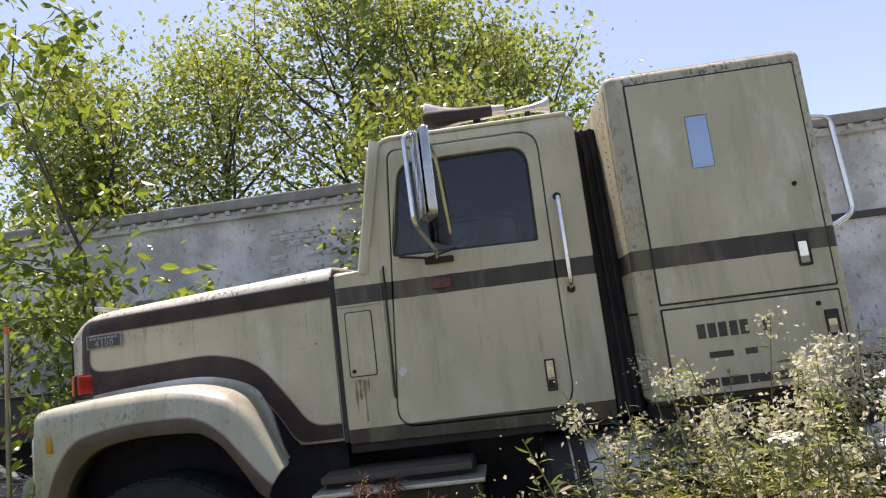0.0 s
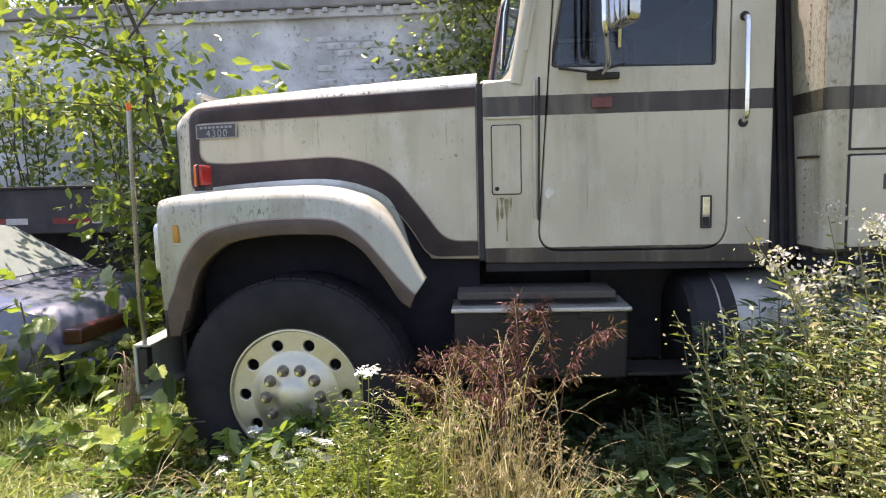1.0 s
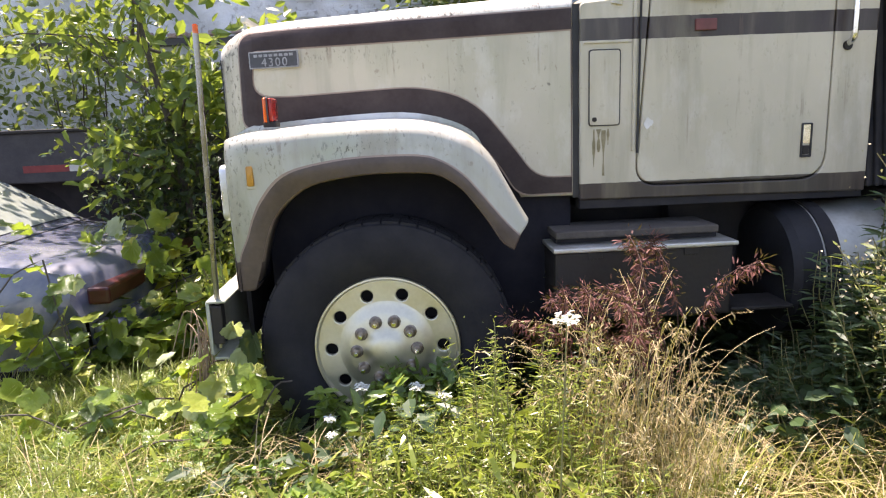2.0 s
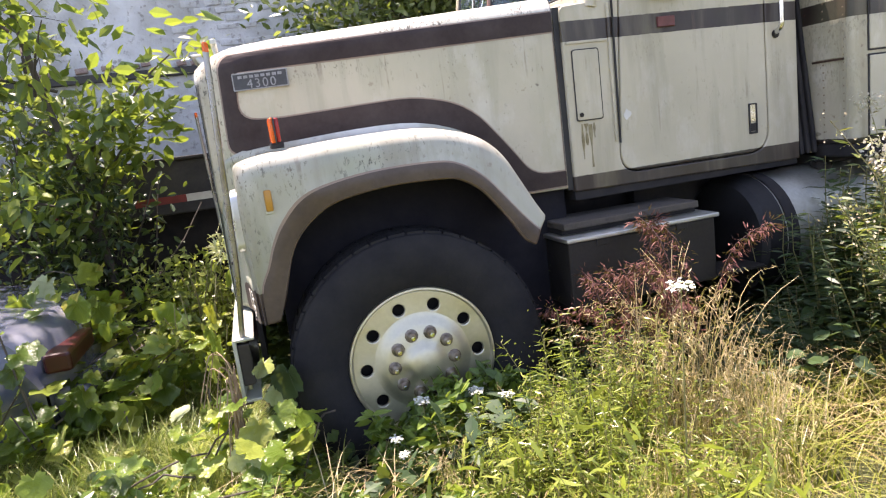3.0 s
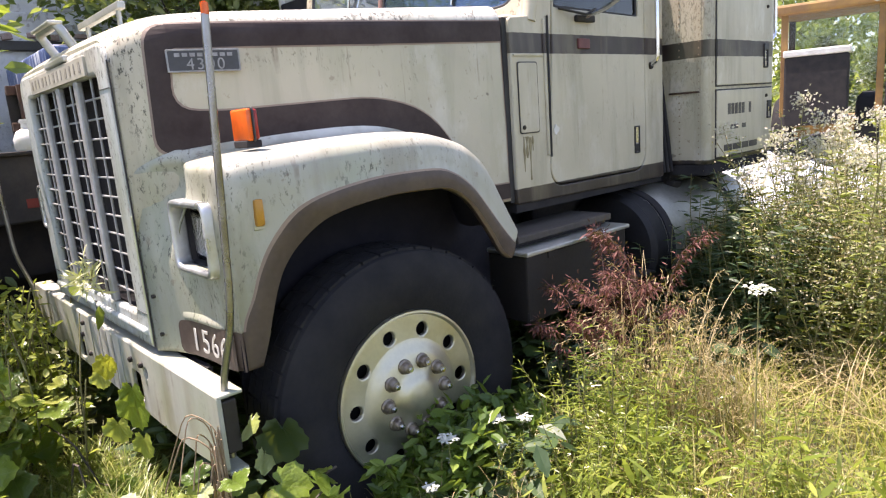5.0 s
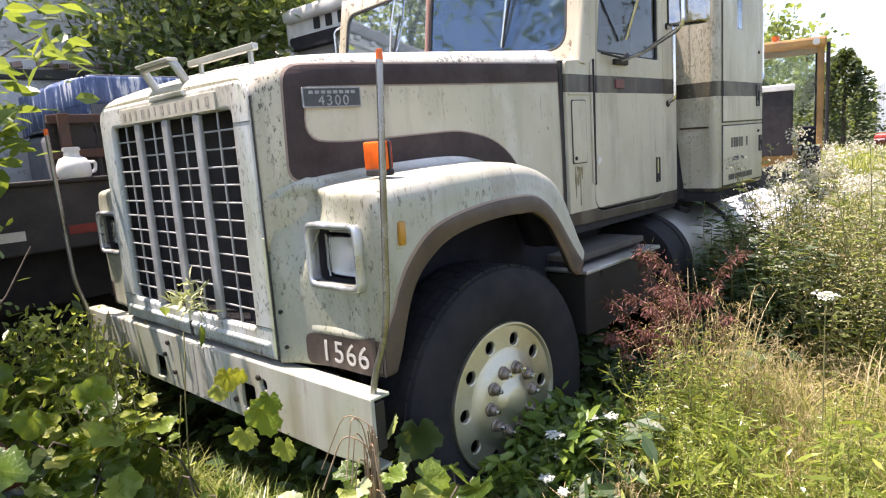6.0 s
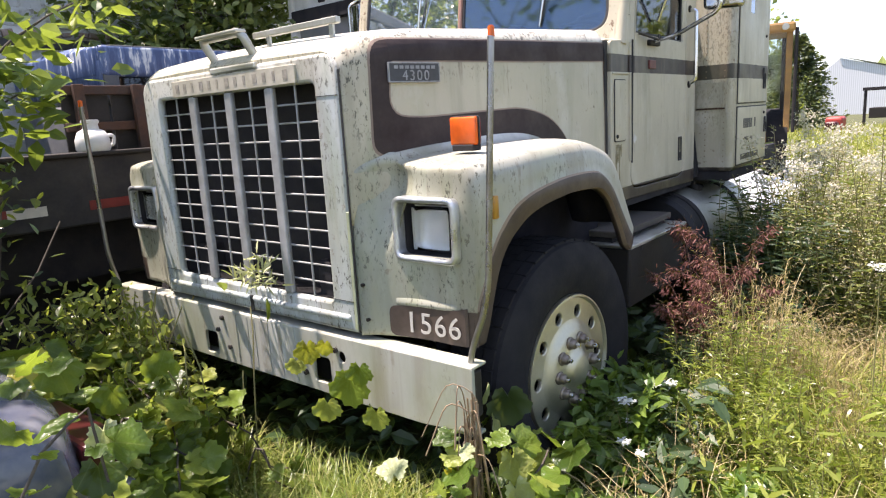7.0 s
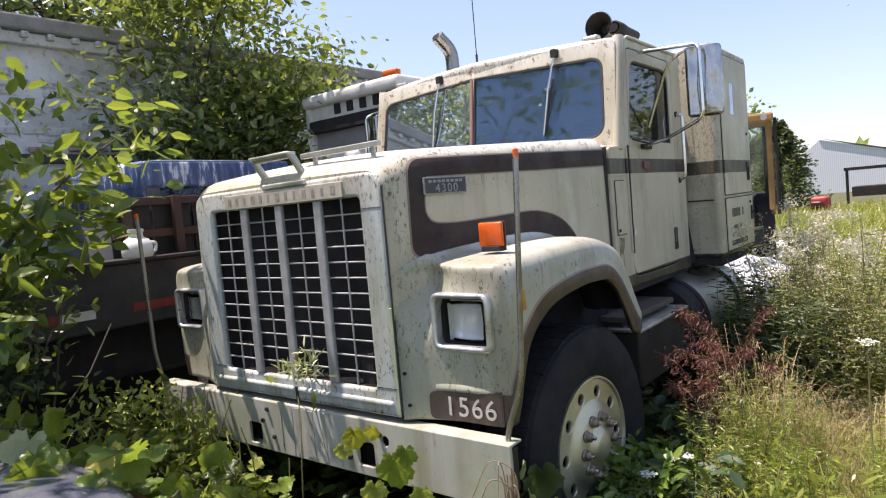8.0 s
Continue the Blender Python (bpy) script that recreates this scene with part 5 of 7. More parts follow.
def veined(m):
    """Pale veins from the stalk and a crinkled surface."""
    nt = m.node_tree
    b = nt.nodes["Principled BSDF"]
    co = nt.nodes.new("ShaderNodeTexCoord")
    sp = nt.nodes.new("ShaderNodeSeparateXYZ")
    nt.links.new(co.outputs["Object"], sp.inputs[0])
    x = math_node(nt, "SUBTRACT", sp.outputs[0], 0.06)
    ang = math_node(nt, "ARCTAN2", sp.outputs[1], x)
    r = math_node(nt, "SQRT", math_node(nt, "ADD", math_node(nt, "MULTIPLY", x, x), math_node(nt, "MULTIPLY", sp.outputs[1], sp.outputs[1])))
    off = math_node(nt, "ABSOLUTE", math_node(nt, "SUBTRACT", math_node(nt, "FRACT", math_node(nt, "ADD", math_node(nt, "DIVIDE", ang, 0.62), 0.5)), 0.5))
    line = math_node(nt, "LESS_THAN", math_node(nt, "MULTIPLY", off, r), 0.017)
    src = b.inputs["Base Color"].links[0].from_socket
    blot = mixc(nt, ramp(nt, noise_tex(nt, 3.5, 4), (0.35, (0.3,)), (0.65, (0,))), src, (0.06, 0.10, 0.02))
    nt.links.new(mixc(nt, math_node(nt, "MULTIPLY", line, 0.22), blot, (0.42, 0.46, 0.18)), b.inputs["Base Color"])
    bump(nt, b, noise_tex(nt, 4, 3), 0.3, 0.06)


veined(L_VINE), veined(L_YELLOW), veined(L_PALE)


def grape_leaf(material):
    """One toothed five-lobed leaf, stalk at the origin, tip along x."""
    pts, k = [], 30
    for i in range(k):
        a = -math.pi + 2 * math.pi * (i + 0.5) / k
        r = 0.52 * (0.74 + 0.26 * abs(math.cos(2.5 * a)) ** 0.7) * (0.80 + 0.20 * math.cos(a)) * (1.06 if i % 2 else 0.95) * float(0.95 + 0.1 * rng.random())
        if abs(a) > 2.85:
            r *= 0.35
        x, y = 0.42 + r * math.cos(a), 1.08 * r * math.sin(a)
        pts.append((x, y, 0.16 * abs(y) - 0.16 * x * x + float(rng.normal(0, 0.022))))
    pts.append((0.30, 0.0, -0.03))
    me = bpy.data.meshes.new("leaf")
    me.from_pydata(pts, [], [(k, i, (i + 1) % k) for i in range(k)])
    for f in me.polygons:
        f.use_smooth = True
    me.materials.append(material)
    return me


def hang_leaf(parent, me, p, along, size, flat, facing=None):
    a = unit(np.asarray(along, float))
    up = unit(np.array([0, 0, 1.0]) * flat + rng.normal(0, 0.5, 3)) if facing is None else unit(np.array(facing) + rng.normal(0, 0.15, 3))
    b = unit(np.cross(up, a))
    c = np.cross(a, b)
    o = new("leaf", me)
    o.parent = parent
    o.matrix_parent_inverse = parent.matrix_basis.inverted()
    m = Matrix([[a[i], b[i], c[i], p[i]] for i in range(3)] + [[0, 0, 0, 1]])
    o.matrix_basis = m @ Matrix.Scale(float(size), 4)
    return o


def unit(v):
    return v / np.maximum(np.linalg.norm(v, axis=-1, keepdims=True), 1e-9)


def leaf_mesh(name, pos, along, size, form, flat=0.6):
    """Many leaves as one mesh; along: the way each points; flat: how far they lie level."""
    T, F = form
    n = len(pos)
    a = unit(np.asarray(along, float))
    up = unit(np.array([0, 0, 1.0]) * flat + rng.normal(0, 0.5, (n, 3)))
    b = unit(np.cross(up, a))
    c = np.cross(a, b)
    s = np.broadcast_to(np.asarray(size, float), (n,))[:, None, None]
    V = np.asarray(pos)[:, None, :] + s * (T[None, :, 0:1] * a[:, None] + T[None, :, 1:2] * b[:, None] + T[None, :, 2:3] * c[:, None])
    k = len(T)
    faces = [tuple(i * k + j for j in f) for i in range(n) for f in F]
    me = bpy.data.meshes.new(name)
    me.from_pydata(V.reshape(-1, 3).tolist(), [], faces)
    return me


def blades_mesh(name, root, height, lean, width, segs=3, droop=0.35):
    """Grass blades: tapered strips that bow over."""
    n = len(root)
    d = unit(np.concatenate([rng.normal(0, 1, (n, 2)), np.zeros((n, 1))], 1))
    side = np.stack([-d[:, 1], d[:, 0], np.zeros(n)], 1)
    rows = []
    for k in range(segs + 1):
        u = k / segs
        p = root + np.array([0, 0, 1.0]) * (height * (u - droop * lean * u ** 3))[:, None] + d * (height * lean * u ** 2)[:, None]
        w = (width * (1 - u) ** 0.7)[:, None] * 0.5
        rows += [p - side * w, p + side * w] if k < segs else [p]
    V = np.stack(rows, 1)
    k = V.shape[1]
    faces = []
    for i in range(n):
        o = i * k
        for j in range(segs - 1):
            faces.append((o + 2 * j, o + 2 * j + 1, o + 2 * j + 3, o + 2 * j + 2))
        faces.append((o + 2 * segs - 2, o + 2 * segs - 1, o + 2 * segs))
    me = bpy.data.meshes.new(name)
    me.from_pydata(V.reshape(-1, 3).tolist(), [], faces)
    return me


def limb(start, end, sag, n=7):
    """A wavering branch from start to end."""
    start, end = np.array(start, float), np.array(end, float)
    u = np.linspace(0, 1, n)[:, None]
    w = np.cumsum(rng.normal(0, 0.02, (n, 3)), 0) * np.linalg.norm(end - start)
    return start + (end - start) * u + np.array([0, 0, 1.0]) * sag * 4 * u * (1 - u) + w * u


def tree(name, base, label, height, spread, leaves, size, material, limbs=16, first=0.3, girth=0.05, form=OVAL, extra=(), shape=1.0, sigma=0.16):
    """A tree: tapered trunk, limbs, twigs, and a ragged crown of single leaves."""
    base = np.array(base, float)
    ob = thing(name, base, label, "tree")
    top = base + np.array([rng.normal(0, 0.06) * height, rng.normal(0, 0.06) * height, height * 0.95])
    trunk = limb(base, top, 0.0, 10)
    bm = tube([tuple(p) for p in trunk], [girth * (1 - 0.85 * i / 9) for i in range(10)], 9)
    centres = []
    for k in range(limbs):
        u = first + (1 - first) * (k + rng.random() * 0.6) / limbs
        p = trunk[0] + (trunk[-1] - trunk[0]) * min(u, 0.97)
        ang = k * 2.4 + rng.random()
        reach = spread * (0.45 + 0.75 * math.sin(math.pi * min(max((u - first) / (1 - first), 0.02), 1) ** shape)) * (0.7 + 0.5 * rng.random())
        q = p + np.array([math.cos(ang) * reach, math.sin(ang) * reach, reach * (0.5 + 0.5 * rng.random())])
        line = limb(p, q, 0.06 * reach)
        r0 = girth * (1 - 0.8 * u) * 0.6
        tube([tuple(v) for v in line], [max(r0 * (1 - 0.13 * i), 0.003) for i in range(7)], 6, bm=bm)
        centres += [(line[i], line[i] - line[i - 1]) for i in range(2, 7)]
        for j in range(3):
            s = line[2 + j + rng.integers(0, 2)]
            e = s + rng.normal(0, 0.35, 3) * reach + np.array([0, 0, 0.1 * reach])
            tw = limb(s, e, 0.02, 4)
            tube([tuple(v) for v in tw], [max(r0 * 0.35 * (1 - 0.2 * i), 0.002) for i in range(4)], 5, bm=bm)
            centres += [(tw[i], tw[i] - tw[i - 1]) for i in range(1, 4)]
    for a, e, sg in extra:
        line = limb(a, e, sg)
        tube([tuple(v) for v in line], [0.012 * (1 - 0.12 * i) for i in range(7)], 6, bm=bm)
        centres += [(line[i], line[i] - line[i - 1]) for i in range(1, 7)] * 5
    part("trunk", bm, M_BARK, ob, "", 60)
    C = np.array([c[0] for c in centres])
    D = unit(np.array([c[1] for c in centres]))
    i = rng.integers(0, len(C), leaves)
    P = C[i] + rng.normal(0, sigma, (leaves, 3)) * (0.5 + rng.random((leaves, 1)))
    A = D[i] + rng.normal(0, 0.8, (leaves, 3)) - np.array([0, 0, 0.35])
    part("crown", leaf_mesh("crown", P, A, size * (0.6 + 0.7 * rng.random(leaves)), form), material, ob)
    return ob


def herb(name, label, height, stems, spread, leaf, per, material, form=LANCE, heads=None, head_mat=None, head_size=0.012, stem_mat=None, lean=0.25, start=0.1, head_n=30, head_from=0.75, head_spread=0.05):
    """A clump of leafy stems at the origin, with seed heads or blossom on top."""
    ob = thing(name, (0, 0, 0), label, "weed")
    bm = bmesh.new()
    P, A, Z, HP, HA = [], [], [], [], []
    for k in range(stems):
        a, r = rng.random() * 6.28, spread * math.sqrt(rng.random())
        h = height * (0.65 + 0.4 * rng.random())
        foot = np.array([r * math.cos(a), r * math.sin(a), -0.05])
        tip = foot + np.array([rng.normal(0, lean) * h, rng.normal(0, lean) * h, h])
        line = limb(foot, tip, 0.0, 6)
        line[:, 2] = np.linspace(foot[2], tip[2], 6)
        tube([tuple(v) for v in line], [0.0045 * (1 - 0.13 * i) for i in range(6)], 5, bm=bm)
        for j in range(per):
            u = start + (1 - start) * (j + rng.random()) / per
            x = u * 5
            q = line[int(min(x, 4))] + (line[int(min(x, 4)) + 1] - line[int(min(x, 4))]) * (x - int(min(x, 4)))
            t = rng.random() * 6.28
            P.append(q), A.append((math.cos(t), math.sin(t), 0.5 * rng.random() - 0.1)), Z.append(leaf * (1.15 - 0.6 * u) * (0.7 + 0.6 * rng.random()))
        if heads:
            for j in range(head_n):
                u = head_from + (1 - head_from) * rng.random()
                q = line[4] + (line[5] - line[4]) * (u * 5 - 4) if u > 0.8 else line[3] + (line[4] - line[3]) * max(u * 5 - 3, 0)
                HP.append(q + rng.normal(0, head_spread, 3) * np.array([1, 1, 0.7])), HA.append(rng.normal(0, 1, 3))
    tagged(part("stem_mass", bm, stem_mat or M_STEM, ob), kind="stuff")
    if P:
        o = part("leaves", leaf_mesh("leaves", np.array(P), np.array(A), np.array(Z), form), material, ob)
        tagged(o, kind="stuff")
    if HP:
        o = part("blossom", leaf_mesh("blossom", np.array(HP), np.array(HA), head_size * (0.6 + 0.8 * rng.random(len(HP))), heads, 0.2), head_mat, ob)
        tagged(o, kind="stuff")
    return ob


def plant_out(sources, places, group, low=0.8, high=1.15):
    """Sets the source plants and their copies at the places."""
    for i, (x, y, s) in enumerate(places):
        m = pose(x, y, ground_z(x, y), 0, 0, float(rng.random() * 360))
        k = s * float(low + (high - low) * rng.random())
        if i < len(sources):
            ob = sources[i]
            ob.matrix_basis = m @ Matrix.Scale(k, 4)
        else:
            src = sources[int(rng.integers(0, len(sources)))]
            ob = copy_thing(src, m)
            ob.scale = (k, k, k)
        tagged(ob, group=group)


# ---- the white building behind, the trailer, the other vehicles ----
WY = 3.7
m_wall, nt, b = mat("flaking_white_wall", 0.85)
a = noise_tex(nt, 1.6, 7)
f = noise_tex(nt, 16, 5)
c = mixc(nt, ramp(nt, a, (0.38, (0,)), (0.62, (1,))), (0.70, 0.71, 0.72), (0.42, 0.42, 0.41))
c = mixc(nt, ramp(nt, f, (0.58, (0,)), (0.68, (0.7,))), c, (0.22, 0.20, 0.18))
nt.links.new(c, b.inputs["Base Color"])
bump(nt, b, f, 0.7, 0.03)
M_CORNICE = worn("grey_cornice", (0.34, 0.33, 0.32), (0.18, 0.17, 0.165), 0.8, 0, 5, 0.6, 0.3)
M_FASCIA = worn("dark_fascia", (0.09, 0.085, 0.08), (0.045, 0.042, 0.04), 0.8, 0, 5, 0.6, 0.3)
M_BRICK = worn("weathered_brick", (0.22, 0.09, 0.06), (0.42, 0.38, 0.35), 0.9, 0, 3, 0.7, 0.5)
wall = part("wall_north", box((-9, WY, -0.1), (14, WY + 0.3, 3.30)), m_wall)
tagged(wall, "long white-painted masonry building wall, flaking and stained", "wall", kind="structure")
part("ledge", box((-9, WY - 0.05, 2.22), (14, WY + 0.01, 2.30), 0.01), M_FASCIA, wall, "dark broken ledge")
part("cornice", box((-9, WY - 0.14, 3.31), (14, WY + 0.4, 3.44), 0.02), M_CORNICE, wall, "grey overhanging cornice")
part("cornice_trim", box((-9, WY - 0.08, 3.21), (14, WY + 0.02, 3.305), 0.01), m_wall, wall)
me_d = bpy.data.meshes.new("dentil")
bm = box((-0.03, -0.03, -0.025), (0.03, 0.05, 0.025), 0.004, 1)
bm.to_mesh(me_d), bm.free()
me_d.materials.append(m_wall)
for k in range(70):
    o = new("dentil", me_d)
    o.parent, o.location = wall, (-3 + k * 0.2, WY - 0.10, 3.28)
me_b = bpy.data.meshes.new("brick")
bm = box((-0.10, -0.02, -0.028), (0.10, 0.02, 0.028), 0.006, 1)
bm.to_mesh(me_b), bm.free()
me_b.materials.append(M_BRICK)
for k in range(60):
    if rng.random() < 0.75:
        o = new("brick", me_b)
        o.parent, o.location = wall, (-2.6 + k * 0.115 + rng.normal(0, 0.01), WY - 0.045, 2.335 + rng.normal(0, 0.008))
        o.rotation_euler = (rng.normal(0, 0.05), rng.normal(0, 0.12), rng.normal(0, 0.1))
        s = 0.35 + 0.25 * rng.random()
        o.scale = (s, 1, 0.6 + 0.4 * rng.random())
me_w = bpy.data.meshes.new("block")
bm = box((-0.105, -0.02, -0.034), (0.105, 0.02, 0.034), 0.010, 2)
bm.to_mesh(me_w), bm.free()
me_w.materials.append(m_wall)
for r in range(8):
    for k in range(24):
        if rng.random() < 0.5:
            continue
        o = new("block", me_w)
        o.parent = wall
        o.location = (-0.35 + k * 0.22 + (r % 2) * 0.11, WY + 0.004 + 0.008 * rng.random(), 2.42 + r * 0.08)
        o.rotation_euler = (rng.normal(0, 0.02), rng.normal(0, 0.03), rng.normal(0, 0.02))
        o.scale = (0.75 + 0.4 * rng.random(), 1, 0.7 + 0.45 * rng.random())

# dark low trailer with reflective tape
M_TRAILER = worn("dark_trailer", (0.022, 0.022, 0.025), (0.05, 0.045, 0.042), 0.65, 0.1, 4, 0.6, 0.2)
TY = 1.66
trailer = thing("trailer", (-2, TY, 0), "dark rusty flatbed trailer with red and white reflective tape", "trailer")
part("side_rail", box((-6, TY, 0.98), (0.85, TY + 0.10, 1.38), 0.012), M_TRAILER, trailer)
part("top_flange", box((-6, TY - 0.03, 1.375), (0.86, TY + 0.25, 1.40), 0.006), M_STEEL, trailer, "bright worn top edge")
part("deck", box((-6, TY + 0.1, 1.25), (0.85, TY + 0.6, 1.37)), M_BLACK, trailer)
for k in range(8):
    x0 = -5.43 + k * 0.79
    part("red_tape", box((x0, TY - 0.004, 1.065), (x0 + 0.36, TY + 0.002, 1.12)), plastic("red_tape", (0.22, 0.03, 0.022), 0.6) if k == 0 else bpy.data.materials["red_tape"], trailer)
    part("white_tape", box((x0 + 0.36, TY - 0.004, 1.065), (x0 + 0.56, TY + 0.002, 1.12)), M_LETTER, trailer)
for x in (-3.6, -2.5):
    part("trailer_wheel", lathe([(0.0005, -0.1), (0.28, -0.1), (0.36, -0.13), (0.46, -0.12), (0.49, -0.08), (0.49, 0.1), (0.0005, 0.12)], pose(x, TY + 0.35, 0.49, 90), 36), M_TYRE, trailer, "", 40)
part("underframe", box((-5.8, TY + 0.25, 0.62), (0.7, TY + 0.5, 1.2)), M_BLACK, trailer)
# added black sheet stands for the dark void under the trailer
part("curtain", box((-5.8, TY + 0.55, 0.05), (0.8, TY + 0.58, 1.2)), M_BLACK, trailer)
stake = thing("stake_rack", (0.7, TY + 0.25, 1.4), "rust-brown stake rack on the trailer", "rack")
for z in (1.52, 1.74):
    part("rail", box((0.15, TY + 0.24, z), (1.35, TY + 0.28, z + 0.055), 0.005), M_RUST, stake)
for k in range(4):
    part("stake", box((0.2 + k * 0.36, TY + 0.20, 1.40), (0.26 + k * 0.36, TY + 0.24, 1.80), 0.004), M_RUST, stake)
    part("board", box((0.15 + k * 0.30, TY + 0.285, 1.40), (0.43 + k * 0.30, TY + 0.30, 1.76), 0.003), M_STEEL, stake)
jug = thing("jug", (0.2, 1.72, 1.40), "white plastic jug standing on the trailer edge", "jug")
part("body", lathe([(0.0005, 1.40), (0.085, 1.40), (0.095, 1.415), (0.095, 1.47), (0.075, 1.515), (0.045, 1.53), (0.042, 1.56), (0.0005, 1.56)], pose(0.2, 1.72, 0), 24), M_WHITE, jug, "", 40)
part("cap", disc(0.05, 0.025, pose(0.2, 1.72, 1.572), 20, 0.005), M_WHITE, jug)
part("handle", tube(bend([(0.28, 1.72, 1.49), (0.33, 1.72, 1.49), (0.32, 1.72, 1.43), (0.28, 1.72, 1.43)], 0.02), 0.01, 8), M_WHITE, jug)

# blue cab with peeling roof behind the trailer
m_blue, nt, b = mat("peeling_blue_paint", 0.45)
c = ramp(nt, noise_tex(nt, 19, 7, (1, 1, 0.22), 0.65), (0.42, (0.04, 0.07, 0.17)), (0.55, (0.09, 0.14, 0.28)), (0.61, (0.55, 0.58, 0.62)))
nt.links.new(c, b.inputs["Base Color"])
M_DUSK = worn("dull_slate_paint", (0.075, 0.085, 0.10), (0.13, 0.13, 0.13), 0.6, 0, 5, 0.6, 0.2)
blue = thing("pickup_cab", (1.0, 2.7, 0), "blue truck cab with white peeling roof paint", "truck cab")
part("body", box((0.42, 2.05, 0.55), (1.75, 3.45, 1.72), 0.06, 3), M_DUSK, blue, "", 40)
rows = [[(x, 2.75 + 0.72 * v, 2.08 - 0.06 * abs(v) ** 3 - dz) for v in np.linspace(-1, 1, 13)] for x, dz in ((0.46, 0.30), (0.47, 0.08), (0.52, 0.02), (0.7, 0.0), (1.4, 0.0), (1.62, 0.03), (1.70, 0.10), (1.72, 0.3))]
o = part("roof", grid(rows), m_blue, blue, "", 60)
thicken(o, 0.03)
part("roof_skirt", box((0.45, 2.01, 1.86), (1.73, 2.06, 2.06), 0.03, 3), m_blue, blue, "blue roof edge with white peeling streaks", 60)
part("roof_skirt", box((0.43, 2.05, 1.86), (0.47, 3.45, 2.05), 0.02, 3), m_blue, blue, "", 60)
for y in (2.04, 3.44):
    part("window_frame", plate(rounded(rect(0.46, 1.68, 1.72, 2.06), 0.08), [rounded(rect(0.56, 1.74, 1.62, 1.99), 0.06)], 0.04, 0.005, side_m(y)), M_DUSK, blue)
part("rear_window", box((0.44, 2.2, 1.74), (0.455, 3.3, 1.98), 0.004), M_GLASS, blue)
part("window_pane", box((0.56, 2.06, 1.74), (1.62, 2.065, 1.99)), M_GLASS, blue)

# white cab-over beyond
cab2 = thing("white_truck", (2.9, 2.35, 0), "white cab-over truck with a shadow band under its roof and amber roof lamp", "truck")
part("body", box((2.46, 1.33, 0.9), (3.8, 2.55, 2.22), 0.04, 3), M_WHITE, cab2, "", 40)
part("roof", box((2.40, 1.30, 2.67), (3.8, 2.58, 2.79), 0.04, 3), M_WHITE, cab2, "stained white roof edge", 40)
part("header", box((2.47, 1.32, 2.54), (2.52, 2.56, 2.69), 0.008), M_WHITE, cab2)
# black blocks for the dark gaps between the header's ribs
for k in range(5):
    part("vent", box((2.455, 1.42 + k * 0.17, 2.575), (2.49, 1.50 + k * 0.17, 2.675), 0.006), M_BLACK, cab2)
# black bar stands for the shadow under the overhanging roof
part("visor", box((2.44, 1.34, 2.425), (2.60, 2.54, 2.545), 0.01), M_BLACK, cab2, "dark band for the shadow under the roof edge")
part("windshield", box((2.50, 1.36, 2.2), (2.51, 2.50, 2.46)), worn("dim_glass", (0.28, 0.27, 0.27), (0.2, 0.2, 0.2), 0.4), cab2)
for y in (1.34, 2.54):
    part("pillar", box((2.44, y - 0.03, 2.2), (2.56, y + 0.03, 2.68), 0.015), M_WHITE, cab2)
part("roof_lamp", box((2.42, 1.33, 2.785), (2.50, 1.50, 2.84), 0.02, 3), M_ORANGE, cab2, "amber roof lamp", 40)
part("mirror_arm", tube(bend([(2.42, 1.42, 2.44), (2.40, 1.52, 2.42), (2.40, 1.52, 2.0), (2.46, 1.42, 2.0)], 0.04), 0.012, 8), M_WHITE, cab2)
for x in (2.8, 6.0):
    part("truck_wheel", lathe([(0.0005, -0.1), (0.28, -0.1), (0.36, -0.13), (0.46, -0.12), (0.49, -0.08), (0.49, 0.1), (0.0005, 0.12)], pose(x, 1.62, 0.49, 90), 36), M_TYRE, cab2, "", 40)
part("chassis", box((2.5, 1.7, 0.6), (7.0, 2.5, 0.95)), M_BLACK, cab2)

cab2.matrix_basis = pose(0, 0, -0.055) @ cab2.matrix_basis

# dark blue car nosed away from the truck
m_car, nt, b = mat("dark_blue_car_paint", 0.25)
nt.links.new(ramp(nt, noise_tex(nt, 6, 6), (0.35, (0.05, 0.06, 0.105)), (0.65, (0.15, 0.155, 0.175))), b.inputs["Base Color"])
b.inputs["Coat Weight"].default_value = 0.6
car = thing("car", (-2.9, 0.36, 0), "dark blue saloon car, dusty, overgrown with vines", "car")
CP = [(-0.74, 0.30, 0.78), (-0.70, 0.42, 0.81), (-0.70, 0.56, 0.82), (-0.76, 0.74, 0.82), (-0.82, 0.80, 0.80), (-0.95, 0.825, 0.79), (-1.30, 0.86, 0.78), (-1.42, 0.88, 0.76), (-1.95, 1.22, 0.60), (-2.15, 1.28, 0.58),
      (-2.6, 1.30, 0.58), (-3.1, 1.27, 0.58), (-3.75, 0.93, 0.74), (-4.3, 0.86, 0.80), (-4.9, 0.76, 0.80), (-5.05, 0.6, 0.78), (-5.1, 0.35, 0.75)]
rows = []
for x, z, w in CP:
    row = []
    for v in np.linspace(-1, 1, 17):
        row.append((x + (0.10 * abs(v) ** 4 if x > -1 else -0.1 * abs(v) ** 4 if x < -4.8 else 0) * (-1 if x > -1 else -1), 0.36 + 0.9 * w * v, z - 0.045 * abs(v) ** 4))
    rows.append(row)
bm = grid(rows)
bmesh.ops.recalc_face_normals(bm, faces=bm.faces)
part("body", bm, m_car, car, "", 35)
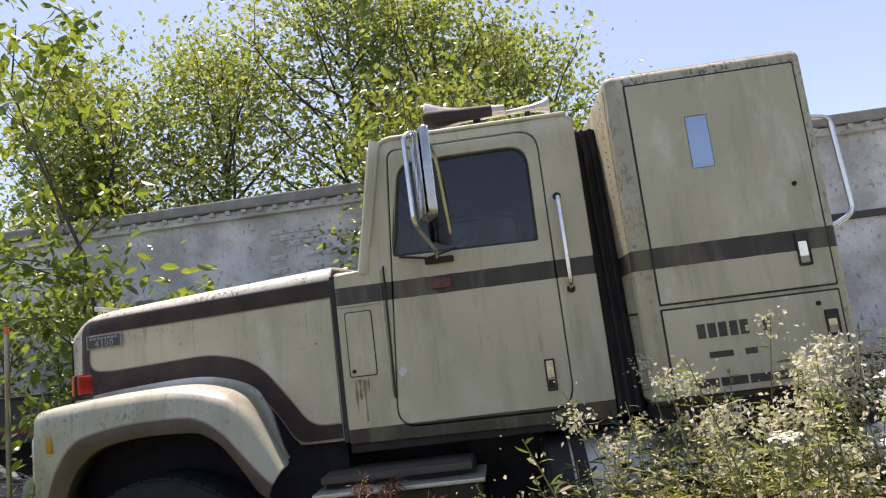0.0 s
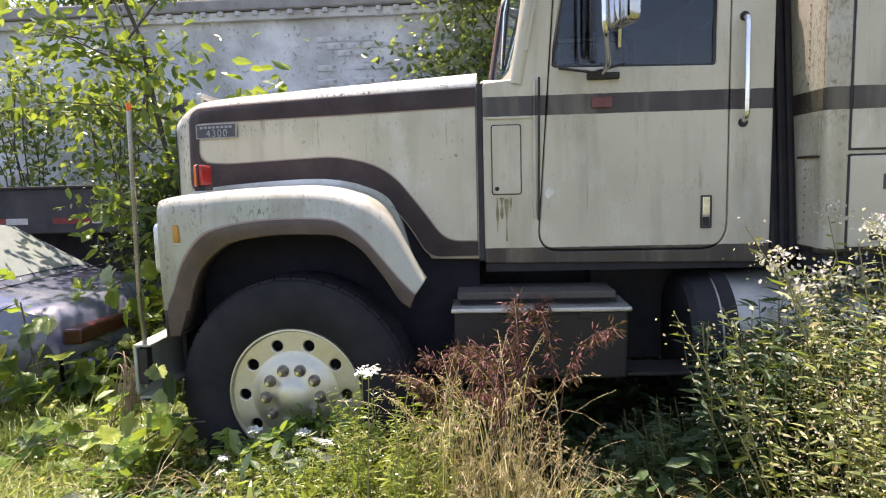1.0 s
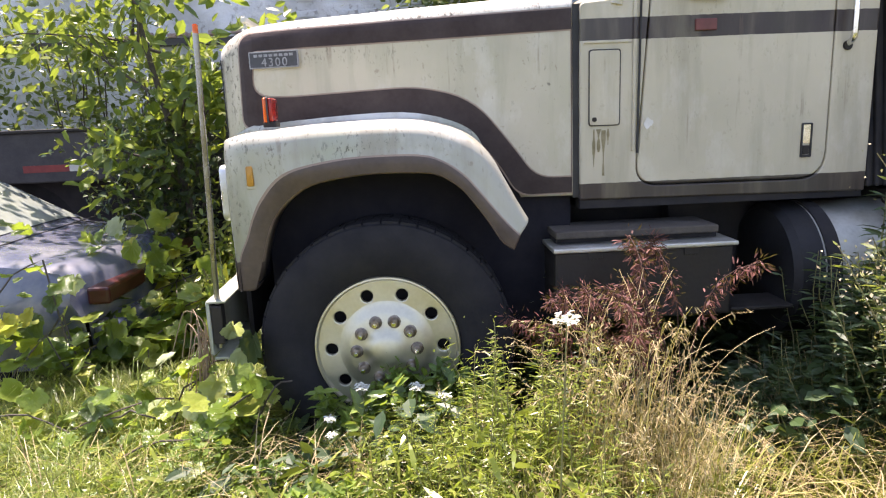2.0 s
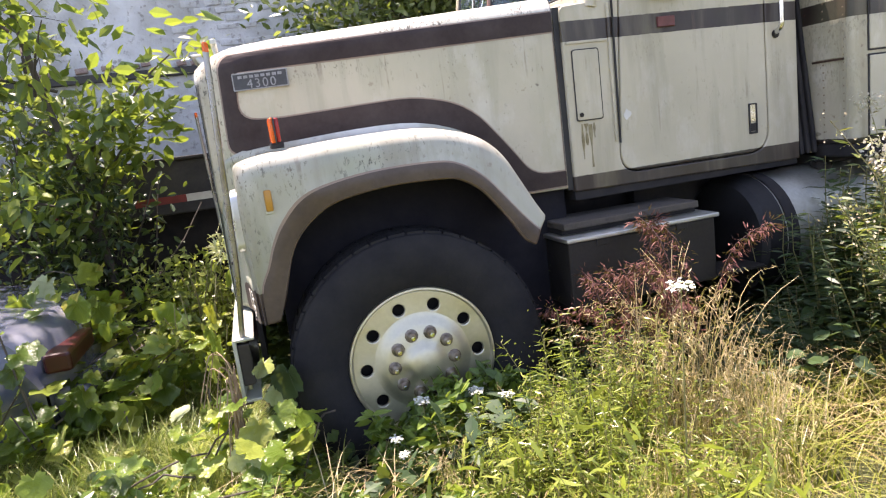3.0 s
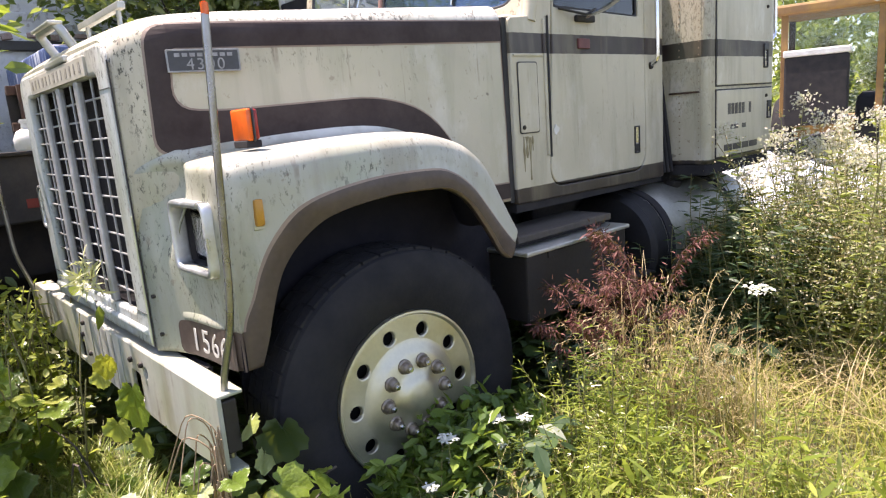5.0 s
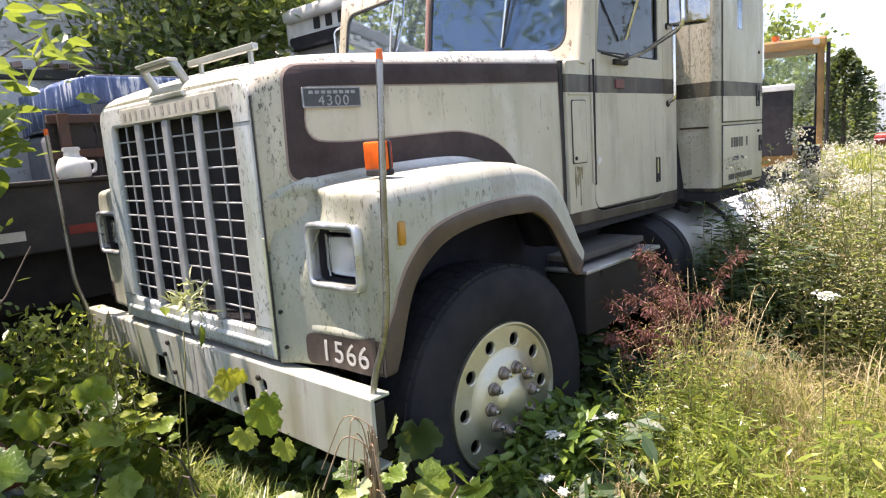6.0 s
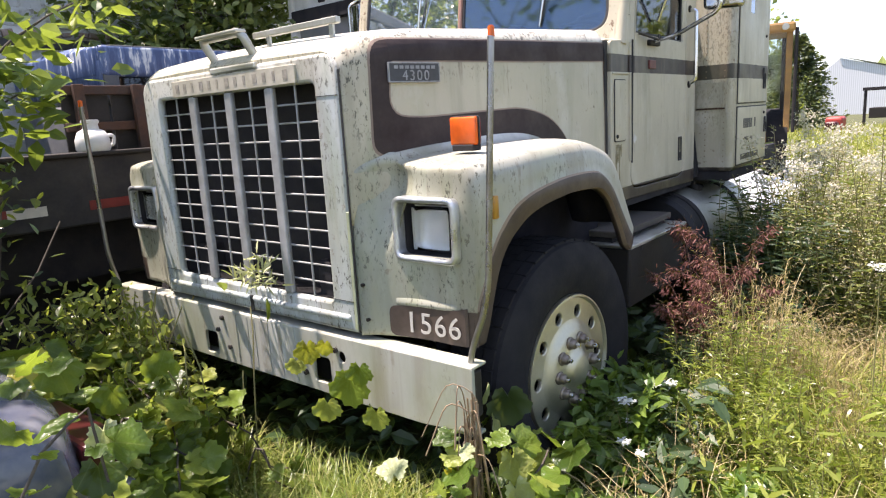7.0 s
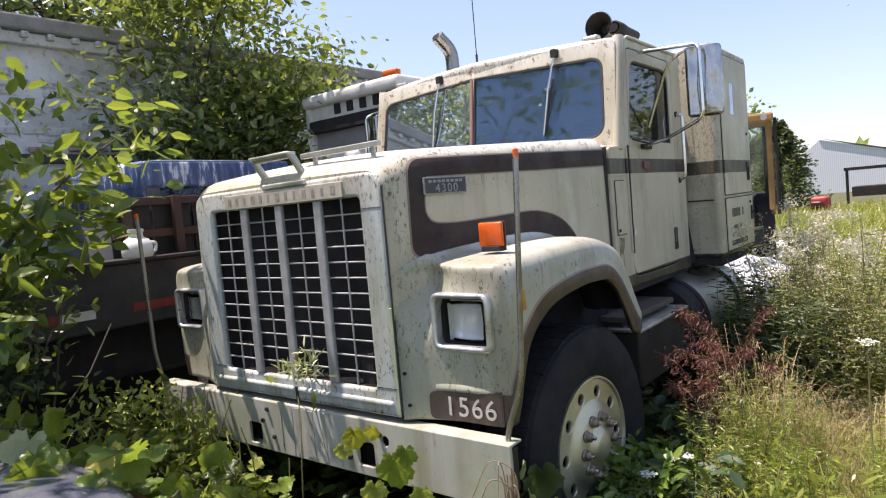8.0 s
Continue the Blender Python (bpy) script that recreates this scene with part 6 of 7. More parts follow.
for s in (-1, 1):
    lo = []
    hi = []
    for x, z, w in CP[2:16]:
        hi.append((x - (0.10 if x > -1 else 0), 0.36 + 0.9 * s * w, z - 0.045))
        lo.append((x - (0.10 if x > -1 else 0), 0.36 + s * 0.75, 0.26))
    mid = [(a[0], 0.36 + s * 0.775, min(0.62, a[2])) for a in hi]
    bm = grid([lo, mid, hi])
    part("flank", bm, m_car, car, "", 35)
rear = grid([[(-1.45 - 0.49 * u, 0.36 + 0.9 * (0.68 - 0.12 * u) * v, 0.905 + 0.315 * u - 0.03 * abs(v) ** 4) for v in np.linspace(-1, 1, 9)] for u in np.linspace(0, 1, 5)])
part("rear_window", rear, worn("dusty_car_glass", (0.16, 0.19, 0.18), (0.24, 0.26, 0.22), 0.10), car, "dusty rear window reflecting the sky", 60)
lamp = part("tail_lamp", box((-0.80, -0.36, 0.585), (-0.685, 0.1, 0.675), 0.015, 2), M_RED, car, "wide red tail lamp")
part("tail_lamp", box((-0.80, 0.62, 0.585), (-0.685, 1.08, 0.675), 0.015, 2), M_RED, car, "wide red tail lamp")
part("bumper", box((-0.80, -0.37, 0.36), (-0.64, 1.09, 0.50), 0.04, 3), m_car, car, "", 40)
part("trunk_seam", box((-1.36, -0.28, 0.868), (-1.354, 1.0, 0.874)), M_SEAL, car)
for x in (-1.55, -4.2):
    for s in (-1, 1):
        part("car_wheel", lathe([(0.0005, -0.08), (0.19, -0.08), (0.22, -0.1), (0.29, -0.09), (0.31, -0.06), (0.31, 0.06), (0.0005, 0.09)], pose(x, 0.36 + s * 0.68, 0.31, 90 if s < 0 else -90), 28), M_TYRE, car, "", 40)

car.matrix_basis = pose(-0.075, -0.03, -0.085) @ car.matrix_basis

# yellow loader far behind the sleeper
M_YELLOW = worn("faded_machine_yellow", (0.40, 0.23, 0.06), (0.20, 0.11, 0.045), 0.55, 0, 4, 0.5, 0.1)
lo = thing("loader", (12, 0.8, 0), "faded yellow wheel loader with glazed cab", "loader")
part("body", box((11.5, 0.45, 0.6), (13.6, 1.5, 0.92), 0.05), M_YELLOW, lo)
part("engine_cover", box((10.9, 0.62, 0.85), (11.35, 1.5, 1.92), 0.03), M_BLACK, lo, "black radiator housing")
part("cover_top", box((10.88, 0.60, 1.92), (11.4, 1.52, 2.02), 0.02), M_WHITE, lo)
for x in (11.4, 12.6):
    for y in (0.22, 1.55):
        part("cab_post", box((x - 0.05, y - 0.05, 0.9), (x + 0.05, y + 0.05, 2.62), 0.01), M_STEEL if x > 12 else M_YELLOW, lo)
part("cab_roof", box((11.25, 0.14, 2.60), (12.75, 1.68, 2.76), 0.04), M_YELLOW, lo)
part("cab_window", box((11.42, 0.27, 1.6), (11.43, 1.5, 2.62)), M_CLEAR, lo)
part("cab_window", box((12.58, 0.27, 1.6), (12.59, 1.5, 2.62)), M_CLEAR, lo)
part("exhaust", tube([(11.30, 0.12, 0.9), (11.30, 0.12, 2.66)], 0.03, 10), M_BLACK, lo)
part("work_lamp", disc(0.055, 0.06, pose(11.22, 0.30, 2.68, 0, 90, 0), 14), M_ALU, lo)
part("beacon", disc(0.06, 0.08, pose(11.4, 0.9, 2.81), 14), M_ORANGE, lo)
for x in (11.9, 13.6):
    for y in (0.35, 1.55):
        part("loader_wheel", lathe([(0.0005, -0.15), (0.35, -0.15), (0.5, -0.18), (0.6, -0.16), (0.65, -0.1), (0.65, 0.15), (0.0005, 0.18)], pose(x, y, 0.65, 90), 30), M_TYRE, lo, "", 40)

lo.matrix_basis = pose(11.2, 0.2, 0, 0, 0, 15) @ pose(-11.2, -0.2, 0) @ lo.matrix_basis

# shed and steel frame in the distance
m_shed, nt, b = mat("pale_metal_cladding", 0.5)
wv = nt.nodes.new("ShaderNodeTexWave")
wv.inputs["Scale"].default_value = 2.2
wv.bands_direction = "Y"
co = nt.nodes.new("ShaderNodeTexCoord")
nt.links.new(co.outputs["Object"], wv.inputs["Vector"])
nt.links.new(ramp(nt, wv.outputs["Fac"], (0.2, (0.50, 0.53, 0.56)), (0.8, (0.62, 0.65, 0.68))), b.inputs["Base Color"])
shed = thing("shed", (62, 3, 0), "pale grey metal shed with a shallow gable", "shed")
part("wall", plate([(-7.6, -0.2), (6, -0.2), (6, 0.9), (-6.4, 4.4), (-7.6, 3.4)], (), 0.3, 0, front_m(60)), m_shed, shed)
part("roof", grid([[(59.7, 6.5, 4.55), (59.7, -6, 1.0)], [(85, 6.5, 4.55), (85, -6, 1.0)]]), m_shed, shed)
part("side_wall", box((60, 7.5, -0.2), (85, 7.6, 3.4)), m_shed, shed)
fr = thing("steel_frame", (30, 0.4, 0), "black steel trailer frame standing on the field", "frame")
part("beam", box((29.9, -4, 1.62), (30.1, 1.3, 1.75), 0.01), M_BLACK, fr)
for y in (1.2, -1.2, -3.6):
    part("leg", box((29.95, y - 0.05, -0.1), (30.05, y + 0.05, 1.65)), M_BLACK, fr)
part("bed", box((29.5, -4, 0.55), (31, 1.0, 0.95), 0.02), M_STEEL, fr)
junk = thing("red_tractor", (26, 2.2, 0), "red machine among the weeds", "machine")
part("body", box((25.6, 1.35, 0.2), (26.6, 1.9, 0.75), 0.1, 3), plastic("machine_red", (0.45, 0.05, 0.035), 0.5), junk)
part("hood", box((25.2, 1.45, 0.3), (25.7, 1.85, 0.6), 0.08, 3), M_RED, junk)

# white plastic sheeting over the rear frame
bm = grid([[(4.0 + 3.4 * u, -0.95 + 1.7 * v, 0.15 + 0.85 * math.sin(math.pi * min(max(v * 0.85 + 0.1, 0), 1)) * (0.75 + 0.25 * math.sin(5 * u)) + 0.10 * noise.noise(Vector((u * 9, v * 7, 1)))) for v in np.linspace(0, 1, 22)] for u in np.linspace(0, 1, 36)])
sheet = part("plastic_sheet", bm, worn("white_plastic_sheet", (0.80, 0.80, 0.80), (0.66, 0.66, 0.66), 0.35, 0, 4, 0.3, 0.2), None, "", 60)
tagged(sheet, "crumpled white plastic sheeting over the truck's rear frame", "plastic sheet")
thicken(sheet, 0.006)

# ---- trees ----
sap = tree("sapling_tree", (-0.78, 1.22, 0), "young tree with yellow-green leaves between the vehicles", 4.6, 0.62, 1700, 0.118, L_SAP, 14, 0.30, 0.030,
           extra=(((-0.76, 1.2, 1.3), (-0.35, 0.8, 1.75), 0.1), ((-0.76, 1.2, 0.9), (-0.95, 0.4, 1.35), 0.1), ((-0.76, 1.2, 2.2), (-1.6, 0.9, 2.7), 0.1),
                  ((-0.76, 1.2, 1.3), (0.0, 1.1, 2.0), 0.1), ((-0.76, 1.2, 1.1), (-0.25, 1.1, 1.65), 0.1), ((-0.76, 1.2, 1.9), (-1.9, 1.1, 2.1), 0.1)), sigma=0.12)
sap.matrix_basis = pose(-0.78, 1.22, 0, 0, -5, 0) @ pose(0.78, -1.22, 0) @ sap.matrix_basis
tree("broadleaf_tree", (1.95, 3.40, 0), "leafy dark green tree against the white wall", 4.4, 1.0, 10500, 0.098, L_WALLTREE, 20, 0.42, 0.05, sigma=0.19,
     extra=(((1.95, 3.3, 2.2), (3.2, 3.0, 2.9), 0.0), ((1.95, 3.3, 2.0), (0.85, 3.2, 2.6), 0.0), ((1.95, 3.3, 2.0), (2.7, 3.0, 2.3), 0.0), ((1.95, 3.3, 2.4), (3.5, 3.1, 3.3), 0.1), ((1.95, 3.3, 1.8), (1.3, 3.1, 2.1), 0.0), ((1.95, 3.3, 2.4), (2.4, 3.0, 2.9), 0.0), ((1.95, 3.3, 1.7), (2.2, 3.0, 1.95), 0.0)))
for x, y, h, sp in ((-5.4, 6.6, 5.4, 1.3), (-3.2, 6.6, 6.9, 1.4), (-1.5, 6.2, 7.6, 1.4), (0.2, 6.6, 7.9, 1.5), (1.9, 6.3, 7.4, 1.5), (3.7, 6.6, 6.4, 1.5)):
    t = tree("broadleaf_tree", (x, y, 0), "tall leafy tree behind the white building", h, sp, 11800, 0.096, L_TREE, 30, 0.3, 0.10, FLAKE, shape=0.8, sigma=0.26)
    tagged(t, group="trees behind the building")
tree("broadleaf_tree", (16.0, -6.2, 0), "leafy tree at the field's edge", 9.0, 3.3, 7000, 0.16, L_TREE, 26, 0.45, 0.16, FLAKE, extra=(((16.0, -6.1, 4.6), (16.0, -3.6, 4.95), 0.2),), sigma=0.3)


def conifer(x, y, h, w, n):
    ob = thing("conifer", (x, y, 0), "dark bushy conifer on the field", "tree", "conifers")
    part("trunk", tube([(x, y, -0.1), (x, y, h * 0.97)], [0.12, 0.02], 8), M_BARK, ob)
    n = n * 5 // 2
    u = rng.random(n) ** 0.7
    a = rng.random(n) * 6.28
    lobe = 1 + 0.28 * np.sin(3 * a + 9 * u) + 0.22 * np.sin(5 * a - 21 * u)
    r = w * (1 - u) ** 0.7 * lobe * (0.35 + 0.65 * rng.random(n)) + 0.05
    P = np.stack([x + r * np.cos(a), y + r * np.sin(a), 0.15 + u * h + 0.12 * np.sin(37 * a + 50 * u)], 1)
    A = np.stack([np.cos(a), np.sin(a), rng.normal(0.1, 0.4, n)], 1)
    part("crown", leaf_mesh("crown", P, A, 0.17 * (0.6 + 0.6 * rng.random(n)), FLAKE), L_FIR, ob)


conifer(27.5, 3.2, 3.6, 1.5, 2600)
conifer(29.5, 4.6, 3.0, 1.4, 1800)
conifer(24.0, 5.2, 2.8, 1.2, 1500)
for x, y, h in ((34, 8.5, 5.5), (40, 12, 6.5), (46, 9, 5.5), (38, -14, 6), (52, -9, 6)):
    tagged(tree("broadleaf_tree", (x, y, 0), "distant green tree beyond the field", h, 2.0, 1600, 0.35, L_TREE, 14, 0.2, 0.12, FLAKE, sigma=0.4), group="distant trees")

# woods along the horizon
n = 5200
u = rng.random(n)
P = np.stack([70 + 25 * rng.random(n), -75 + 150 * u, np.zeros(n)], 1)
crest = 3.2 + 1.6 * np.sin(u * 23) + 1.3 * np.sin(u * 61 + 1) + 0.9 * np.sin(u * 140)
P[:, 2] = rng.random(n) ** 0.8 * np.clip(crest, 1.2, 8)
woods = part("woods", leaf_mesh("woods", P, rng.normal(0, 1, (n, 3)), 1.5 * (0.6 + 0.7 * rng.random(n)), FLAKE, 0.3), L_TREE)
tagged(woods, "distant belt of green woods on the horizon", "woods", kind="stuff")

# ---- grass ----
def field(n, x0, x1, y0, y1, keep):
    P = np.stack([x0 + (x1 - x0) * rng.random(n), y0 + (y1 - y0) * rng.random(n), np.zeros(n)], 1)
    return P[keep(P[:, 0], P[:, 1])]


def patchy(P, f, seed):
    return np.array([noise.noise(Vector((x * f, y * f, seed))) for x, y in P[:, :2]])


def open_ground(x, y):
    return ~((x > -0.1) & (x < 7.2) & (y > -1.15)) & ~((x < -0.6) & (y > -0.75) & (y < 1.2))


P = field(46000, -3.0, 5.5, -3.3, -0.85, open_ground)
clump = patchy(P, 3.2, 14)
h = (0.13 + 0.20 * np.clip(patchy(P, 0.9, 1) + 0.45, 0, 1) + 0.10 * rng.random(len(P))) * np.where(clump > 0.12, 1.35, 1.0)
keep = (rng.random(len(P)) < np.clip(0.5 + 1.8 * clump, 0.08, 1)) & ((rng.random(len(P)) < 0.2) | (P[:, 1] < np.where(P[:, 0] < 0.95, -2.02, -1.62)) | (P[:, 0] < -0.1))
P, h = P[keep], h[keep]
grass = part("grass", blades_mesh("grass", P, h, 0.25 + 1.25 * rng.random(len(P)) ** 1.4, 0.004 + 0.007 * rng.random(len(P)) ** 2, 5, 0.5), L_GRASS)
tagged(grass, "tall sunlit yellow-green grass round the truck", "grass", kind="stuff")
P = field(9000, -6.0, 5.0, -7.5, -3.6, lambda x, y: x > -99)
far = part("grass", blades_mesh("grass", P, 0.18 + 0.2 * rng.random(len(P)), 0.2 + 0.6 * rng.random(len(P)), 0.008 + 0.006 * rng.random(len(P)), 2), L_GRASS)
tagged(far, "tall grass behind the path", "grass", kind="stuff")
P = field(26000, 5.0, 30, -9, 4.0, lambda x, y: ~((x < 7.3) & (y > -1.15)) & ~((x > 8.0) & (x < 16) & (y > -0.3)))
far = part("grass", blades_mesh("grass", P, 0.25 + 0.35 * rng.random(len(P)), 0.2 + 0.5 * rng.random(len(P)), 0.02 + 0.02 * rng.random(len(P)), 2), L_GRASS)
tagged(far, "rough grass of the sunny field", "grass", kind="stuff")
# fresh grass at the bumper's end
P = field(12000, -1.2, 0.10, -2.0, -0.65, lambda x, y: (x < 0.0) | (y < -1.25))
turf = part("grass", blades_mesh("grass", P, 0.18 + 0.24 * rng.random(len(P)), 0.3 + 1.1 * rng.random(len(P)), 0.004 + 0.005 * rng.random(len(P)), 5, 0.5), L_TURF)
tagged(turf, "fresh bright grass below the bumper's end", "grass", kind="stuff")
P = field(9000, -1.0, 0.02, -1.05, 0.15, lambda x, y: (y < 0.2 + 0.5 * x) & (x < -0.03))
turf = part("grass", blades_mesh("grass", P, 0.10 + 0.22 * rng.random(len(P)), 0.3 + 1.2 * rng.random(len(P)), 0.004 + 0.005 * rng.random(len(P)), 5, 0.5), L_TURF)
tagged(turf, "short green grass before the bumper", "grass", kind="stuff")
P = field(9500, -0.05, 1.0, -1.98, -1.18, lambda x, y: y < -1.2)
P[:, 2] = 0.03 + 0.22 * rng.random(len(P)) * np.clip(0.7 + patchy(P, 4.0, 31), 0.2, 1.3)
herbs = part("ground_cover", leaf_mesh("ground_cover", P, rng.normal(0, 1, (len(P), 3)) * np.array([1, 1, 0.5]), 0.025 + 0.035 * rng.random(len(P)), OVAL, 1.0), L_COVER)
tagged(herbs, "low fresh green herbs beside the wheel", "ground cover", kind="stuff")
P = field(5000, -1.1, 0.15, -1.95, -0.95, lambda x, y: (x < -0.02) | (y < -1.2))
P[:, 2] = 0.05 + 0.20 * rng.random(len(P)) * np.clip(0.8 + patchy(P, 3.0, 37), 0.2, 1.4)
herbs = part("ground_cover", leaf_mesh("ground_cover", P, rng.normal(0, 1, (len(P), 3)) * np.array([1, 1, 0.5]), 0.025 + 0.045 * rng.random(len(P)), OVAL, 1.0), L_COVER)
tagged(herbs, "low fresh green herbs among the grass", "ground cover", kind="stuff")
P = field(3600, 0.42, 1.12, -1.50, -1.20, lambda x, y: x > -9)
P[:, 2] = 0.06 + 0.34 * rng.random(len(P)) * np.clip(0.85 + 0.8 * patchy(P, 5.0, 53), 0.3, 1.25)
herbs = part("ground_cover", leaf_mesh("ground_cover", P, rng.normal(0, 1, (len(P), 3)) * np.array([1, 1, 0.6]), 0.03 + 0.05 * rng.random(len(P)), OVAL, 0.9), L_COVER)
tagged(herbs, "leafy green herbs reaching up the wheel", "ground cover", kind="stuff")
# tangle of fine weeds between the grass, in the sun
P = field(13000, -1.6, 5.0, -3.1, -1.42, lambda x, y: x > -9)
lump = patchy(P, 1.3, 9)
keep = rng.random(len(P)) < np.clip(0.35 + 2.4 * lump, 0.02, 1)
P, lump = P[keep], lump[keep]
P[:, 2] = rng.random(len(P)) ** 0.7 * np.clip(0.22 + 0.35 * lump, 0.08, 0.5) + 0.03
fine = part("weeds", leaf_mesh("weeds", P, rng.normal(0, 1, (len(P), 3)) * np.array([1, 1, 0.8]) + np.array([0, 0, 0.4]), 0.04 + 0.07 * rng.random(len(P)) ** 2, LANCE, 0.5), L_BRIGHT)
tagged(fine, "tangled fine yellow-green weeds among the grass", "weeds", kind="stuff")
P = field(8000, -1.0, 5.0, -3.0, -1.5, lambda x, y: x > -9)
lump = patchy(P, 1.1, 21)
P = P[rng.random(len(P)) < np.clip(0.35 + 1.6 * lump, 0.03, 1)]
dry = part("dry_grass", blades_mesh("dry_grass", P, 0.28 + 0.30 * rng.random(len(P)), 0.4 + 1.1 * rng.random(len(P)), 0.003 + 0.004 * rng.random(len(P)), 5, 0.55), L_STRAW)
tagged(dry, "dry tan stalks among the green grass", "grass", kind="stuff")
# low plants under and beside the truck; those beneath added to darken the gap
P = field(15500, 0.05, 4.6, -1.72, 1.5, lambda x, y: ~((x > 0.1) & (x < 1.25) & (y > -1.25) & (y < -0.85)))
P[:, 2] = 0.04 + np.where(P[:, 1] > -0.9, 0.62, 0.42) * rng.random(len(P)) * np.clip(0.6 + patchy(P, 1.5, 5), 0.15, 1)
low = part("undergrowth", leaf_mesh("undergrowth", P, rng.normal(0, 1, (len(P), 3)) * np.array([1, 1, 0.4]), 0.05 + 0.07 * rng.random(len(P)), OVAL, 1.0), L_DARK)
tagged(low, "low weeds with the truck's shade put into their dark green", "undergrowth", kind="stuff")

# ---- weeds ----
gold = [herb("goldenrod", "bright feathery yellow-green goldenrod clump", 0.85, 11, 0.12, 0.092, 72, L_BRIGHT, THIN, FLAKE, L_BRIGHT, 0.014, None, 0.20, 0.04, 14) for _ in range(4)]
plant_out(gold, [(0.88, -1.76, 0.82), (1.02, -1.88, 0.80), (1.16, -1.72, 0.90), (0.74, -1.90, 0.66), (0.80, -1.68, 0.75), (1.28, -1.82, 0.72), (1.30, -2.15, 0.65), (0.95, -2.15, 0.55), (0.55, -2.15, 0.42), (0.3, -2.0, 0.38), (1.08, -1.62, 0.95), (1.20, -1.60, 0.80),
                 (2.98, -1.55, 0.95), (3.15, -1.8, 0.9), (3.35, -1.6, 1.1), (3.6, -1.75, 1.1), (3.8, -1.55, 1.25), (0.75, -2.3, 0.45), (0.66, -2.02, 0.48),
                 (4.0, -1.8, 1.2), (4.3, -1.5, 1.3), (4.7, -1.9, 1.2), (5.2, -1.6, 1.1), (-0.3, -1.75, 0.5), (3.5, -2.1, 0.85), (3.2, -2.3, 0.7), (3.9, -2.2, 1.0), (0.05, -1.7, 0.45), (2.95, -2.1, 0.75),
                 (-0.6, -1.7, 0.5), (-0.85, -1.95, 0.5), (-0.45, -2.05, 0.45), (-1.1, -1.6, 0.55), (-0.15, -2.0, 0.42), (-0.75, -1.45, 0.5)], "goldenrod by the path")
tall = [herb("nettle", "tall weed with the truck's shade put into its dark green", 0.88, 18, 0.15, 0.11, 62, L_DARK, LANCE, None, None, 0.02, None, 0.12, 0.03) for _ in range(2)]
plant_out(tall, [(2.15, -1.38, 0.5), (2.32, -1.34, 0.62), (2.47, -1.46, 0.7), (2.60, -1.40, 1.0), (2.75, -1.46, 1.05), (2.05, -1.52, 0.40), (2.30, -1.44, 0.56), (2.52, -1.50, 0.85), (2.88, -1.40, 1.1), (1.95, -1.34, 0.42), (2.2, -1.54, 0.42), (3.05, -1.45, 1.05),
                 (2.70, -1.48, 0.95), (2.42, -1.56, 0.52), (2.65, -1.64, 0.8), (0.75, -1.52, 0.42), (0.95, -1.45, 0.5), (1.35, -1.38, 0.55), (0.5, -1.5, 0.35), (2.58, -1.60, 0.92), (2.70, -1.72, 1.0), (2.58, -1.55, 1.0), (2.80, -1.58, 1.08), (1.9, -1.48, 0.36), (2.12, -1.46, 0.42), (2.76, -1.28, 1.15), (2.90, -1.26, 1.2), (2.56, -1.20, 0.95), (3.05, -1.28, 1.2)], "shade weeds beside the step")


def plume_dock(label, n, height):
    """Reddish seed plumes that arch over at the top of thin stems."""
    ob = thing("dock", (0, 0, 0), label, "weed")
    bm = bmesh.new()
    Q, A = [], []
    for k in range(n):
        a = rng.random() * 6.28
        h = height * (0.68 + 0.37 * rng.random())
        out = np.array([math.cos(a), math.sin(a), 0])
        foot = np.array([rng.normal(0, 0.05), rng.normal(0, 0.04), 0])
        line = [foot + out * (0.10 * u + 0.22 * max(u - 0.6, 0) ** 2 * 4) * h + np.array([0, 0, h * (u - 0.25 * max(u - 0.80, 0) ** 1.5 * 4)]) for u in np.linspace(0, 1.05, 12)]
        tube([tuple(p) for p in line], [0.003 * (1 - 0.06 * i) for i in range(12)], 5, bm=bm)
        for j in range(330):
            i = 7 + rng.integers(0, 5)
            f = rng.random()
            p = line[min(i, 10)] * (1 - f) + line[min(i, 10) + 1] * f
            d = out * 0.3 + rng.normal(0, 0.5, 3) - np.array([0, 0, 0.5])
            Q.append(p + unit(d) * 0.045 * rng.random()), A.append(d)
    tagged(part("stem_mass", bm, M_DOCKSTEM, ob), kind="stuff")
    tagged(part("plume_mass", leaf_mesh("plume_mass", np.array(Q), np.array(A), 0.026 * (0.6 + 0.8 * rng.random(len(Q))), LANCE, 0.2), L_DOCK, ob), kind="stuff")
    return ob


M_DRYSTEM = worn("dry_stem", (0.34, 0.25, 0.15), (0.19, 0.13, 0.08), 0.8, 0, 30)
M_DOCKSTEM = worn("reddish_stem", (0.10, 0.045, 0.035), (0.06, 0.03, 0.02), 0.7)
dock = [plume_dock("dark red dock with drooping seed plumes", 3, 0.92) for _ in range(3)]
plant_out(dock, [(1.38, -1.42, 0.92), (1.60, -1.46, 1.0), (1.80, -1.50, 0.98), (1.48, -1.50, 0.95), (1.69, -1.54, 0.95), (1.55, -1.40, 0.90)], "dock plants", 0.94, 1.06)


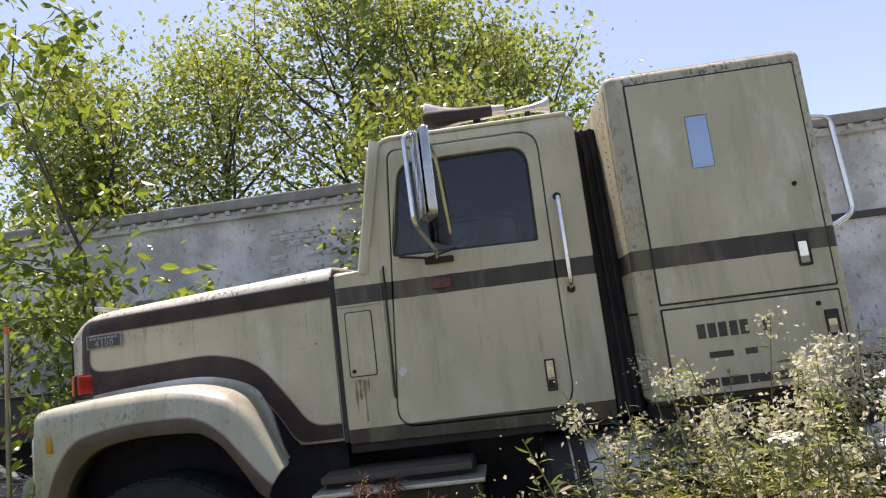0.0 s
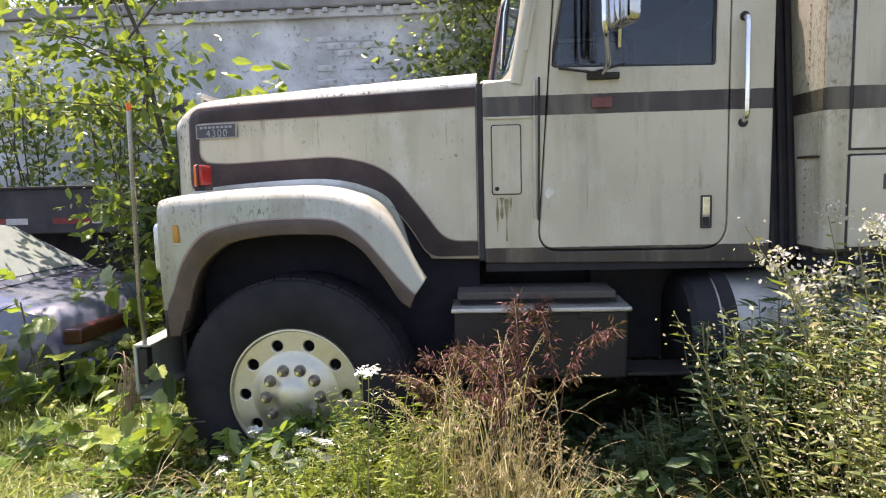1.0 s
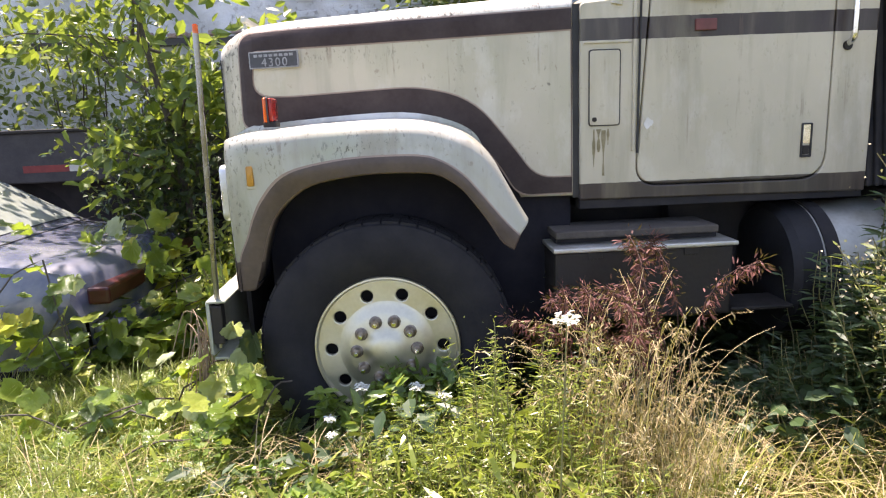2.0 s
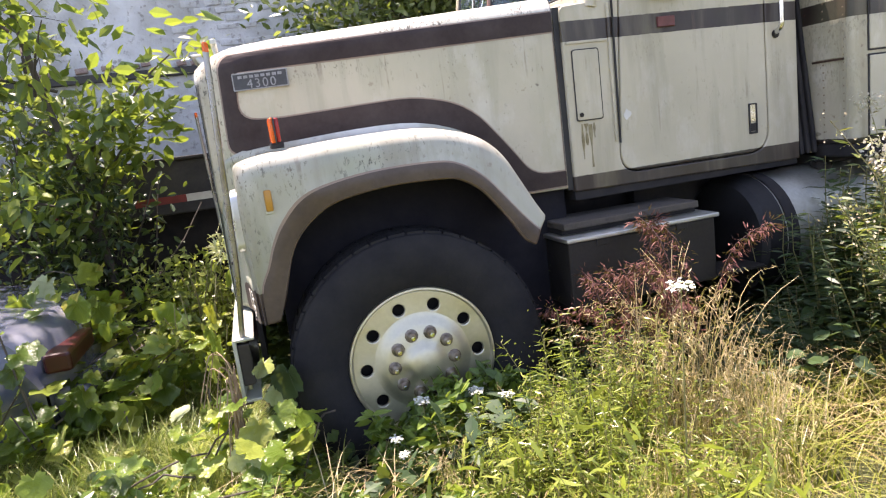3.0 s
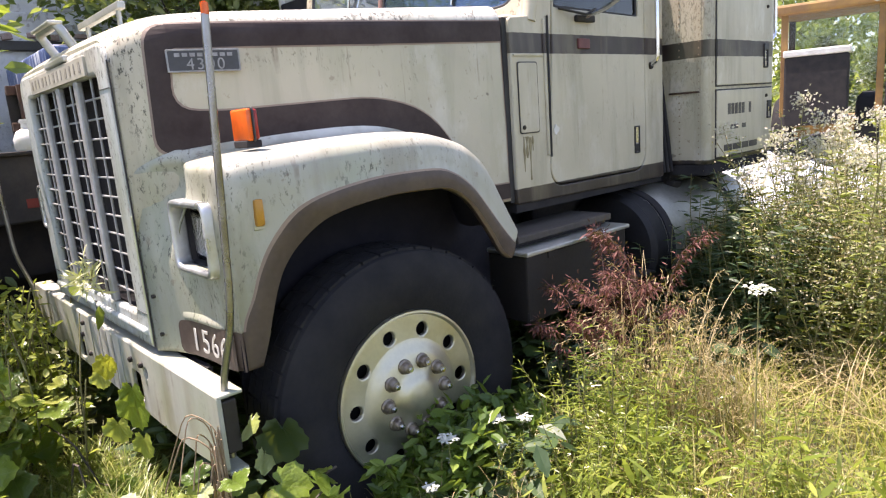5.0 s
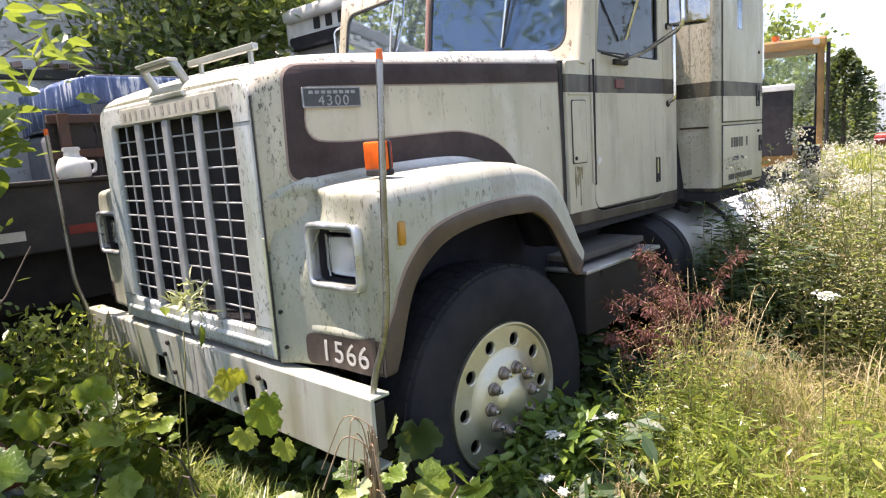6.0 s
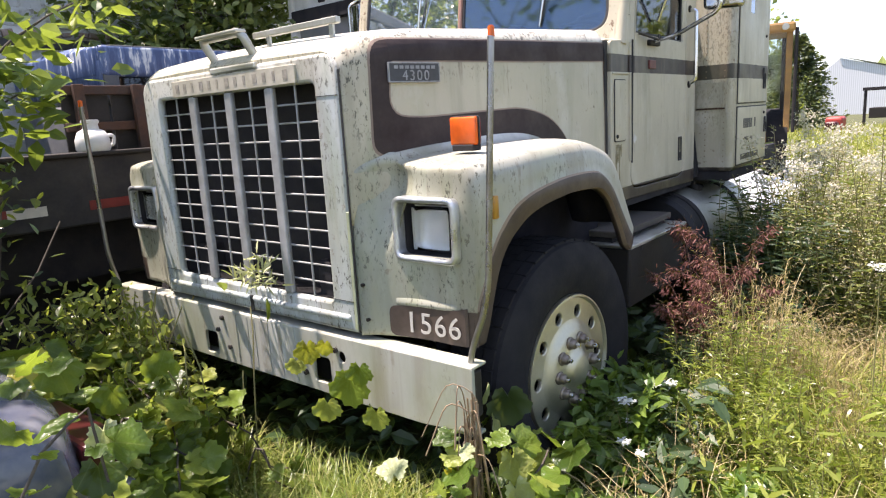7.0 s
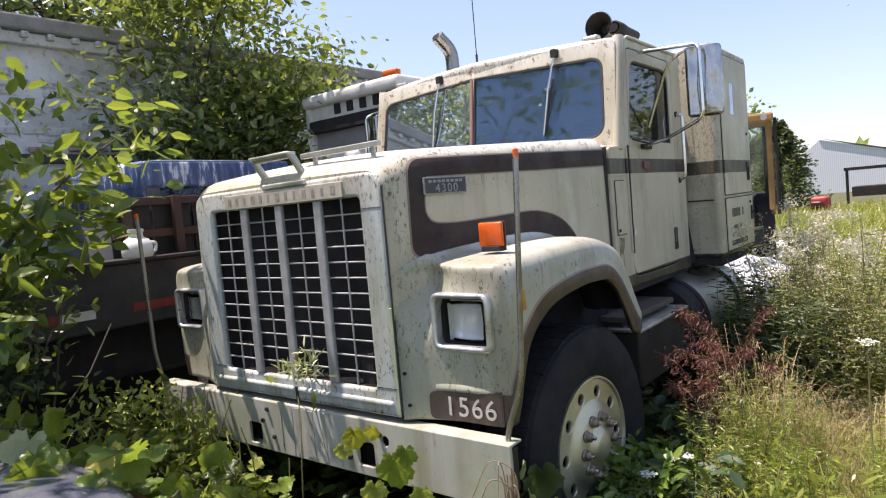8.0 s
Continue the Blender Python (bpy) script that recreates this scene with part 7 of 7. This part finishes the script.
def brome(label, n, height, green=0.0):
    """Dry grass whose stems arch over and hang their seed heads."""
    ob = thing("brome_grass", (0, 0, 0), label, "grass clump")
    root = np.concatenate([rng.normal(0, 0.06, (n, 2)), np.zeros((n, 1))], 1)
    d = unit(np.concatenate([rng.normal(0, 1, (n, 2)), np.zeros((n, 1))], 1))
    side = np.stack([-d[:, 1], d[:, 0], np.zeros(n)], 1)
    h = height * (0.55 + 0.5 * rng.random(n))
    reach = (0.10 + 0.30 * rng.random(n) ** 1.5) * h
    hang = 0.10 + 0.30 * rng.random(n)

    def at(u):
        return root + d * (reach * (u ** 2.2 + 0.25 * u))[:, None] + np.array([0, 0, 1.0]) * (h * (u - hang * max(u - 0.62, 0) ** 1.6 * 4.6))[:, None]
    V, segs = [], 9
    for k in range(segs + 1):
        w = 0.0018 * (1 - 0.6 * k / segs)
        V += [at(k / segs) - side * w, at(k / segs) + side * w]
    V = np.stack(V, 1)
    m = V.shape[1]
    me = bpy.data.meshes.new("straw_mass")
    me.from_pydata(V.reshape(-1, 3).tolist(), [], [(i * m + 2 * k, i * m + 2 * k + 1, i * m + 2 * k + 3, i * m + 2 * k + 2) for i in range(n) for k in range(segs)])
    tagged(part("straw_mass", me, L_STRAW, ob), kind="stuff")
    Q = np.concatenate([at(u)[: n * 2 // 3] + rng.normal(0, 0.006, (n * 2 // 3, 3)) for u in np.linspace(0.74, 1.0, 13)])
    A = rng.normal(0, 0.5, Q.shape) + np.concatenate([d[: n * 2 // 3]] * 13) * 0.6 - np.array([0, 0, 0.8])
    tagged(part("seed_mass", leaf_mesh("seed_mass", Q, A, 0.020 * (0.7 + 0.6 * rng.random(len(Q))), LANCE, 0.2), L_STRAW, ob), kind="stuff")
    return ob


straw = [brome("tan brome grass clump with drooping seed heads", 60, 0.80) for _ in range(3)]
plant_out(straw, [(1.52, -1.74, 0.98), (1.66, -1.80, 0.95), (1.42, -1.66, 0.98), (1.60, -1.62, 1.02), (1.75, -1.74, 0.75), (1.3, -2.05, 0.55), (0.60, -1.70, 0.55), (1.35, -1.58, 0.95), (0.98, -1.60, 0.62), (2.75, -2.2, 0.8), (3.3, -2.4, 0.8), (2.95, -2.25, 1.15), (3.6, -2.35, 1.2), (0.35, -1.85, 0.5), (1.15, -2.05, 0.6), (1.55, -2.02, 0.72), (1.45, -2.25, 0.5), (1.62, -1.90, 0.7)], "dry grass clumps")
fluff = [herb("thistle", "faded thistle with white tufts of seed fluff", 1.36, 7, 0.20, 0.08, 40, L_BRUSH, LANCE, FLAKE, L_FLUFF, 0.018, None, 0.14, 0.12, 110, 0.960, 0.034) for _ in range(3)]
plant_out(fluff, [(2.95, -1.62, 0.95), (3.12, -1.6, 1.0), (3.28, -1.52, 1.06), (3.2, -1.78, 0.98), (3.45, -1.62, 1.05), (3.65, -1.5, 1.05), (3.4, -1.85, 0.92), (4.1, -1.6, 0.95), (3.8, -1.8, 1.0)], "thistles beside the sleeper", 0.92, 1.05)
aster = [herb("aster", "brownish aster bush dotted with small cream blossoms", 1.0, 20, 0.26, 0.085, 44, L_BRUSH, LANCE, FLAKE, L_TAN, 0.0125, None, 0.2, 0.1, 55, 0.55, 0.045) for _ in range(3)]
plant_out(aster, [(2.84, -1.84, 0.95), (2.96, -1.70, 1.05), (2.76, -1.86, 0.98), (2.82, -1.76, 1.05), (2.86, -1.95, 0.9), (2.80, -1.75, 1.1), (2.92, -1.62, 1.15), (3.02, -1.78, 1.2), (3.15, -1.62, 1.25), (3.30, -1.75, 1.22), (2.98, -1.95, 0.95), (3.5, -1.62, 1.2), (3.7, -1.8, 1.15), (4.4, -1.9, 1.0), (3.3, -2.0, 0.9), (2.85, -2.05, 0.78), (3.55, -1.95, 0.95), (4.0, -1.65, 1.1), (2.74, -1.9, 0.95)], "asters beside the sleeper", 0.9, 1.08)


def lace(h, r):
    ob = thing("lace_flower", (0, 0, 0), "white lace flower head on a thin stem", "flower")
    top = (rng.normal(0, 0.03), rng.normal(0, 0.03), h)
    bm = tube([(0, 0, -0.03), (0.01, 0.0, h * 0.5), top], [0.003, 0.0025, 0.0015], 5)
    part("stem", bm, M_STEM, ob)
    n = 70
    a, q = rng.random(n) * 6.28, r * np.sqrt(rng.random(n))
    Q = np.stack([top[0] + q * np.cos(a), top[1] + q * np.sin(a), h + 0.012 * rng.random(n) + 0.15 * q], 1)
    part("umbel", leaf_mesh("umbel", Q, rng.normal(0, 1, (n, 3)) * np.array([1, 1, 0.2]), 0.016, FLAKE, 2.0), L_PETAL, ob)
    return ob


laces = [lace(0.40, 0.024), lace(0.34, 0.020), lace(0.80, 0.030)]
plant_out(laces, [(0.60, -1.42, 1.0), (0.70, -1.48, 1.0), (1.166, -2.13, 1.05)], "lace flowers", 1.0, 1.0)
for x, y, k, s in ((0.80, -1.44, 0, 1.0), (0.92, -1.42, 1, 1.1), (0.66, -1.40, 1, 0.95), (0.52, -1.55, 1, 0.8), (0.5, -1.42, 1, 0.9), (3.0, -2.1, 2, 1.3), (3.3, -2.3, 2, 1.2), (1.02, -1.45, 0, 0.7)):
    o = copy_thing(laces[k], pose(x, y, 0, 0, 0, float(rng.random() * 360)))
    o.scale = (s, s, s)


# dry stems caught round the rod's foot
bundle = thing("dry_stem_bundle", (0.0, -1.17, 0.0), "bundle of dry brown stems round the flag rod's foot", "dead weed")
for k in range(34):
    a = rng.random() * 6.28
    foot = (-0.05 + rng.normal(0, 0.04), -1.20 + rng.normal(0, 0.05), -0.03)
    neck = (-0.040 + 0.014 * math.cos(a), -1.185 + 0.028 * math.sin(a), 0.40 + 0.24 * rng.random())
    if k % 4:
        line = [foot, tuple((np.array(foot) + np.array(neck)) / 2 + rng.normal(0, 0.012, 3)), neck]
    else:
        out = np.array([-0.04 - 0.08 * rng.random(), 0.13 * rng.normal(), 0.0])
        line = [foot, neck, tuple(np.array(neck) + 0.5 * out + np.array([0, 0, 0.05])), tuple(np.array(neck) + out - np.array([0, 0, 0.06 + 0.12 * rng.random()]))]
    part("stem", tube(bend(line, 0.05, 3), 0.0017 + 0.0010 * rng.random(), 5), M_DRYSTEM, bundle)

# ---- grape vines before the bumper and over the car's tail, and a pale shrub ----
# the last leaf is a dark copy for one hanging in shade
GRAPE = [grape_leaf(L_VINE) for _ in range(4)] + [grape_leaf(L_YELLOW), grape_leaf(L_PALE), grape_leaf(L_DARK)]


def vine(label, start, end, n, size, sag, material=L_VINE, form=LOBED, hang=0.3, yellow=0, sig=0.07, facing=None, leaf=None):
    ob = thing("grape_vine", tuple(start), label, "vine", "vines on the bumper and car")
    line = limb(start, end, sag, 9)
    for q in line:
        q[2] = min(q[2], 0.7 * plant_top(q))
    part("stem", tube([tuple(p) for p in line], 0.004, 6), M_BARK, ob)
    n = int(n * 1.45)
    i = rng.integers(0, 9, n)
    Q = line[i] + rng.normal(0, sig, (n, 3))
    Q[:, 2] = np.maximum(Q[:, 2], 0.06)
    A = rng.normal(0, 0.8, (n, 3)) * np.array([1, 1, 0.5]) + np.array([-0.4, -0.5, -hang * 0.6])
    for p, a, s in zip(Q, A, size * 1.08 * (0.4 + 0.8 * rng.random(n))):
        if p[2] > plant_top(p):
            p[2] = plant_top(p) * (0.25 + 0.75 * rng.random())
        shape = int(rng.integers(0, 4))
        turned = None if facing is None or rng.random() < 0.4 else np.array(facing) + rng.normal(0, 0.3, 3)
        hang_leaf(ob, GRAPE[4] if rng.random() < yellow * 0.3 else GRAPE[shape] if leaf is None or shape else GRAPE[5], p, a, s, 1.2, turned)
    return ob


def plant_top(p):
    """How high plants may stand before the bumper, which they leave free."""
    x, y, z = p
    if not (-0.9 < x < 0.08 and -1.05 < y < 1.3):
        return 9.0
    edge = float(np.interp(x, (-0.9, -0.6, -0.2, -0.1, 0.0), (-0.70, -0.52, -0.34, 0.02, 0.20)))
    return 0.20 if y < edge else 0.36 + 0.42 * (y - edge)


lab = "creeping grape vine with broad lobed leaves"
for a, e, n, s, g, y in (((-0.55, -0.55, 0.15), (-0.35, -0.85, 0.45), 7, 0.15, 0.1, 0.1), ((-0.25, -0.2, 0.1), (-0.2, -0.5, 0.45), 7, 0.14, 0.1, 0.2), ((-0.7, -0.2, 0.3), (-0.5, -0.65, 0.50), 12, 0.13, 0.12, 0.1),
                         ((-0.85, -0.50, 0.45), (-0.50, 0.2, 0.68), 18, 0.12, 0.12, 0.08), ((-0.8, 0.6, 0.4), (-0.45, -0.2, 0.6), 16, 0.12, 0.2, 0.05), ((-0.5, 0.9, 0.2), (-0.35, 0.0, 0.6), 24, 0.11, 0.2, 0.05),
                         ((-1.3, -0.7, 0.3), (-0.8, -0.6, 0.75), 16, 0.12, 0.2, 0.1), ((-0.75, -0.9, 0.1), (-0.45, -0.75, 0.40), 9, 0.12, 0.15, 0.1), ((-0.25, -1.25, 0.05), (0.0, -1.1, 0.42), 12, 0.11, 0.1, 0.15),
                         ((-0.6, -1.2, 0.05), (-0.2, -1.3, 0.30), 6, 0.11, 0.1, 0.15), ((-1.2, -1.1, 0.05), (-0.6, -1.2, 0.30), 16, 0.11, 0.1, 0.1), ((0.1, -1.35, 0.05), (0.3, -1.25, 0.38), 8, 0.12, 0.1, 0.0),
                         ((-1.2, 0.9, 0.78), (-0.75, 0.4, 0.78), 7, 0.13, 0.05, 0.2), ((-1.0, 0.9, 0.5), (-0.85, 0.55, 0.85), 12, 0.15, 0.05, 0.3), ((-0.40, -1.15, 0.1), (-0.25, -0.85, 0.30), 8, 0.13, 0.1, 0.12),
                         ((-0.35, 0.2, 0.1), (-0.15, -0.35, 0.50), 16, 0.12, 0.1, 0.1), ((-1.9, -0.75, 0.05), (-1.1, -0.62, 0.50), 18, 0.14, 0.1, 0.08), ((-1.2, -0.85, 0.05), (-0.7, -0.62, 0.55), 20, 0.14, 0.1, 0.12), ((-2.6, -0.7, 0.05), (-1.7, -0.6, 0.42), 16, 0.14, 0.1, 0.05), ((-0.85, 0.3, 0.45), (-0.6, 0.75, 0.66), 12, 0.13, 0.15, 0.12), ((-0.10, -1.3, 0.05), (0.22, -1.32, 0.36), 10, 0.14, 0.1, 0.0)):
    vine(lab, a, e, n, s, g, yellow=y)
lab = "sprawling grape vine with large leaves over the car's tail"
for a, e, n, s, y in (((-0.95, -0.35, 0.52), (-0.45, 0.55, 0.62), 26, 0.155, 0.1), ((-0.85, 0.75, 0.52), (-0.42, -0.05, 0.56), 26, 0.15, 0.1), ((-0.85, -0.50, 0.45), (-0.42, 0.10, 0.50), 24, 0.155, 0.12), ((-0.95, 0.25, 0.68), (-0.50, 0.72, 0.70), 18, 0.15, 0.15),
                      ((-0.62, -0.40, 0.36), (-0.30, 0.18, 0.45), 20, 0.15, 0.1), ((-1.05, -0.50, 0.35), (-0.70, -0.62, 0.55), 14, 0.14, 0.2)):
    vine(lab, a, e, n, s, 0.08, yellow=y, facing=(-0.25, -0.35, 0.90))
lab = "low pale-leaved grape vine in the grass"
for a, e, n, s, y in (((-0.75, -1.25, 0.12), (-0.15, -1.15, 0.34), 14, 0.105, 0.3), ((-0.50, -1.50, 0.10), (0.05, -1.38, 0.28), 14, 0.10, 0.25), ((-0.30, -1.05, 0.10), (-0.02, -1.28, 0.36), 9, 0.10, 0.25), ((-0.62, -0.95, 0.08), (-0.22, -0.98, 0.24), 8, 0.12, 0.2)):
    vine(lab, a, e, n, s, 0.05, yellow=y, facing=(-0.1, -0.5, 0.85), leaf=3)
hero = vine("young grape shoot before the bumper with yellowing leaves", (-0.16, -0.75, 0.2), (-0.11, -0.58, 0.62), 5, 0.12, 0.0, yellow=0.8, sig=0.05)
for (x, y, z), s, m in (((-0.10, -0.70, 0.60), 0.16, L_VINE), ((-0.12, -0.50, 0.69), 0.105, L_YELLOW), ((-0.13, -0.62, 0.72), 0.07, L_YELLOW), ((-0.12, -0.78, 0.66), 0.10, L_VINE), ((-0.14, -0.62, 0.50), 0.11, L_VINE), ((-0.13, -0.85, 0.52), 0.10, L_VINE), ((-0.13, -0.45, 0.62), 0.08, L_VINE)):
    hang_leaf(hero, GRAPE[4] if m is L_YELLOW else GRAPE[1], (x, y, z + 0.3 * s), (-0.1, 0.15 * math.sin(40 * y), -0.9), s * 1.1, 0.6, (-0.7, -0.4, 0.6))
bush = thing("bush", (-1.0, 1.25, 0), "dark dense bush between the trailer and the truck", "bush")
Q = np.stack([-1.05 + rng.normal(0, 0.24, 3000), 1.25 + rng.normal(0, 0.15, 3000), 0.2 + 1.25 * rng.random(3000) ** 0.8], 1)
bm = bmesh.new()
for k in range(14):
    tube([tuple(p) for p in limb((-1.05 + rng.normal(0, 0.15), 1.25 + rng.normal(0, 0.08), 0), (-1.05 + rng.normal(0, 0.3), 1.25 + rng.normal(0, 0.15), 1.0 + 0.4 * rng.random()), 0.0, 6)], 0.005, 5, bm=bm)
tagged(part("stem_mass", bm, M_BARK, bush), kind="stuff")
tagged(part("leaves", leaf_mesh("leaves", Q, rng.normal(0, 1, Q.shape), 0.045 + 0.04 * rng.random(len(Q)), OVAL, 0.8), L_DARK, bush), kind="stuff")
for bx, by, bw, bh in ((-2.3, 2.9, 0.5, 2.3), (-3.4, 3.0, 0.6, 2.6), (-1.5, 3.15, 0.35, 1.9)):
    ob = thing("bush", (bx, by, 0), "dark leafy bush against the white wall", "bush", "bushes by the wall")
    Q = np.stack([bx + rng.normal(0, bw * 0.55, 1500), by + rng.normal(0, 0.2, 1500), 0.2 + bh * rng.random(1500) ** 0.8], 1)
    bm = bmesh.new()
    for k in range(8):
        tube([tuple(p) for p in limb((bx + rng.normal(0, 0.1), by, 0), (bx + rng.normal(0, bw * 0.6), by + rng.normal(0, 0.15), bh * (0.7 + 0.3 * rng.random())), 0.0, 6)], 0.007, 5, bm=bm)
    tagged(part("stem_mass", bm, M_BARK, ob), kind="stuff")
    tagged(part("leaves", leaf_mesh("leaves", Q, rng.normal(0, 1, Q.shape), 0.06 + 0.06 * rng.random(len(Q)), OVAL, 0.8), L_WALLTREE, ob), kind="stuff")
for (x, y, z), s, k in (((-0.86, 0.86, 0.76), 0.18, 4), ((-1.03, 0.17, 0.78), 0.19, 0), ((-1.00, 0.32, 0.80), 0.20, 5), ((-1.07, 0.10, 0.76), 0.18, 2), ((-0.94, 0.24, 0.75), 0.13, 2), ((-0.82, 0.08, 0.74), 0.16, 4), ((-0.78, -0.02, 0.72), 0.17, 1), ((-0.94, -0.10, 0.74), 0.13, 3),
                        ((-0.90, 0.74, 0.72), 0.15, 0), ((-0.90, 0.66, 0.66), 0.14, 1), ((-0.85, 0.52, 0.70), 0.15, 2), ((-0.72, 0.15, 0.64), 0.15, 3), ((-0.66, -0.1, 0.60), 0.14, 0), ((-0.8, 0.35, 0.66), 0.14, 3), ((-0.86, -0.52, 0.66), 0.13, 5), ((-0.92, -0.60, 0.60), 0.14, 1), ((-0.98, -0.72, 0.56), 0.12, 4), ((-1.04, -0.80, 0.55), 0.13, 4)):
    way = unit(np.array([-0.25, -0.35, -0.75]) + rng.normal(0, 0.25, 3))
    hang_leaf(hero, GRAPE[k], np.array([x, y, z]) - 0.42 * s * way, way, s, 1.0, (-0.35, -0.45, 0.80))
for (x, y, z), s, k, f in (((0.15, -1.20, 0.53), 0.17, 6, (-0.5, -0.8, 0.25)), ((0.075, -1.165, 0.58), 0.11, 5, (0.6, -0.7, 0.2)), ((0.10, -1.175, 0.47), 0.10, 5, (0.5, -0.8, 0.2)), ((0.02, -1.30, 0.40), 0.14, 3, (-0.3, -0.7, 0.6)), ((-0.03, -1.34, 0.33), 0.15, 5, (-0.2, -0.6, 0.7))):
    way = unit(np.array([-0.1, -0.15, -0.9]) + rng.normal(0, 0.15, 3))
    hang_leaf(hero, GRAPE[k], np.array([x, y, z]) - 0.42 * s * way, way, s, 1.0, f)
shrub = thing("shrub", (-0.35, 0.45, 0), "pale green small-leaved shrub before the grille", "shrub")
bm = bmesh.new()
Q, A = [], []
for k in range(76):
    f = np.array([-0.26 + rng.normal(0, 0.10), 0.62 + rng.normal(0, 0.30), 0.0])
    e = f + np.array([rng.normal(-0.05, 0.12), rng.normal(0, 0.14), 0.45 + 0.35 * rng.random()])
    line = limb(f, e, 0.05, 6)
    tube([tuple(p) for p in line], 0.003, 5, bm=bm)
    for j in range(48):
        i = rng.integers(1, 6)
        q = line[i] + rng.normal(0, 0.05, 3)
        if q[2] < plant_top(q):
            Q.append(q), A.append(rng.normal(0, 0.8, 3) + np.array([-0.2, -0.2, -0.1]))
tagged(part("stem_mass", bm, M_STEM, shrub), kind="stuff")
part("leaves", leaf_mesh("leaves", np.array(Q), np.array(A), 0.030 + 0.034 * rng.random(len(Q)), OVAL, 0.7), L_SHRUB, shrub)
# sprig growing out of the grille's foot
sprig = thing("grille_sprig", (0.0, -0.12, 0.84), "small pale weed growing from the grille's lower edge", "weed")
Q = np.array([(-0.03 - 0.05 * rng.random(), -0.14 + rng.normal(0, 0.075), 0.86 + 0.08 * abs(rng.normal(0, 0.8))) for _ in range(80)])
part("stem", tube([(0.0, -0.12, 0.83), (-0.04, -0.15, 0.90), (-0.05, -0.24, 0.95)], 0.003, 5), M_STEM, sprig)
part("leaves", leaf_mesh("leaves", Q, rng.normal(0, 1, Q.shape) + np.array([-0.4, -0.3, 0.2]), 0.062, LANCE, 0.5), leafy("pale_sprig", ((0.40, 0.43, 0.20), (0.56, 0.56, 0.34)), 0.6, 0.3), sprig)
for p, a in (((-0.03, 0.17, 0.83), (-0.3, -0.8, -0.1)), ((-0.03, -0.16, 0.80), (-0.2, -0.3, -0.9))):
    part("leaf", leaf_mesh("leaf", np.array([p]), np.array([a]), 0.10, OVAL, 0.8), L_BRIGHT, sprig)

# pale sunlit gravel track behind the truck
yard = part("gravel_track", grid([[(x, y, 0.02 + 0.02 * noise.noise(Vector((x, y, 2)))) for x in np.linspace(8.0, 16, 24)] for y in np.linspace(-0.3, 4.2, 12)]), worn("pale_gravel", (0.62, 0.60, 0.56), (0.42, 0.40, 0.36), 0.9, 0, 2, 0.6, 0.6))
tagged(yard, "pale sunlit gravel track beyond the truck", "track", kind="structure")
